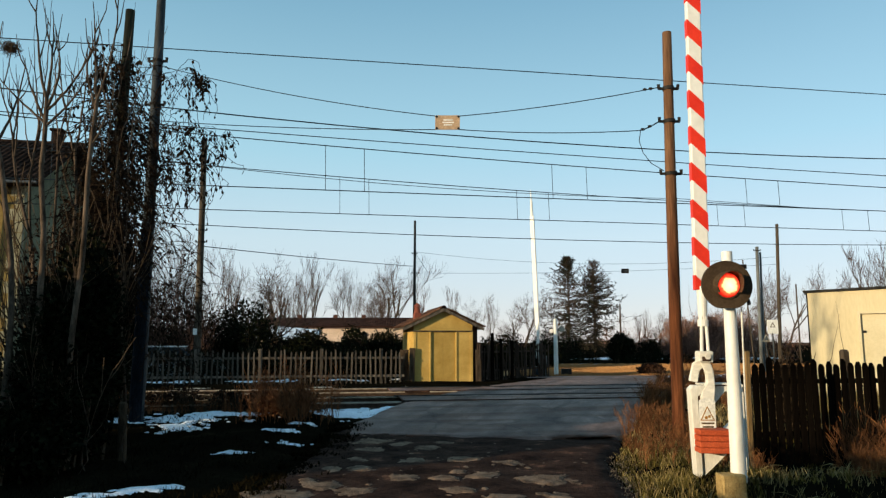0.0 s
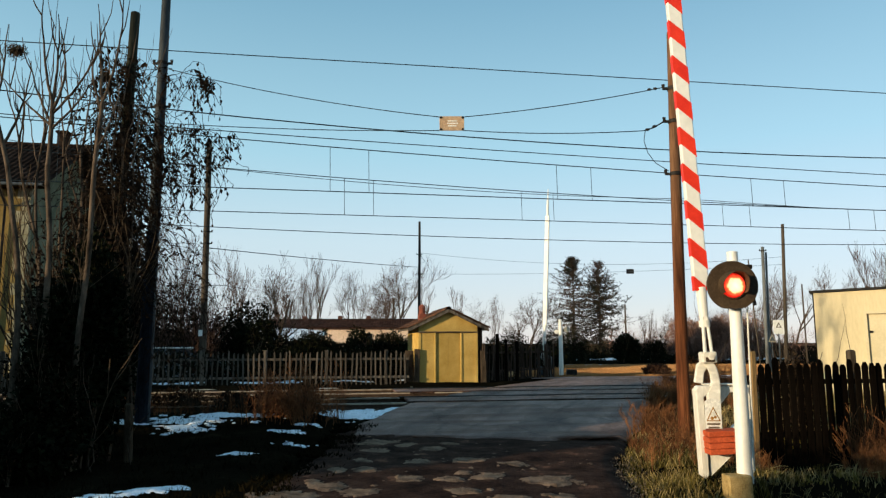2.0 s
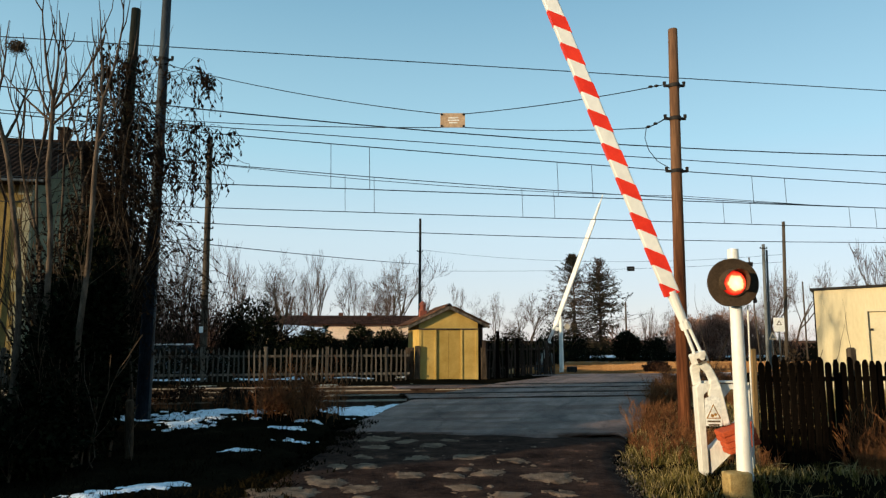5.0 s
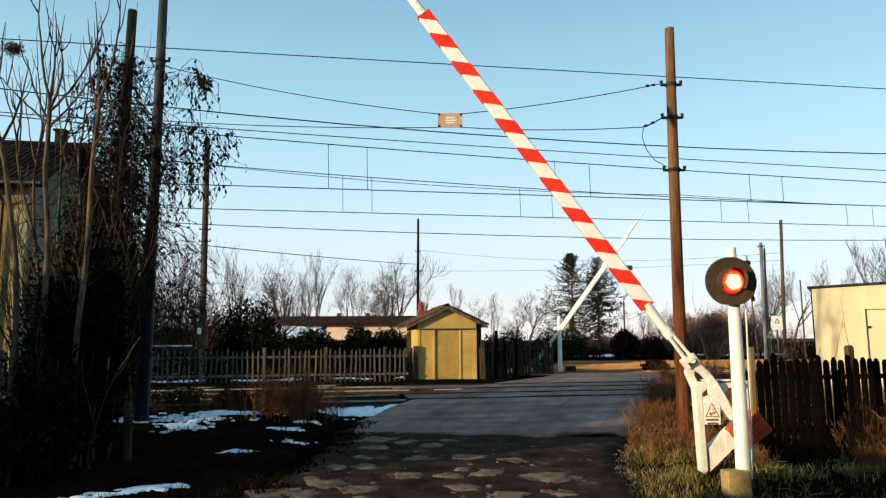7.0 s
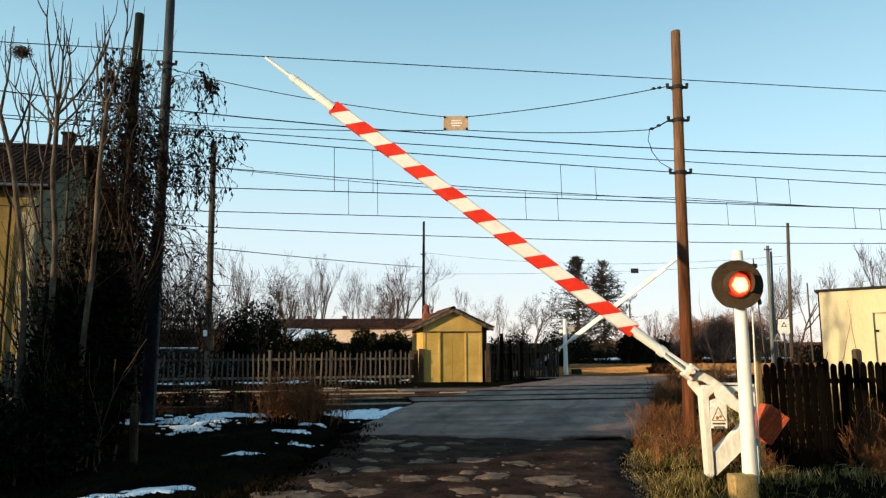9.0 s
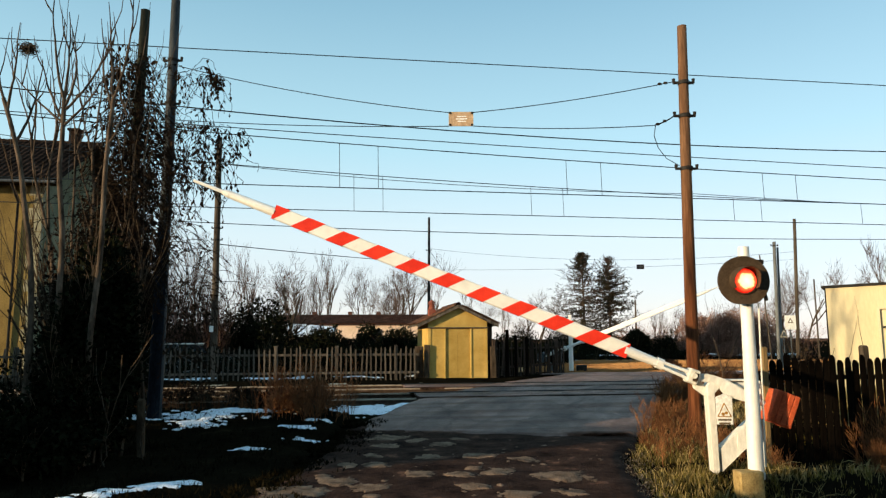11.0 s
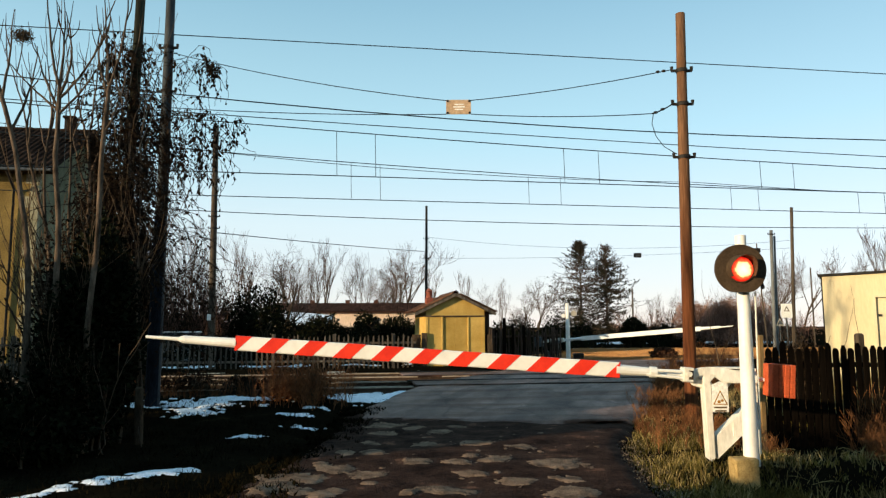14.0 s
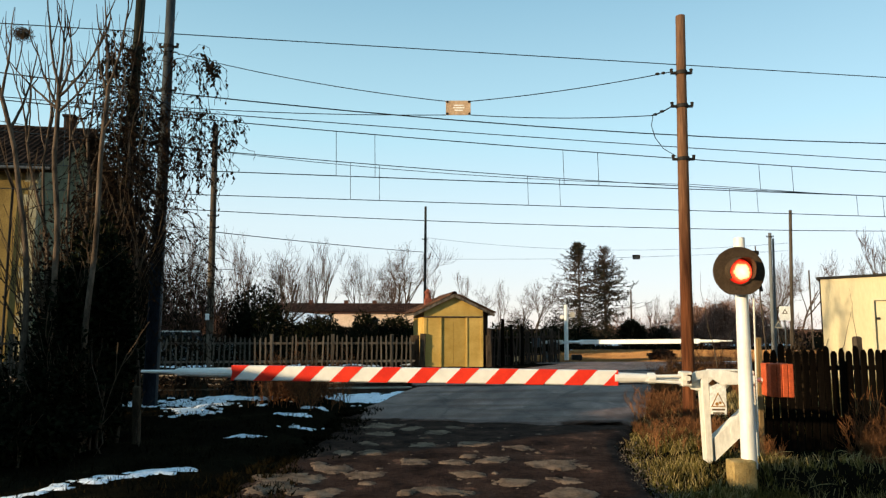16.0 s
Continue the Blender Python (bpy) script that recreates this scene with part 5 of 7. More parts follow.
def build_farm():
    h = thing("farm_building", pose(-13.5, 95, 0, 0, 0, 2), "long low pale farm building with a brown tiled roof", "farm building")
    L, W, eave, rise = 22.0, 8.0, 3.72, 1.15
    bm = B()
    box(bm, (0, 0.15, eave / 2), (L, 0.3, eave))
    wall = part("front_wall", bm, FARM_WALL, h)
    part("rear_wall", box(B(), (0, W, eave / 2), (L, 0.3, eave)), FARM_WALL, h)
    for s in (-1, 1):
        bm = B()
        prism(bm, [(.301, 0), (W - .16, 0), (W - .16, eave), (W / 2, eave + rise), (.301, eave)], -.15, .15)
        bm.transform(Matrix.Translation((s * (L / 2 - .15), 0, 0)) @ Matrix.Rotation(radians(90), 4, "Z"))
        part("gable_wall", bm, FARM_WALL, h)
    for sgn in (-1, 1):
        m = Matrix.Translation((0, W / 2, eave + rise + 0.1)) @ Matrix.Rotation(math.pi if sgn < 0 else 0, 4, "Z")
        run, rs = W / 2 + 0.5, rise * (W / 2 + 0.5) / (W / 2)
        s = tiled_roof_soup(L + 0.8, run, rs, 66, 9)
        raw("roof_tiles", [m @ (v + Vector((-L / 2 - .4, 0, 0.02))) for v in s.v], s.f, TILE_BROWN, h)
        bm = B()
        q = [(0, 0), (run, -rs), (run, -rs - 0.14), (0, -0.14)]
        a = [bm.verts.new(m @ Vector((-L / 2 - 0.4, y, z))) for y, z in q]
        b = [bm.verts.new(m @ Vector((L / 2 + 0.4, y, z))) for y, z in q]
        bm.faces.new(a), bm.faces.new(b[::-1])
        for i in range(4):
            bm.faces.new((a[i], b[i], b[(i + 1) % 4], a[(i + 1) % 4]))
        bmesh.ops.recalc_face_normals(bm, faces=bm.faces)
        part("roof_slope", bm, TILE_BROWN, h)
    for x in (-8.0, 3.4):
        bm = B()
        box(bm, (x, -0.02, 2.3), (0.8, 0.06, 1.0))
        win = part("window", bm, GLASS, h)
        bm = B()
        box(bm, (x, -0.06, 1.75), (1.0, 0.12, 0.08))
        part("sill", bm, CONCRETE, win)
    for x in (-6, -1, 3):
        bm = B()
        box(bm, (x, W / 2, eave + rise + 0.25), (0.6, 0.6, 0.6))
        part("chimney", bm, TILE_BROWN, h)
    # snow-covered outbuilding in front
    s = thing("snowy_shelter", pose(-16.3, 78, 0, 0, 0, 4), "low outbuilding with snow on its sloping roof", "outbuilding")
    for x in (-2.5, 2.5):
        part("side_wall", prism(B(), [(x - .1, 0), (x + .1, 0), (x + .1, 2.0), (x - .1, 2.0)], -1.3, 2.3), FENCE_OLD, s)
    part("front_wall", box(B(), (0, -1.4, 0.85), (5.2, 0.15, 1.7)), FENCE_OLD, s)
    tilt = Matrix.Translation((0, 0.4, 2.45)) @ Matrix.Rotation(radians(20), 4, "X") @ Matrix.Rotation(radians(5), 4, "Y")
    bm = box(B(), (0, 0, 0), (6.0, 4.4, 0.1))
    bm.transform(tilt)
    part("roof", bm, BLACK, s)
    n, vs, fs = 24, [], []
    for j in range(n + 1):
        for i in range(n + 1):
            x, y = -2.85 + 5.7 * i / n, -2.1 + 4.2 * j / n
            e = min(i, j, n - i, n - j)
            vs.append(tilt @ Vector((x + 0.1 * noise.noise(Vector((y * 2, i, 1))), y, 0.03 if e == 0 else 0.12 + 0.07 * noise.noise(Vector((x, y, 3))))))
    for j in range(n):
        for i in range(n):
            q = j * (n + 1) + i
            fs.append((q, q + 1, q + n + 2, q + n + 1))
    raw("snow_layer", vs, fs, SNOW, s, smooth=True)


def build_car():
    c = thing("parked_car", pose(-10.6, 28.2, 0.08, 0, 0, 8), "dusty blue-grey hatchback parked behind the picket fence", "car")
    # body from cross sections along x
    prof = [(-2.0, 0.35, 0.75, 0.80), (-1.9, 0.28, 0.98, 0.84), (-1.2, 0.24, 1.0, 0.86), (-0.2, 0.24, 0.96, 0.86), (1.2, 0.25, 0.90, 0.85), (1.85, 0.28, 0.78, 0.80), (2.0, 0.36, 0.62, 0.72)]
    bm = B()
    rows = []
    for x, z0, z1, w in prof:
        rows.append([bm.verts.new((x, sy * w, z)) for sy, z in ((-1, z0), (-1.02, (z0 + z1) / 2), (-0.97, z1), (0.97, z1), (1.02, (z0 + z1) / 2), (1, z0))])
    for i in range(len(rows) - 1):
        for k in range(6):
            bm.faces.new((rows[i][k], rows[i][(k + 1) % 6], rows[i + 1][(k + 1) % 6], rows[i + 1][k]))
    bm.faces.new(rows[0]), bm.faces.new(rows[-1])
    bmesh.ops.recalc_face_normals(bm, faces=bm.faces)
    part("body", bm, CAR_PAINT, c)
    bm = B()
    a = [bm.verts.new(v) for v in ((-1.85, -.80, .97), (1.05, -.78, .90), (0.35, -.64, 1.31), (-1.5, -.64, 1.33))]
    b = [bm.verts.new(v) for v in ((-1.85, .80, .97), (1.05, .78, .90), (0.35, .64, 1.31), (-1.5, .64, 1.33))]
    bm.faces.new(a), bm.faces.new(b[::-1])
    for i in range(4):
        bm.faces.new((a[i], b[i], b[(i + 1) % 4], a[(i + 1) % 4]))
    bmesh.ops.recalc_face_normals(bm, faces=bm.faces)
    part("cabin_glass", bm, GLASS, c)
    bm = B()
    box(bm, (-0.57, 0, 1.345), (1.92, 1.30, 0.05), bevel=0.02)
    part("roof", bm, SIGN_WHITE, c, "pale roof")
    for x in (-1.3, 1.25):
        for s in (-1, 1):
            bm = B()
            cyl(bm, (x, s * 0.70, 0.30), (x, s * 0.88, 0.30), 0.30, seg=18)
            wh = part("wheel", bm, RUBBER, c)
            bm = B()
            cyl(bm, (x, s * 0.875, 0.30), (x, s * 0.89, 0.30), 0.19, seg=12)
            part("rim", bm, MAST, wh)
    for s in (-1, 1):
        bm = B()
        box(bm, (1.93, s * .6, .66), (.1, .26, .12))
        part("headlight", bm, SIGN_WHITE, c)
    for s in (-1, 1):
        bm = B()
        box(bm, (-0.35, s * 0.70, 1.13), (0.07, 0.05, 0.42))
        part("door_pillar", bm, CAR_PAINT, c)


# ---- plants ----
def grow(s, p, d, length, r, level, rng, up=0.25, spread=0.75, n_child=4, thin=None, min_r=0.006, wob=0.22, seg=4):
    """A branch with its side branches, into the soups s (wood) and thin (twigs)."""
    steps = 4 if level > 0 else 3
    pts, rad = [p.copy()], [r]
    q = d.copy()
    for i in range(steps):
        q = (q + rvec(rng) * wob + Vector((0, 0, up * 0.25))).normalized()
        pts.append(pts[-1] + q * length / steps)
        rad.append(max(min_r, r * (1 - 0.62 * (i + 1) / steps)))
    (s if level > 1 or thin is None else thin).tube(pts, rad, seg if level > 1 else 3)
    if level == 0:
        return
    for k in range(n_child + rng.choice((-1, 0, 1))):
        t = rng.uniform(0.3, 1.0)
        i = min(steps - 1, int(t * steps))
        base = pts[i].lerp(pts[i + 1], t * steps - i)
        side = rvec(rng)
        side = (side - q * side.dot(q)).normalized()
        dd = (q * (1 - spread * 0.5) + side * spread + Vector((0, 0, up))).normalized()
        grow(s, base, dd, length * rng.uniform(0.45, 0.75), rad[i] * 0.6, level - 1, rng, up, spread, n_child, thin, min_r, wob, seg)


def bare_tree(seed, height, r, spread=0.75, up=0.3, n=4, levels=4, mats=None, min_r=0.012, stem=0.35):
    rng = random.Random(seed)
    t = thing("bare_tree", pose(0, 0, 0), "leafless winter tree with fine grey-brown twigs", "tree", "bare trees behind the crossing")
    wood, twigs = Soup(), Soup()
    grow(wood, Vector((0, 0, -0.2)), Vector((rng.uniform(-.06, .06), rng.uniform(-.06, .06), 1)), height * 0.55, r, levels, rng, up, spread, n, twigs, min_r)
    zmax = max(v.z for v in wood.v + twigs.v)
    k = height / zmax
    m1, m2 = mats or (BARK, TWIG)
    raw("trunk", [v * k for v in wood.v], wood.f, m1, t)
    raw("crown", [v * k for v in twigs.v], twigs.f, m2, t, "bare twigs")
    return t


def conifer(seed, x, y, height, width, zones, label):
    """Thin boughs that sag and turn up at their tips. zones: (depth below the tip as a share of the height, needle cover)."""
    rng = random.Random(seed)
    t = thing("conifer", pose(x, y, 0), label, "tree", "dark conifers")
    wood = Soup().tube([Vector((0, 0, -.2)), Vector((0.1, 0, height * .5)), Vector((0, 0, height))], [0.20, 0.11, 0.02], 7)
    nd, tw = Soup(), Soup()
    z = height * 0.14
    while z < height * 0.985:
        f = 1 - z / height
        cover = float(np.interp(f, [q[0] for q in zones], [q[1] for q in zones]))
        a0 = rng.uniform(0, 6.3)
        nb = rng.randint(4, 6)
        for k in range(nb):
            if rng.random() < 0.15 * f:
                continue
            a = a0 + 6.283 * k / nb + rng.uniform(-.5, .5)
            ln = width * min(1, 1.5 * f) ** 0.9 * rng.choice((0.45, 0.7, 0.85, 1.0, 1.15)) * (0.75 if f > 0.72 else 1) + 0.15
            d = Vector((math.cos(a), math.sin(a), rng.uniform(0.25, 0.7) - 0.75 * f + max(0, 0.9 - 4 * f)))
            pts = [Vector((0, 0, z))]
            for i in range(7):
                pts.append(pts[-1] + (d + Vector((0, 0, -0.09 * i + (0.32 * (i - 3) if i > 3 else 0))) + rvec(rng) * 0.12).normalized() * ln / 7)
            wood.tube(pts, [0.042, 0.036, 0.030, 0.024, 0.019, 0.015, 0.011, 0.008], 3)
            full = cover * rng.choice((0.3, 0.8, 1.0, 1.6))
            for i in range(1, 8):
                # short side sprays, with needles along them where the bough is alive
                for q in range(2 if ln > 0.5 else 1):
                    p = pts[i - 1].lerp(pts[i], rng.random())
                    al = (d * 0.45 + rvec(rng) * 0.8 + Vector((0, 0, 0.35 if f < 0.3 else -0.25))).normalized()
                    reach = rng.uniform(0.25, 0.6) * (0.5 + 0.5 * min(1, ln / 2))
                    tip = p + al * reach + Vector((0, 0, 0.10 * reach))
                    tw.tube([p, p + al * reach * 0.55, tip], [0.012, 0.009, 0.005], 3)
                    for w in range(int(9 * full)):
                        c = p.lerp(tip, rng.random())
                        dn = (al * 0.7 + rvec(rng) * 0.7).normalized()
                        nd.leaf(c, dn, dn.cross(rvec(rng)).normalized(), rng.uniform(0.10, 0.24), rng.uniform(0.03, 0.06))
                for q in range(int(4 * full)):
                    p = pts[i - 1].lerp(pts[i], rng.random())
                    dn = (d * 0.5 + rvec(rng) * 0.8).normalized()
                    nd.leaf(p, dn, dn.cross(rvec(rng)).normalized(), rng.uniform(0.12, 0.28), rng.uniform(0.04, 0.07))
        z += rng.uniform(0.16, 0.46) * (0.55 + 0.5 * f)
    raw("trunk", wood.v, wood.f, BARK, t)
    tagged(raw("twig_crown", tw.v, tw.f, TWIG_FAR, t), kind="stuff")
    raw("crown", nd.v, nd.f, NEEDLE, t)


def bush(name, x, y, sx, sy, h, n, seed, material, label, leaf=0.09, z0=None, category="bush", group="", stems=14, core=True, twig=BARK):
    """Stems with a rough crown of small leaves, denser inside."""
    rng = random.Random(seed)
    t = thing(name, pose(x, y, lie(x, y) if z0 is None else z0), label, category, group)
    wood, lf = Soup(), Soup()
    slim = min(0.4, 0.55 * sx / h)
    for k in range(stems):
        p = Vector((rng.uniform(-.5, .5) * sx, rng.uniform(-.5, .5) * sy, -0.1))
        grow(wood, p, Vector((rng.uniform(-1, 1) * slim, rng.uniform(-1, 1) * slim, 1)).normalized(), h * rng.uniform(0.5, 0.75), 0.012 + 0.006 * h, 2, rng, 0.5, 0.3 + slim, 3, None, 0.005, 0.25)
    for k in range(n):
        d = rvec(rng)
        rr = rng.random() ** 0.45
        lump = 1 + 0.38 * noise.noise(Vector((d.x * 1.9 + seed, d.y * 1.9, d.z * 1.9))) + 0.2 * noise.noise(Vector((d.x * 5 + seed, d.y * 5, d.z * 5)))
        p = Vector((d.x * sx * rr * lump, d.y * sy * rr * lump, max(0.02, h * 0.48 + d.z * h * 0.5 * rr * lump)))
        al = (d + rvec(rng)).normalized()
        lf.leaf(p, al, al.cross(rvec(rng)).normalized(), leaf * rng.uniform(0.6, 1.5), leaf * rng.uniform(0.4, 0.9))
    tagged(raw("branchwork", wood.v, wood.f, twig, t), kind="stuff")
    raw("crown", lf.v, lf.f, material, t)
    return t


def tall_shrub(x, y, height, lean, seed, r0=0.058, forks=3, label="tall bare shrub with pale upright stems"):
    """A few long rising stems, forked and lightly twigged."""
    rng = random.Random(seed)
    t = thing("bare_shrub", pose(x, y, lie(x, y)), label, "shrub", "bare shrubs by the house")
    w, tw = Soup(), Soup()
    pts, rad = [Vector((0, 0, -0.1))], [r0]
    n = 8
    for i in range(n):
        f = (i + 1) / n
        pts.append(Vector((lean[0] * f + 0.16 * math.sin(3.4 * f + seed * 1.7) + rng.uniform(-.03, .03), lean[1] * f + rng.uniform(-.05, .05), height * f)))
        rad.append(r0 * (1 - 0.88 * f))
    w.tube(pts, rad, 6)
    for k in range(forks):
        i = rng.randint(3, 5)
        d = Vector((rng.uniform(-.6, .6), rng.uniform(-.4, .4), 1)).normalized()
        grow(w, pts[i], d, height * rng.uniform(0.35, 0.52), rad[i] * 0.8, 1, rng, 0.30, 0.42, 2, tw, 0.007, 0.13, 5)
    raw("stem", w.v, w.f, BARK_PALE, t)
    tagged(raw("twig_crown", tw.v, tw.f, BARK, t), kind="stuff")
    return t


def candelabra(x, y, bends, r0, arms, seed, size=1.0):
    """A pale bent stem. bends: (x, z) of its turns; arms: (height of the fork, sideways bulge, tip x, tip z)."""
    rng = random.Random(seed)
    base = lie(x, y)
    t = thing("bare_shrub", pose(x * size, y * size, 1.6 + (base - 1.6) * size) @ Matrix.Scale(size, 4), "tall bare shrub with pale forked stems", "shrub", "bare shrubs by the house")
    zs, xs = [-0.1] + [q[1] - base for q in bends], [0.0] + [q[0] - x for q in bends]
    top = zs[-1]
    at = lambda z: Vector((float(np.interp(z, zs, xs)) + 0.03 * math.sin(2.1 * z + seed), 0.04 * math.sin(1.3 * z + seed), z))
    n = 16
    w = Soup()
    low = -0.1 - 1.7 * (1 - size)
    w.tube([at(low + (top - low) * i / n) for i in range(n + 1)], [r0 * (1.1 - 0.42 * i / n) for i in range(n + 1)], 7)
    for zf, bulge, tx, tz in arms:
        a = at(min(zf - base, top))
        e = Vector((tx - x, rng.uniform(-.35, .35), tz - base))
        c = Vector((a.x + bulge, (a.y + e.y) / 2, a.z + 0.42 * (e.z - a.z)))
        m = 10
        pts = [a * (1 - f) ** 2 + c * 2 * f * (1 - f) + e * f * f + Vector((rng.uniform(-.012, .012), 0, 0)) for f in [i / m for i in range(m + 1)]]
        w.tube(pts, [r0 * (0.50 - 0.38 * i / m) for i in range(m + 1)], 6)
        for k in range(2):
            i = rng.randint(4, 8)
            side = rng.choice((-1, 1)) * rng.uniform(0.06, 0.2)
            rise = rng.uniform(0.3, 0.75)
            tw = Soup().tube([pts[i] + Vector((side * (1 - (1 - f) ** 2), rng.uniform(-.02, .02), rise * f)) for f in (0, .3, .6, 1)], [r0 * 0.24, r0 * 0.2, r0 * 0.16, r0 * 0.09], 4)
            raw("side_shoot", tw.v, tw.f, BARK, t, smooth=True)
    raw("stem", w.v, w.f, BARK_PALE, t, smooth=True)
    return t


def curtain(x, y, spread, n, seed, label, drop=(0.5, 1.6), leaf=0.085, per=7, z=None, fall=0.3):
    """Long strands of a dead climber that hang straight down from a line, with limp leaves. z: height of the line at x."""
    rng = random.Random(seed)
    t = thing("dead_climber", pose(x, y, 0), label, "climbing plant", "dead climbers on the poles")
    w, lf = Soup(), Soup()
    for k in range(n):
        px = rng.uniform(*spread)
        p = Vector((px, rng.uniform(-.3, .3), z(px) - fall * rng.random()))
        length = rng.uniform(*drop)
        pts, d = [p], Vector((rng.uniform(-.8, .8), rng.uniform(-.4, .4), rng.uniform(-.3, .3))).normalized()
        for i in range(9):
            d = (d + Vector((0, 0, -0.38)) + rvec(rng) * 0.75).normalized()
            pts.append(pts[-1] + d * length / 9)
        w.tube(pts, [0.0055] * len(pts), 3)
        for i in range(per):
            j = rng.randint(1, len(pts) - 1)
            al = (rvec(rng) * 0.6 + Vector((0, 0, -1))).normalized()
            sz = leaf * rng.uniform(0.6, 1.5)
            lf.leaf(pts[j], al, al.cross(rvec(rng)).normalized(), sz, sz * rng.uniform(0.35, 0.6))
    tagged(raw("strand_tangle", w.v, w.f, LEAF_DEAD, t), kind="stuff")
    tagged(raw("foliage", lf.v, lf.f, LEAF_DEAD, t, "limp dark leaves"), kind="stuff")


def vine(x, y, z0, z1, sx, sy, n, seed, label, droop=0.9, leaves=7):
    """Hanging strands of a dead climber with shrivelled leaves and seed heads."""
    rng = random.Random(seed)
    t = thing("dead_climber", pose(x, y, 0), label, "climbing plant", "dead climbers on the poles")
    w, lf = Soup(), Soup()
    for k in range(n):
        q = rng.random() ** 1.5
        p = Vector((sx * q + rng.uniform(-.15, .15), rng.uniform(-sy, sy), z0 + (z1 - z0) * rng.random() * (1 - 0.45 * q)))
        pts = [p]
        d = Vector((rng.uniform(-.5, 1.0), rng.uniform(-.5, .5), rng.uniform(-.2, .7))).normalized()
        for i in range(7):
            d = (d + Vector((0, 0, -0.34 * droop)) + rvec(rng) * 0.35).normalized()
            pts.append(pts[-1] + d * rng.uniform(0.07, 0.17))
        w.tube(pts, [0.006] * len(pts), 3)
        for i in range(leaves):
            j = rng.randint(1, len(pts) - 1)
            al = (rvec(rng) + Vector((0, 0, -.8))).normalized()
            lf.leaf(pts[j], al, al.cross(rvec(rng)).normalized(), rng.uniform(0.04, 0.09), rng.uniform(0.02, 0.05))
    tagged(raw("strand_tangle", w.v, w.f, LEAF_DEAD, t), kind="stuff")
    tagged(raw("foliage", lf.v, lf.f, LEAF_DEAD, t, "shrivelled dark leaves"), kind="stuff")


def grass_patch(name, area, n, seed, h, material, label, inside=None, wide=0.006):
    rng = random.Random(seed)
    s = Soup()
    x0, x1, y0, y1 = area
    k = 0
    while k < n:
        x, y = rng.uniform(x0, x1), rng.uniform(y0, y1)
        l, r = road_edges(y)
        k += 1
        if l - 0.02 < x < r + 0.02 + 0.12 * noise.noise(Vector((y * 3, 0, 1))):
            continue
        if inside and not inside(x, y):
            continue
        tuft = 0.5 + noise.noise(Vector((x * 1.7, y * 1.7, 5))) + 0.5 * noise.noise(Vector((x * 5, y * 5, 2)))
        if tuft < rng.uniform(0, 0.5):
            continue
        z = gz(x, y) - 0.01
        hh = h * rng.uniform(0.4, 1.1) * min(1.4, 0.5 + tuft)
        p = Vector((x, y, z))
        tip = p + Vector((rng.gauss(0, .45), rng.gauss(0, .45), 1)) * hh
        mid = p.lerp(tip, 0.55) + Vector((0, 0, hh * 0.12))
        a = rng.uniform(0, 6.28)
        sd = Vector((math.cos(a), math.sin(a), 0)) * wide
        i = len(s.v)
        s.v += [p - sd, p + sd, mid + sd * .7, mid - sd * .7, tip]
        s.f += [(i, i + 1, i + 2, i + 3), (i + 3, i + 2, i + 4)]
    return tagged(raw(name, s.v, s.f, material), label, "grass", kind="stuff")


def weeds(name, area, n, seed, h, material, label, levels=1, inside=None):
    rng = random.Random(seed)
    s = Soup()
    x0, x1, y0, y1 = area
    for k in range(n):
        x, y = rng.uniform(x0, x1), rng.uniform(y0, y1)
        if inside and not inside(x, y):
            continue
        l, r = road_edges(y)
        if l < x < r:
            continue
        p = Vector((x, y, gz(x, y) - .02))
        hh = h * rng.uniform(0.35, 1.0) * (0.75 + 0.6 * noise.noise(Vector((x * 1.3, y * 1.3, seed))))
        grow(s, p, Vector((rng.gauss(0, .28), rng.gauss(0, .28), 1)).normalized(), max(0.12, hh), 0.006, levels, rng, 0.3, 0.6, 5, None, 0.0025, 0.18, 3)
    return tagged(raw(name, s.v, s.f, material), label, "weeds", kind="stuff")


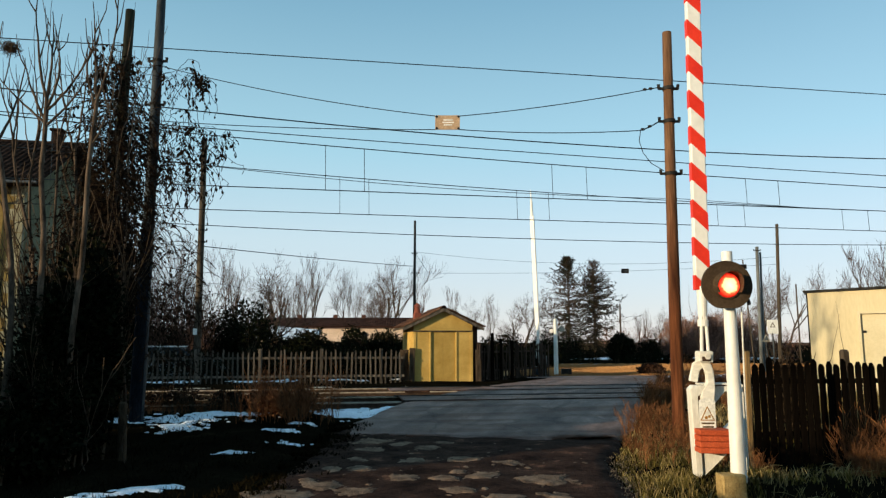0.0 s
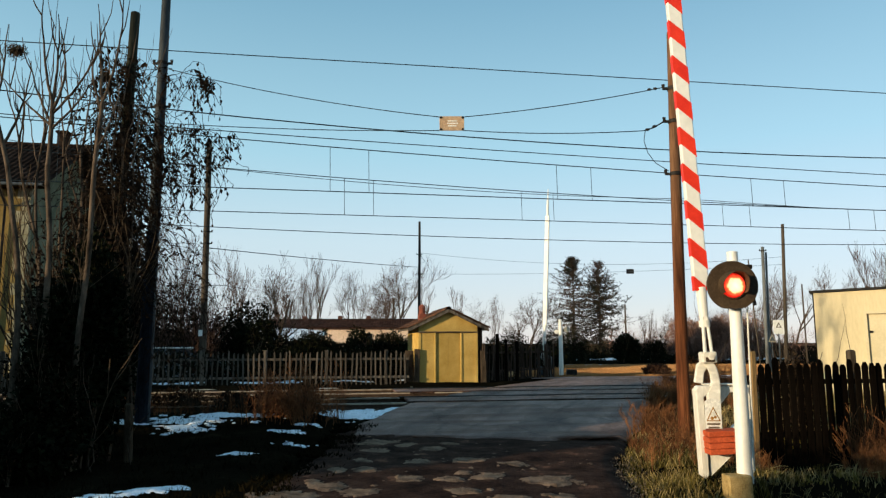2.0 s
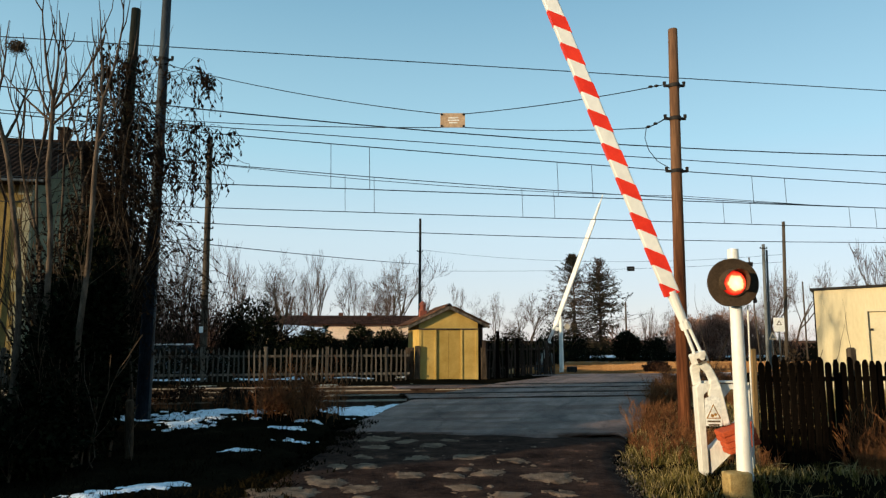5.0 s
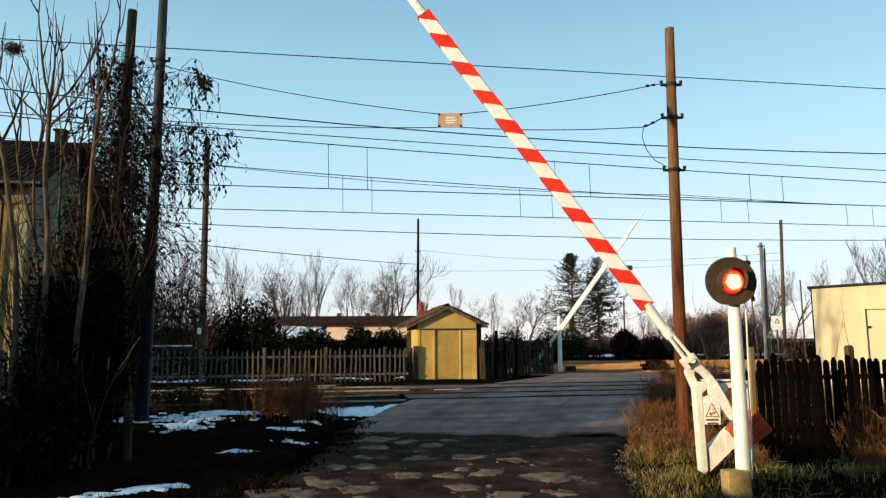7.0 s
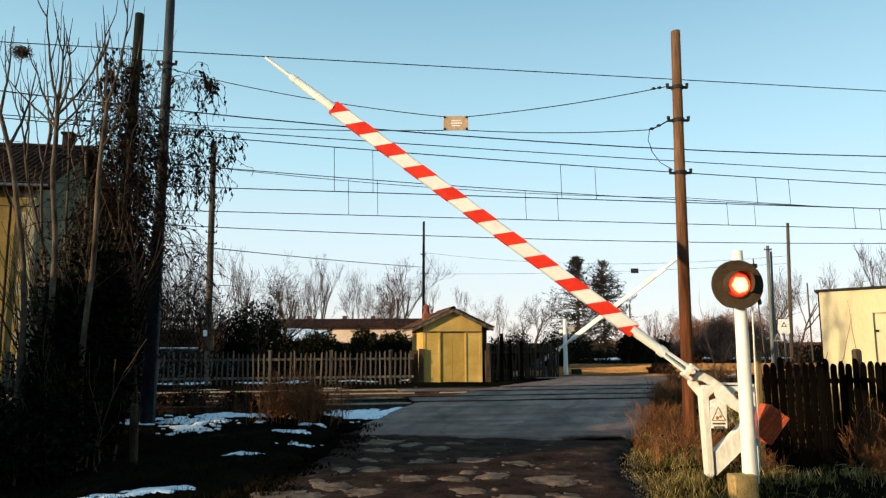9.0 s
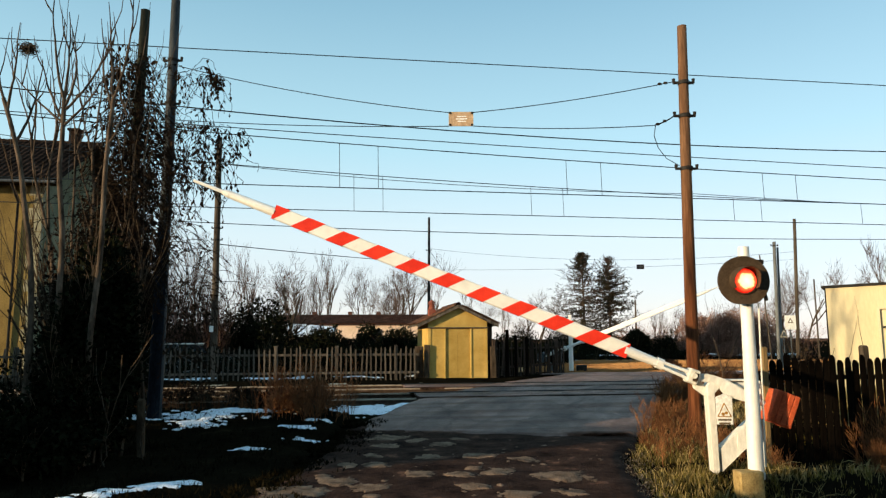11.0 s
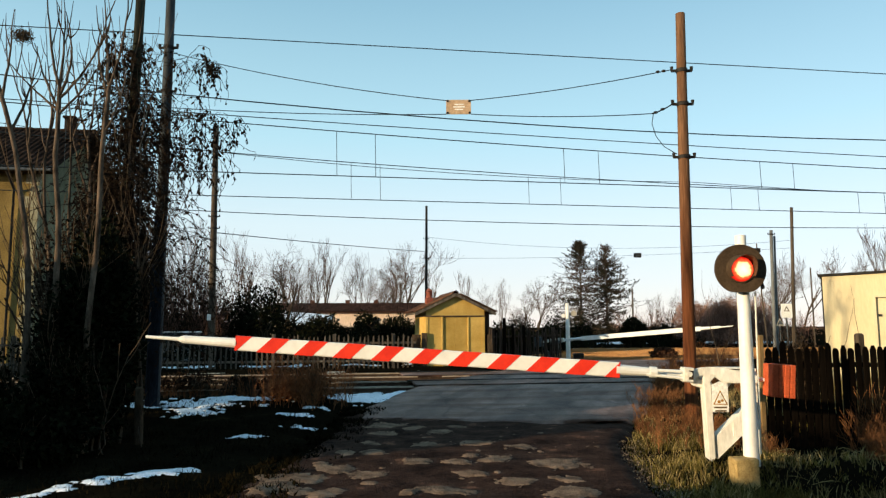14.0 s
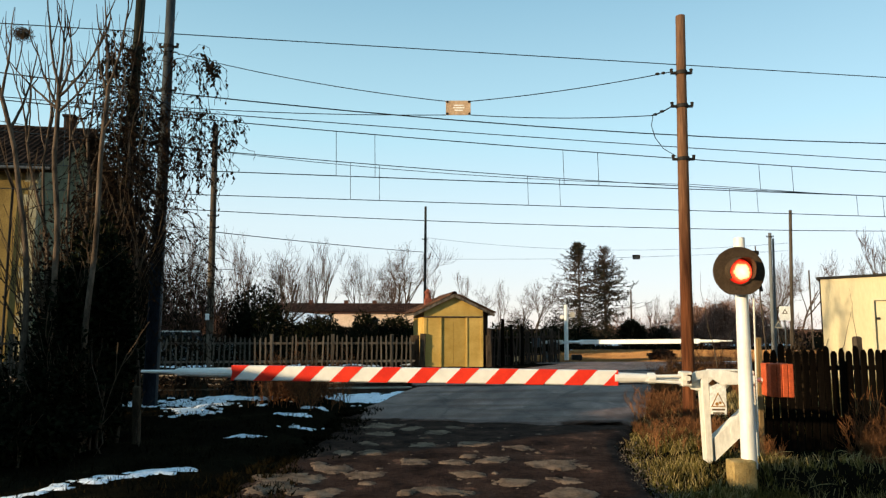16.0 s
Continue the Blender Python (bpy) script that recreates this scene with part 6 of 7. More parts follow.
def build_plants():
    # far woods, joined
    rng = random.Random(21)
    s = Soup()
    for k in range(2600):
        x = rng.uniform(-330, 420)
        y = rng.uniform(300, 380)
        h = 1.0 + 1.0 * noise.noise(Vector((x * 0.012, 0, 4))) + 1.2 * noise.noise(Vector((x * 0.06, 0, 2)))
        p = Vector((x, y, 0))
        for j in range(3):
            s.blade(p + Vector((rng.uniform(-2, 2), 0, 0)), p + Vector((rng.uniform(-2.5, 2.5), 0, h * rng.uniform(0.5, 1.1))), Vector((rng.uniform(0.4, 1.6), 0, 0)))
    tagged(raw("far_woods", s.v, s.f, TWIG), "hazy brown woods along the horizon", "woods", kind="stuff")
    # bare trees: five kinds, repeated
    kinds = [bare_tree(31, 8.0, 0.12, 0.62, 0.42, 4, 4, min_r=0.0065), bare_tree(32, 8.0, 0.10, 0.5, 0.6, 4, 4, min_r=0.0065), bare_tree(33, 8.0, 0.13, 0.8, 0.35, 4, 4, min_r=0.008),
             bare_tree(34, 8.0, 0.09, 0.55, 0.7, 4, 4, min_r=0.0065), bare_tree(35, 8.0, 0.14, 0.9, 0.25, 5, 4, min_r=0.008)]
    spots = [(-18.5, 43, 7.0), (-17.0, 46, 7.6), (-15.6, 42, 6.4), (-14.2, 47, 7.3), (-11.8, 48, 6.9), (-16.2, 38, 6.0), (-19.9, 40, 7.4), (-21.5, 45, 7.8), (-13.6, 39, 5.3),
             (-26, 112, 12.5), (-22.5, 116, 11.5), (-19.5, 110, 13.5), (-16.5, 118, 13.0), (-14, 112, 12.0), (-10, 115, 13), (-29, 118, 12), (-33, 112, 12.5), (-12, 121, 12.0), (-24, 121, 12.5),
             (-7.7, 104, 12.2), (-7.5, 108, 13.5), (-2.5, 88, 8.2), (3.2, 78, 6.0), (6.0, 82, 6.4), (8.2, 76, 5.6), (9.8, 80, 6.5), (1.8, 95, 8), (11, 92, 7), (26, 88, 5.0), (30, 94, 5.6), (33.5, 78, 5.6), (37, 90, 8), (28, 62, 6.3), (31, 66, 7), (40, 84, 9), (46, 92, 10), (24.5, 86, 4.4), (24, 78, 4.0),
             (24.0, 37.5, 6.3), (26.5, 40, 6.6), (22.4, 41, 5.0), (18.6, 30.5, 5.2), (20.6, 31.5, 5.0), (21.8, 29.5, 4.6)]
    for i, (x, y, h) in enumerate(spots):
        k = kinds[i % 5]
        if i < 5:
            ob = k
        else:
            ob = copy_thing(k, pose(0, 0, 0))
        ob.matrix_basis = pose(x, y, 0, 0, 0, (i * 67) % 360)
        h *= 1.18
        ob.scale = (h / 8 * 0.95, h / 8 * 0.95, h / 8)
    conifer(3, 13.9, 75, 10.6, 4.9, ((0, 1.2), (0.20, 1.1), (0.30, 0.35), (0.50, 0.5), (0.60, 1.5), (1, 1.2)), "tall dark conifer with thin drooping branches")
    conifer(9, 16.8, 75.5, 10.3, 4.7, ((0, 0.15), (0.18, 0.3), (0.30, 1.5), (0.68, 1.8), (0.8, 1.2), (1, 1.0)), "ragged half-bare conifer with drooping branches")
    # dark hedges past the field
    rng = random.Random(6)
    for i in (0, 1, 2, 3, 5, 6, 7, 8):
        x = 7.0 + i * 1.35
        bush("hedge_bush", x, 52 + rng.uniform(-.5, .5), 1.1, 0.8, (0.85 if i < 6 else 0.7) * rng.uniform(0.75, 1.25), 900, 60 + i, LEAF_DARK, "dark clipped hedge beyond the field", 0.12, group="hedge beyond the field", stems=4)
    bush("round_bush", 13.15, 50.6, 0.95, 0.9, 2.2, 3500, 90, LEAF_DARK, "rounded dark evergreen bush", 0.18, stems=4)
    for i, (x, y, sx, h) in enumerate(((4.2, 58, 1.2, 2.0), (6.0, 60, 1.4, 2.6), (8.1, 57, 1.1, 1.8), (9.6, 62, 1.6, 2.9), (10.9, 58, 1.0, 2.1), (17.6, 59, 1.0, 1.7), (-1.5, 60, 1.4, 2.4))):
        bush("garden_bush", x, y, sx, 1.0, h, 1500, 210 + i, LEAF_DARK, "dark ragged bush beyond the field", 0.16, group="bushes beyond the field", stems=10, twig=TWIG_FAR)
    bush("low_bush", 19.3, 63, 1.3, 1.0, 2.2, 900, 91, LEAF_DARK, "low dark bush in the snowy garden", 0.18, stems=4)
    for i in range(1, 14):
        x = 14.2 + i * 1.75 + rng.uniform(-.5, .5)
        bush("russet_thicket", x, 60 + rng.uniform(-3, 3), 1.9, 1.5, rng.uniform(3.5, 4.3) if 4 <= i < 8 else rng.uniform(2.0, 3.0), 13000 if 4 <= i < 8 else 500, 100 + i, BEECH, "russet leafless thicket beyond the field", 0.11, category="thicket", group="russet thickets", stems=26, twig=TWIG_FAR)
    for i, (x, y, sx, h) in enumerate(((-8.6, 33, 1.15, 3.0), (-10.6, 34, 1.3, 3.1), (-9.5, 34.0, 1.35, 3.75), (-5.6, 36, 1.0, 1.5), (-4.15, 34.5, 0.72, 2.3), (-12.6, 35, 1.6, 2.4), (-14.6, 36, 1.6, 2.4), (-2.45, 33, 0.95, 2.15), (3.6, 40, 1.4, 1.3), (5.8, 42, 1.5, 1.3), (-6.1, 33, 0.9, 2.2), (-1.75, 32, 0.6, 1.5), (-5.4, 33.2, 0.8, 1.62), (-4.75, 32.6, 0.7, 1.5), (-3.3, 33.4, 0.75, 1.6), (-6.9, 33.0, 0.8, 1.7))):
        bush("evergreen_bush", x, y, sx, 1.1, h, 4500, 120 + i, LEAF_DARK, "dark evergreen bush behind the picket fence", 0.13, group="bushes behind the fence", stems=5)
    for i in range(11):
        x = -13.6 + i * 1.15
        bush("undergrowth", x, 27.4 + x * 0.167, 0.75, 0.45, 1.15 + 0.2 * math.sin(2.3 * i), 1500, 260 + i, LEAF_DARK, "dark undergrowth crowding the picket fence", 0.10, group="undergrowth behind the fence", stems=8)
    for x, y, h in ((-7.0, 33.2, 1.9), (-6.0, 33.6, 1.7), (-5.0, 33.0, 1.6), (-2.9, 33.4, 1.9), (-1.9, 32.8, 1.8), (-12.0, 33.5, 2.6), (-13.6, 32.0, 4.6), (-12.6, 31.6, 4.2), (-11.5, 32.2, 4.4), (-14.8, 32.5, 4.8), (-10.7, 31.5, 3.2)):
        bush("russet_thicket", x, y, 0.8, 0.5, h, 1300, int(-x * 10), LEAF_DEAD, "russet leafless thicket behind the picket fence", 0.1, category="thicket", group="russet thickets", stems=26, twig=TWIG_FAR)
    for i, (x, y, sx, h) in enumerate(((-2.75, 13.7, 0.5, 0.6), (-3.3, 13.9, 0.4, 0.45))):
        bush("dry_clump", x, y, sx, 0.35, h, 1300, 160 + i, TWIG_RED, "dense russet clump of dry weeds beside the crossing", 0.05, category="weeds", group="dry clumps by the track", stems=26, twig=BARK)
    for i, (x, y, sx, h) in enumerate(((-5.6, 15.2, 0.6, 0.42), (-4.5, 15.1, 0.55, 0.36), (-3.6, 14.7, 0.45, 0.4), (-6.6, 15.0, 0.6, 0.4))):
        bush("dead_clump", x, y, sx, 0.3, h, 1100, 170 + i, LEAF_DEAD, "low dark clump of dead undergrowth along the track", 0.06, category="weeds", group="dry clumps by the track", stems=22, twig=BARK)
    # thicket by the house
    ivy = "dense ivy thicket by the road, darkened for shade"
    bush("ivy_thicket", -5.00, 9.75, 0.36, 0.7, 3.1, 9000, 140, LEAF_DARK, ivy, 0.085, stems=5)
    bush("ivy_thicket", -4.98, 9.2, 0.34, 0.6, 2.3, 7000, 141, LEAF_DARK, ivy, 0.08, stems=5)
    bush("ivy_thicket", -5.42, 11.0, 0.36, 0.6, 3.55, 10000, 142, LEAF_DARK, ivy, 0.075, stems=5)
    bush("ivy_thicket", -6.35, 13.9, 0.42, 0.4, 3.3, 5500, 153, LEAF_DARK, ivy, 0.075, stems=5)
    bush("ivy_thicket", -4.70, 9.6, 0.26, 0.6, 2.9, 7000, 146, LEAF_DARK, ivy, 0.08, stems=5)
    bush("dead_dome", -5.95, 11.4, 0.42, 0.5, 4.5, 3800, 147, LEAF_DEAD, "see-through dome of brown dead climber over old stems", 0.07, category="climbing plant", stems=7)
    bush("bramble_thicket", -5.45, 9.2, 0.42, 0.6, 1.75, 1300, 148, LEAF_DARK, "tangled bramble on the verge, darkened for shade", 0.06, stems=9)
    bush("bramble_thicket", -6.0, 9.4, 0.70, 0.8, 0.95, 5000, 143, LEAF_DARK, "tangled bramble on the verge, darkened for shade", 0.07, stems=9)
    bush("bramble_thicket", -4.75, 8.9, 0.38, 0.7, 1.5, 4000, 144, LEAF_DARK, "tangled bramble on the verge, darkened for shade", 0.07, stems=9)
    bush("bramble_thicket", -5.1, 8.3, 0.9, 0.6, 0.8, 4500, 145, LEAF_DARK, "tangled bramble on the verge, darkened for shade", 0.07, stems=9)
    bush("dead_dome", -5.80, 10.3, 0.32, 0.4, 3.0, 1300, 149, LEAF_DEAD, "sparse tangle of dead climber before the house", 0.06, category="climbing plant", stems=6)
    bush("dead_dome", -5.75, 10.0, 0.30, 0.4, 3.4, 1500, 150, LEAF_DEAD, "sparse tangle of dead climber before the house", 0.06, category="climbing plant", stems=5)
    # pale stems that rise out of the thicket
    candelabra(-5.80, 10.4, ((-5.95, 3.04), (-6.07, 4.13), (-6.04, 4.75), (-6.08, 5.35)), 0.048,
               ((5.3, -0.16, -6.20, 7.05), (5.35, 0.10, -6.05, 6.75), (5.2, 0.30, -6.02, 6.55), (5.15, 0.55, -5.31, 6.35), (4.9, 0.40, -5.40, 5.75), (5.0, -0.30, -6.59, 6.10), (4.95, -0.45, -7.01, 5.82)), 1, 0.86)
    candelabra(-5.42, 10.4, ((-5.37, 3.04), (-5.34, 4.31), (-5.32, 5.33)), 0.046, ((5.3, -0.14, -5.62, 7.1), (5.3, 0.34, -4.96, 7.1), (5.2, -0.30, -5.63, 6.48), (4.6, 0.30, -4.98, 5.6)), 2, 0.86)
    candelabra(-5.85, 10.35, ((-6.10, 3.04), (-6.46, 4.27), (-6.53, 4.72)), 0.028, ((4.7, -0.08, -6.95, 6.14), (4.7, 0.06, -6.60, 5.9), (4.4, 0.12, -6.35, 5.6)), 3)
    candelabra(-6.20, 10.3, ((-6.38, 3.04), (-6.63, 4.27), (-6.95, 5.31)), 0.046, ((5.2, -0.1, -7.10, 6.2), (5.1, 0.10, -6.72, 6.5), (4.6, 0.2, -6.6, 6.1)), 4, 0.86)
    candelabra(-5.72, 10.5, ((-5.84, 3.04), (-5.91, 4.71)), 0.024, ((4.7, 0.10, -5.74, 6.30), (4.7, 0.0, -5.89, 6.32), (4.4, 0.2, -5.55, 5.7)), 5)
    candelabra(-5.35, 10.7, ((-5.45, 3.2), (-5.51, 4.53)), 0.028, ((4.5, -0.06, -5.61, 6.48), (4.4, -0.2, -5.8, 5.9)), 6)
    candelabra(-4.85, 11.0, ((-5.00, 3.0), (-5.02, 4.8)), 0.022, ((4.7, 0.22, -4.45, 6.75), (4.6, 0.10, -4.85, 6.4), (3.8, -0.3, -5.4, 5.2)), 7)
    candelabra(-5.62, 10.6, ((-5.66, 2.8), (-5.60, 3.9), (-5.68, 4.6)), 0.036, ((4.5, -0.16, -5.95, 6.0), (4.5, 0.18, -5.40, 6.3), (4.0, 0.25, -5.25, 5.3), (3.6, -0.25, -6.0, 4.9)), 8)
    candelabra(-5.15, 10.9, ((-5.22, 2.9), (-5.12, 4.0), (-5.20, 4.9)), 0.030, ((4.8, -0.12, -5.42, 6.7), (4.8, 0.16, -4.90, 6.2), (4.2, 0.22, -4.85, 5.4)), 9)
    candelabra(-6.05, 10.5, ((-6.20, 3.0), (-6.30, 4.2), (-6.22, 5.0)), 0.026, ((4.9, -0.14, -6.45, 6.6), (4.9, 0.16, -5.98, 6.9), (4.5, 0.2, -5.85, 5.9), (4.3, -0.2, -6.70, 5.5)), 10)
    candelabra(-5.28, 11.1, ((-5.36, 3.4), (-5.44, 4.6), (-5.38, 5.2)), 0.026, ((5.1, -0.12, -5.72, 7.1), (5.1, 0.12, -5.22, 7.4), (4.6, -0.25, -5.95, 6.2), (4.4, 0.2, -5.0, 5.9)), 11)
    # thin dry stems in front of the thicket
    for i, (x, y, h, lx) in enumerate(((-4.42, 8.7, 1.5, 0.12), (-4.52, 8.6, 1.1, -0.25), (-4.30, 8.9, 0.9, 0.05), (-5.0, 8.4, 1.2, -0.2), (-5.6, 8.6, 1.3, 0.1), (-4.05, 9.4, 0.8, 0.15))):
        tall_shrub(x, y, h, (lx, 0), 300 + i, 0.010, 1, "thin pale dry stem on the dark verge")
    for x, y, h, sd in ((7.22, 13.0, 2.1, 32), (7.36, 13.1, 2.35, 33), (8.35, 13.2, 1.6, 36), (4.55, 12.4, 2.6, 34)):
        tall_shrub(x, y, h, (0.08, 0), sd, 0.011, 0 if x > 7 else 1, "thin bare sapling behind the fence")
    bush("dark_bush", 6.22, 12.5, 0.34, 0.3, 1.5, 2600, 151, LEAF_DEAD, "dark leafy bush crowding the picket fence", 0.07, z0=-0.1, stems=12)
    # old nest in the thin shrub
    rng = random.Random(77)
    s = Soup()
    for k in range(260):
        p = Vector((rng.gauss(0, .06), rng.gauss(0, .06), rng.gauss(0, .04)))
        d = rvec(rng)
        s.tube([p - d * .06, p + d * .06], [0.004, 0.003], 3)
    nest = raw("bird_nest", s.v, s.f, BARK)
    nest.location = (-6.58, 10.2, 6.08)
    tagged(nest, "ragged dark twig nest high in a bare shrub", "nest")
    vine(-5.60, 11.4, 2.4, 6.5, 0.34, 0.35, 700, 41, "dead climber wrapped round the timber pole")
    curtain(-5.35, 12.6, (0.0, 0.95), 120, 42, "dead climber hanging in a curtain between the mast and the wires", (0.4, 1.5), 0.08, 7, lambda q: 6.0 - 0.3 * q, 1.35)
    curtain(-4.60, 12.6, (-0.10, 0.22), 24, 43, "bunch of dead climber hanging from a wire", (0.3, 0.75), 0.08, 9, lambda q: 6.74 - 0.3 * q)
    curtain(-5.05, 12.6, (-0.40, 0.45), 30, 47, "thin strands of dead climber trailing from the mast along a wire", (0.5, 1.1), 0.075, 4, lambda q: 6.72 - 0.1 * q, 0.25)
    curtain(-4.15, 12.6, (-0.45, 0.35), 26, 46, "bunch of dead climber caught on the lower wire", (0.3, 0.75), 0.075, 6, lambda q: 5.62 - 0.12 * q)
    curtain(-5.58, 11.4, (-0.25, 0.38), 46, 49, "leafy clump of dead climber on top of the timber pole", (0.25, 0.7), 0.09, 9, lambda q: 6.45, 0.5)
    vine(-5.35, 12.4, 3.0, 6.2, 0.18, 0.25, 60, 48, "dead climber clinging to the steel mast", leaves=6)
    vine(-5.60, 10.9, 2.6, 5.4, 0.50, 0.5, 330, 45, "brown tangle of dead climber over the shrubs", leaves=4)
    vine(-5.2, 12.8, 1.2, 3.9, 0.9, 0.3, 110, 44, "thin tangle of dead climber near the ground", leaves=4)
    # verges
    grass_patch("grass_verge", (2.0, 6.6, 5.8, 12.0), 30000, 1, 0.10, GRASS, "rough green and yellow winter grass on the verge", lambda x, y: x < 3.6 or noise.noise(Vector((x * 1.9, y * 1.9, 8))) > 0.05)
    grass_patch("straw_verge", (2.1, 5.0, 6.2, 15.0), 8500, 2, 0.14, STRAW, "dry straw-coloured grass on the verge", wide=0.004)
    grass_patch("straw_behind_fence", (5.2, 13.0, 12.4, 18.6), 16000, 22, 0.22, STRAW, "dry straw grass behind the picket fence", wide=0.008)
    grass_patch("grass_left_verge", (-6.5, -2.2, 6.2, 13.5), 7000, 3, 0.08, GRASS_SHADED, "sparse winter grass by the road, darkened for shade")
    rng = random.Random(19)
    s = Soup()
    for k in range(5500):
        y = rng.uniform(6.0, 13.0)
        x = road_edges(y)[0] + 0.75 * rng.random() ** 1.8 + 0.25 * noise.noise(Vector((y * 1.4, 3, 0))) - 0.15
        if noise.noise(Vector((x * 3, y * 3, 6))) < 0.02:
            continue
        p = Vector((x, y, lie(x, y) + 0.01))
        s.blade(p, p + Vector((rng.gauss(0, .05), rng.gauss(0, .05), rng.uniform(0.02, 0.09))), Vector((rng.uniform(.006, .02), rng.uniform(-.01, .01), 0)))
    tagged(raw("edge_turf", s.v, s.f, GRASS_SHADED), "turf and mud creeping over the road's edge, darkened for shade", "grass", kind="stuff")
    weeds("dry_weeds", (-3.4, -2.1, 12.9, 14.0), 32, 4, 1.15, TWIG_RED, "russet dry weed stems beside the crossing", 2)
    weeds("dry_weed_stalks", (-3.7, -1.95, 12.8, 14.4), 90, 14, 0.85, TWIG_RED, "upright dry stalks beside the crossing", 1)
    weeds("dry_weeds_low", (-7.5, -2.4, 14.0, 15.4), 260, 5, 0.40, TWIG_RED, "low russet dry weeds along the track", 1)
    weeds("track_stubs", (-7.5, -3.4, 14.2, 15.6), 130, 15, 0.5, BARK, "dark dead stubs along the track", 1)
    weeds("edge_bramble", (4.2, 6.2, 14.6, 17.2), 260, 16, 0.55, BRAMBLE, "dry bramble hanging over the road edge", 2)
    weeds("bramble", (5.75, 7.8, 8.7, 10.4), 380, 6, 0.72, BRAMBLE, "rusty dry bramble against the fence", 2)
    weeds("foot_bramble", (5.0, 7.2, 8.0, 9.3), 170, 26, 0.34, BRAMBLE, "low rusty bramble in the grass before the fence", 2)
    grass_patch("plinth_grass", (2.85, 3.65, 7.25, 7.75), 900, 27, 0.17, GRASS, "rough grass standing against the plinth")
    weeds("verge_bramble", (2.7, 4.6, 9.2, 14.5), 280, 7, 0.4, BRAMBLE, "dry bramble round the pole's foot", 2)
    weeds("crossing_weeds", (6.1, 8.6, 17.5, 24.0), 200, 8, 0.7, TWIG_RED, "dry weeds by the crossing", 2)


# ---- build all ----
build_ground()
build_roads()
build_snow()
build_railway()
near_barrier, near_boom, near_weights = build_barrier(pose(3.30, 8.5, 0.05, 0, 0, -1.6), -1, "white lifting barrier with a red and white boom and red counterweights")
far_barrier, far_boom, far_weights = build_barrier(pose(4.21, 29.3, 0.0, 0, 0, -28), 1, "far lifting barrier with a white boom seen from behind", False)
build_signal(pose(3.325, 7.95, 0.095) @ Matrix.Scale(0.975, 4))
build_plinth(3.20, 7.86)
build_far_signal(5.0, 30.0)
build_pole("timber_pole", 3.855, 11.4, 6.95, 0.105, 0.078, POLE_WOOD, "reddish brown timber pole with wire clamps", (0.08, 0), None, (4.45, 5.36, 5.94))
build_pole("steel_mast", -5.52, 13.0, 9.6, 0.125, 0.075, MAST_DARK, "tall slim grey steel mast with wire brackets", (0.05, 0), (3.6, MAST_FOOT_SHADE), (6.05, 6.93))
build_pole("ivy_pole", -5.55, 11.5, 7.35, 0.11, 0.075, IVY_POLE, "old timber pole wrapped in dead climber", (0.18, 0))
build_pole("line_pole", -8.9, 26.0, 9.2, 0.14, 0.10, POLE_GREY, "weathered line pole by the far fence", (-0.1, 0), None, (5.2, 5.65))
build_pole("thin_pole", -1.47, 42.0, 8.98, 0.10, 0.07, BLACK, "thin black pole behind the hut", (0, 0), None, (5.75, 6.95))
build_pole("line_pole", 15.62, 34.0, 6.25, 0.085, 0.075, POLE_PALE, "pale grey pole beside the far lane", (0.12, 0), None, (6.05,))
build_pole("line_pole", 15.86, 34.2, 6.0, 0.06, 0.05, POLE_PALE, "slim pale pole paired with another", (0.12, 0))
build_pole("line_pole", 15.3, 34.0, 5.6, 0.035, 0.03, POLE_GREY, "thin leaning stay pole", (-0.3, 0))
build_pole("line_pole", 17.5, 36.0, 7.75, 0.10, 0.075, POLE_GREY, "slim brown pole beside the far lane", (0.28, 0))
build_pole("line_pole", 25.8, 50.0, 5.75, 0.06, 0.05, POLE_GREY, "distant grey pole in the bare trees", (0, 0))
build_pole("line_pole", 18.2, 70.0, 5.4, 0.10, 0.08, POLE_GREY, "distant thin pole past the conifers", (0, 0))
build_wires()
build_plates()
build_hut()
fd = lambda x, d: (x, d + x * math.tan(radians(RAIL_TURN)), 0)
build_fence("picket_fence", fd(-18.0, 24.6), fd(-1.2, 24.6), 1.22, 0.169, 0.052, FENCE_OLD, "weathered brown picket fence along the railway", 11, posts=2.03, z=0.11)
build_fence("garden_fence", (1.45, 25.2, 0), (4.5, 29.0, 0), 1.35, 0.135, 0.085, FENCE_MID, "uneven dark picket fence beside the hut", 12, wild=3.2)
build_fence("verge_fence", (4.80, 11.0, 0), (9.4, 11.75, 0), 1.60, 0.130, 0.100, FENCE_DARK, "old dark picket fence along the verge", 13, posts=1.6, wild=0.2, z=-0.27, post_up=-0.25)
build_house()
build_shed()
build_farm()
build_car()
bm = B()
box(bm, (0, 0, 0.62), (0.085, 0.07, 1.7), bevel=0.015)
stake = part("timber_stake", bm, STAKE)
stake.matrix_basis = pose(4.36, 10.0, 0, 0, 1, 8)
tagged(stake, "tan timber stake beside the barrier", "stake")
bm = B()
box(bm, (0, 0, 0.6), (0.13, 0.12, 1.74), bevel=0.03)
stake = part("fence_stake", bm, POLE_GREY)
stake.matrix_basis = pose(6.72, 11.62, 0)
tagged(stake, "stout weathered post standing behind the picket fence", "post")
bm = B()
box(bm, (0, 0, 0.38), (0.105, 0.09, 0.90), bevel=0.02)
ob = part("marker_post", bm, BARK)
ob.matrix_basis = pose(-4.23, 9.6, lie(-4.23, 9.6) - 0.03, 0, -2, 10)
tagged(ob, "short brown timber stake on the dark verge", "post")
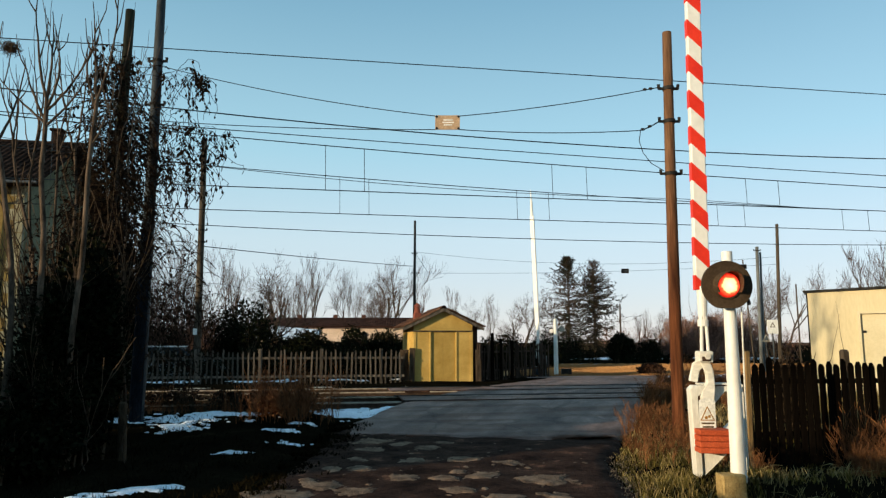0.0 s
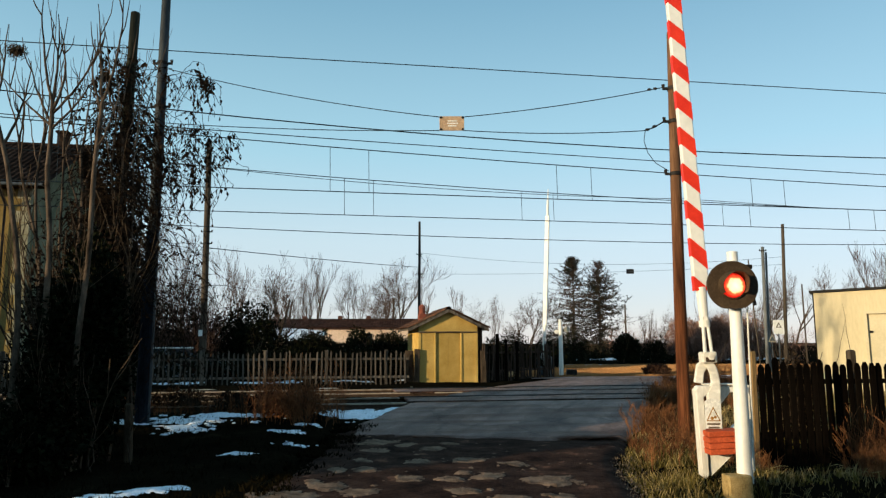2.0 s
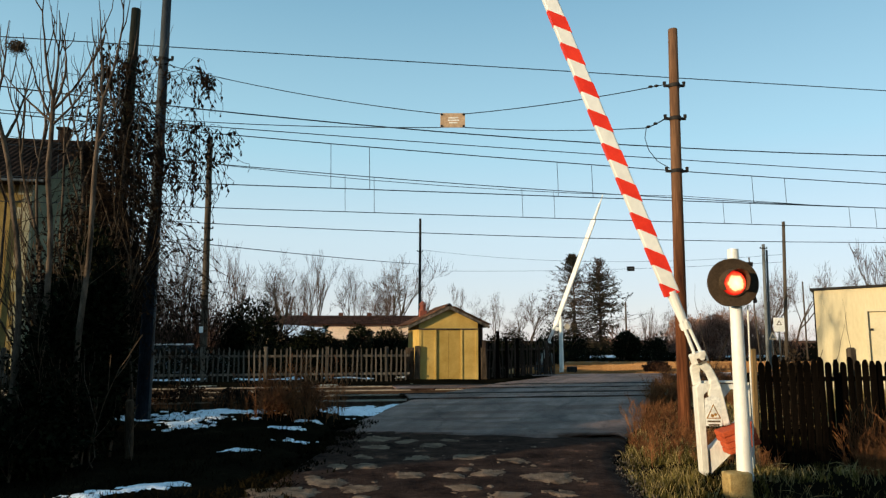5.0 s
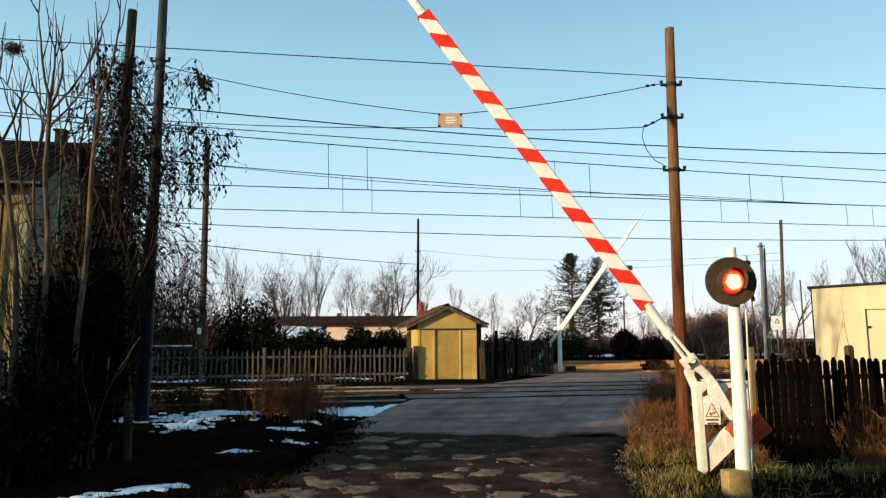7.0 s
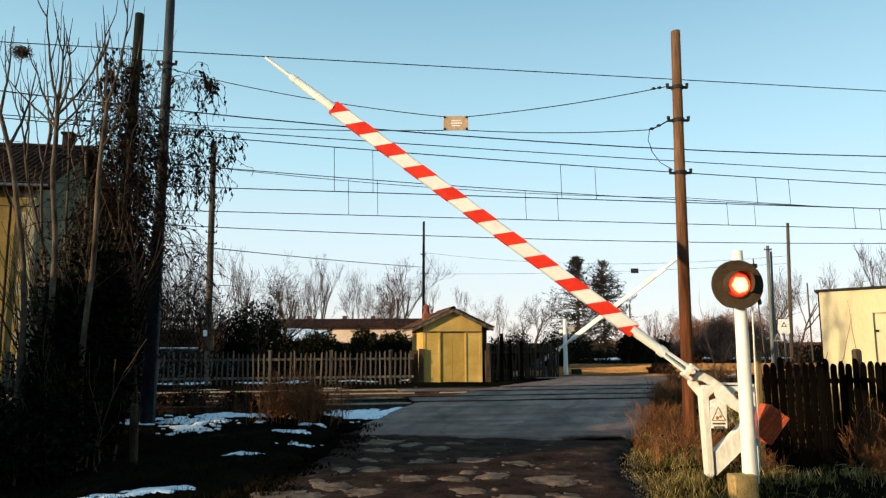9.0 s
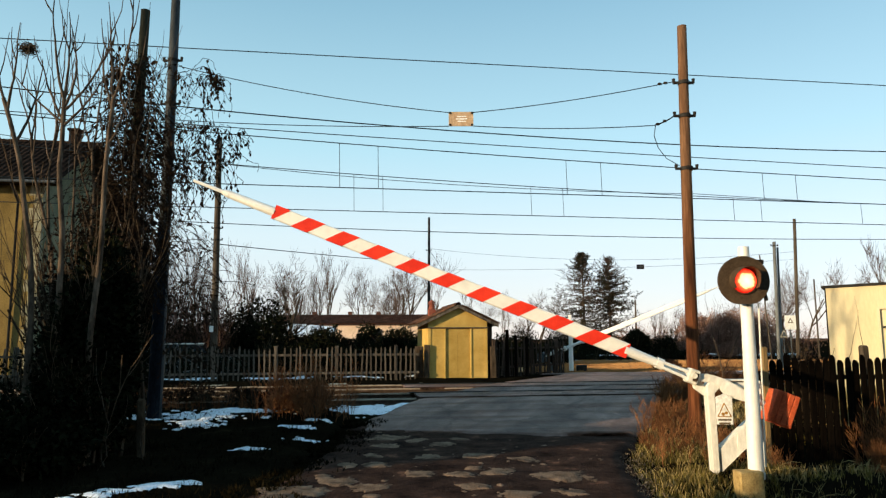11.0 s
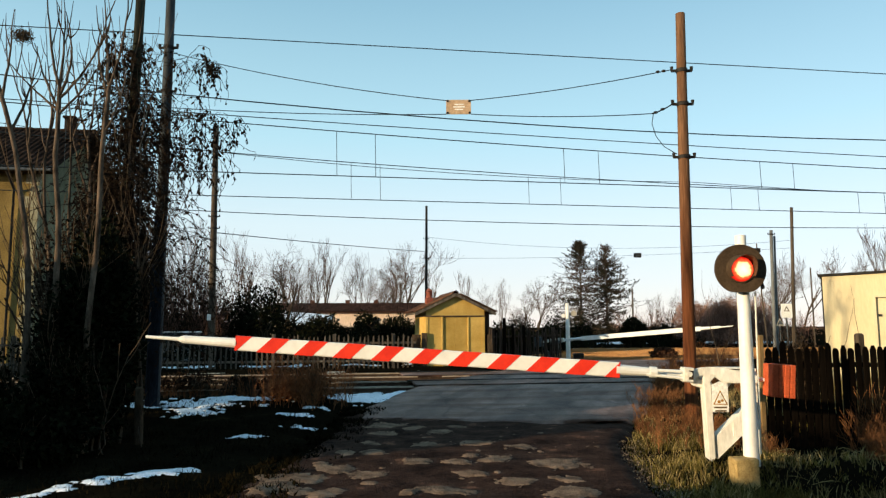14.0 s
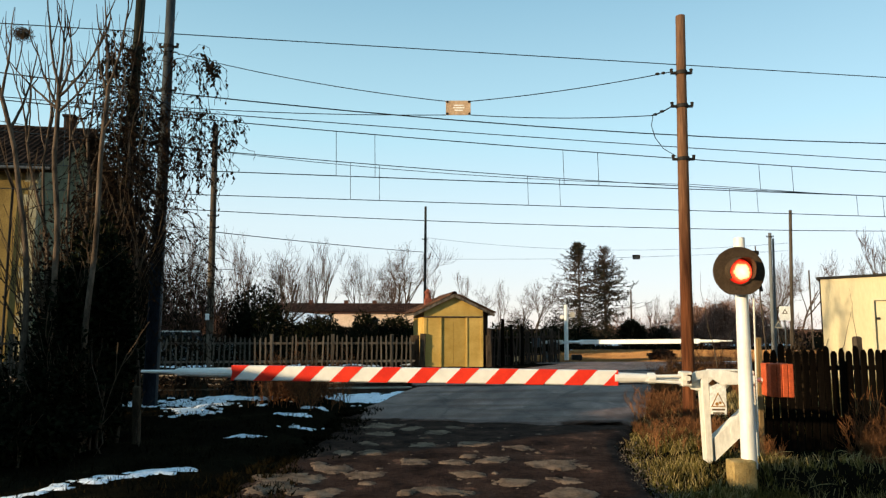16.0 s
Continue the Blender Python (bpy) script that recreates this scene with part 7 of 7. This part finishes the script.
build_pole("thin_post", -6.6, 14.2, 1.9, 0.022, 0.018, MAST, "thin pale metal rod standing by the track", (0.02, 0))
build_plants()

bm = B()
box(bm, (0, 0, 0), (0.14, 0.02, 0.22), bevel=0.004)
ob = part("pole_plate", bm, SIGN_WHITE)
ob.matrix_basis = pose(-8.98, 25.84, 1.98)
tagged(ob, "small white plate fixed to a line pole", "plate")

# brown boards flanking the hut, a dark heap by the lane, gravel on the road's edge
for x, y, w, hgt in ((-1.20, 24.95, 0.30, 1.16), (-0.95, 24.66, 0.20, 1.22), (1.42, 25.15, 0.20, 1.15), (1.62, 25.4, 0.1, 1.3), (1.95, 25.6, 0.12, 1.75), (2.3, 25.9, 0.09, 1.55), (2.75, 26.4, 0.1, 1.5)):
    bm = B()
    box(bm, (0, 0, hgt / 2), (w, 0.07, hgt), bevel=0.012)
    ob = part("fence_board", bm, BARK if hgt < 1.25 else FENCE_DARK)
    ob.matrix_basis = pose(x, y, lie(x, y) - 0.03, 0, (x * 7) % 3 - 1.5, 9)
    tagged(ob, "upright brown timber board beside the hut", "board", "boards beside the hut")
bush("earth_heap", 9.1, 30.2, 0.52, 0.4, 0.50, 3600, 201, HEAP, "low dark heap of soil and dead weeds", 0.09, category="heap", stems=3)
rng = random.Random(15)
s = Soup()
for k in range(1300):
    y = 6.0 + 4.0 * rng.random() ** 1.6
    x = road_edges(y)[1] + rng.gauss(-0.04, 0.13)
    p = Vector((x, y, lie(x, y) + rng.uniform(0.0, 0.02)))
    c, q = len(s.v), rng.uniform(0.006, 0.018)
    s.v += [p + rvec(rng) * q for _ in range(4)]
    s.f += [(c, c + 1, c + 2), (c, c + 1, c + 3), (c, c + 2, c + 3), (c + 1, c + 2, c + 3)]
tagged(raw("gravel", s.v, s.f, GRIT), "loose grit along the road's edge", "gravel", kind="stuff")
s = Soup()
for k in range(42000):
    y = 29.4 + 20 * rng.random() ** 1.5
    x = 2.8 + rng.random() * (12 + 1.0 * (y - 29)) + (y - 29) * 0.12
    p = Vector((x, y, lie(x, y) + 0.01))
    s.blade(p, p + Vector((rng.gauss(0, .03), rng.gauss(0, .03), rng.uniform(0.05, 0.11))), Vector((0.026, -0.016, 0)))
tagged(raw("stubble", s.v, s.f, FIELD), "short tan stubble standing in the field", "stubble", kind="stuff")

s = Soup()
for k in range(45):
    p = Vector((rng.uniform(3.6, 6.6), rng.uniform(7.6, 9.2), 0))
    p.z = gz(p.x, p.y) + rng.uniform(0.03, 0.12)
    a = rng.gauss(0, 0.5)
    d = Vector((math.cos(a), math.sin(a), rng.uniform(-.12, .2))) * rng.uniform(0.06, 0.16)
    s.tube([p - d, p + Vector((0, 0, 0.02)), p + d], [0.002, 0.003, 0.0015], 3)
tagged(raw("fallen_straw", s.v, s.f, STRAW), "pale dry stalks fallen in the grass before the fence", "straw", kind="stuff")

# plain unseen houses, added to cast shade and block sky light; unlit by lamps
def shade_house(x, y, sx, sy, h, turn, label, rise=1.3):
    t = thing("lane_house", pose(x, y, 0, 0, 0, turn), label, "house", "houses along the lane")
    for nm, c, q in (("front_wall", (0, -sy / 2 + .15, h / 2), (sx, .3, h)), ("rear_wall", (0, sy / 2 - .15, h / 2), (sx, .3, h)), ("side_wall", (-sx / 2 + .15, 0, h / 2), (.3, sy - .61, h)), ("side_wall", (sx / 2 - .15, 0, h / 2), (.3, sy - .61, h))):
        part(nm, box(B(), c, q), HOUSE_WALL, t)
    part("roof", prism(B(), [(-sx / 2 - .3, h + .004), (sx / 2 + .3, h + .004), (0, h + rise)], -sy / 2 - .3, sy / 2 + .3), TILE_DARK, t)
shade_house(-12.63, 5.08, 5.0, 2.6, 2.5, 33, "unseen plain outbuilding added to shade the road and thicket")
shade_house(-11.46, 3.29, 5.0, 1.6, 2.28, 33, "unseen low store added to shade the crossing asphalt", 0.25)
shade_house(-12.5, 9.27, 3.0, 2.4, 4.2, 33, "unseen tall barn added to shade the mast and left verge", 0.7)
shade_house(-22.0, 17.1, 5.0, 6.2, 4.8, 33, "unseen barn added to shade the railway fence", 0.8)
shade_house(-8.3, -3.06, 6.0, 5.0, 1.95, 33, "unseen garage added to shade the right verge", 1.1)
shade_house(4.0, -11.0, 20.0, 7.0, 6.0, 0, "unseen plain house added behind to block sky light")
shade_house(14.5, 2.0, 7.0, 9.0, 5.0, 0, "unseen plain house added at the right to block sky light")


# ---- what moves ----
NEAR_ANGLES = ((0, 90.9), (0.5, 90.9), (1, 90.4), (1.5, 89.2), (2, 87.4), (2.5, 85.2), (3, 82.6), (3.5, 79.8), (4, 76.6), (6.5, 58.5), (7, 54.4), (7.5, 50.2), (8, 46.0), (8.5, 41.8), (9, 37.6),
               (11.5, 18.4), (12, 15.2), (12.5, 12.25), (13, 9.3), (13.5, 6.5), (14, 4.05), (14.5, 2.0), (15, 1.1), (15.5, 0.7), (16, 0.5))
FAR_ANGLES = ((0, 91.9), (0.5, 91.8), (1, 91.0), (1.5, 89.3), (2, 87.2), (2.5, 84.4), (3, 81.4), (3.5, 78.1), (4, 74.9), (6.5, 56.0), (7, 52.1), (7.5, 47.7), (8, 43.5), (8.5, 39.4), (9, 35.4),
              (11.5, 17.6), (12, 14.6), (12.5, 12.2), (13, 9.4), (13.5, 6.9), (14, 4.8), (14.5, 2.8), (15, 1.9), (15.5, 1.35), (16, 1.1))


def motions():
    walk(near_boom, [(t, pose(-0.097, 0, 0.979, 0, a, 0)) for t, a in NEAR_ANGLES])
    walk(near_weights, [(t, pose(-0.044, -0.14, 1.003, 0, a, 0)) for t, a in NEAR_ANGLES])
    walk(far_weights, [(t, pose(0, 0, 1.0, 0, -a, 0)) for t, a in FAR_ANGLES])
    walk(far_boom, [(t, pose(0, 0, 1.0, 0, -a, 0)) for t, a in FAR_ANGLES])


motions()
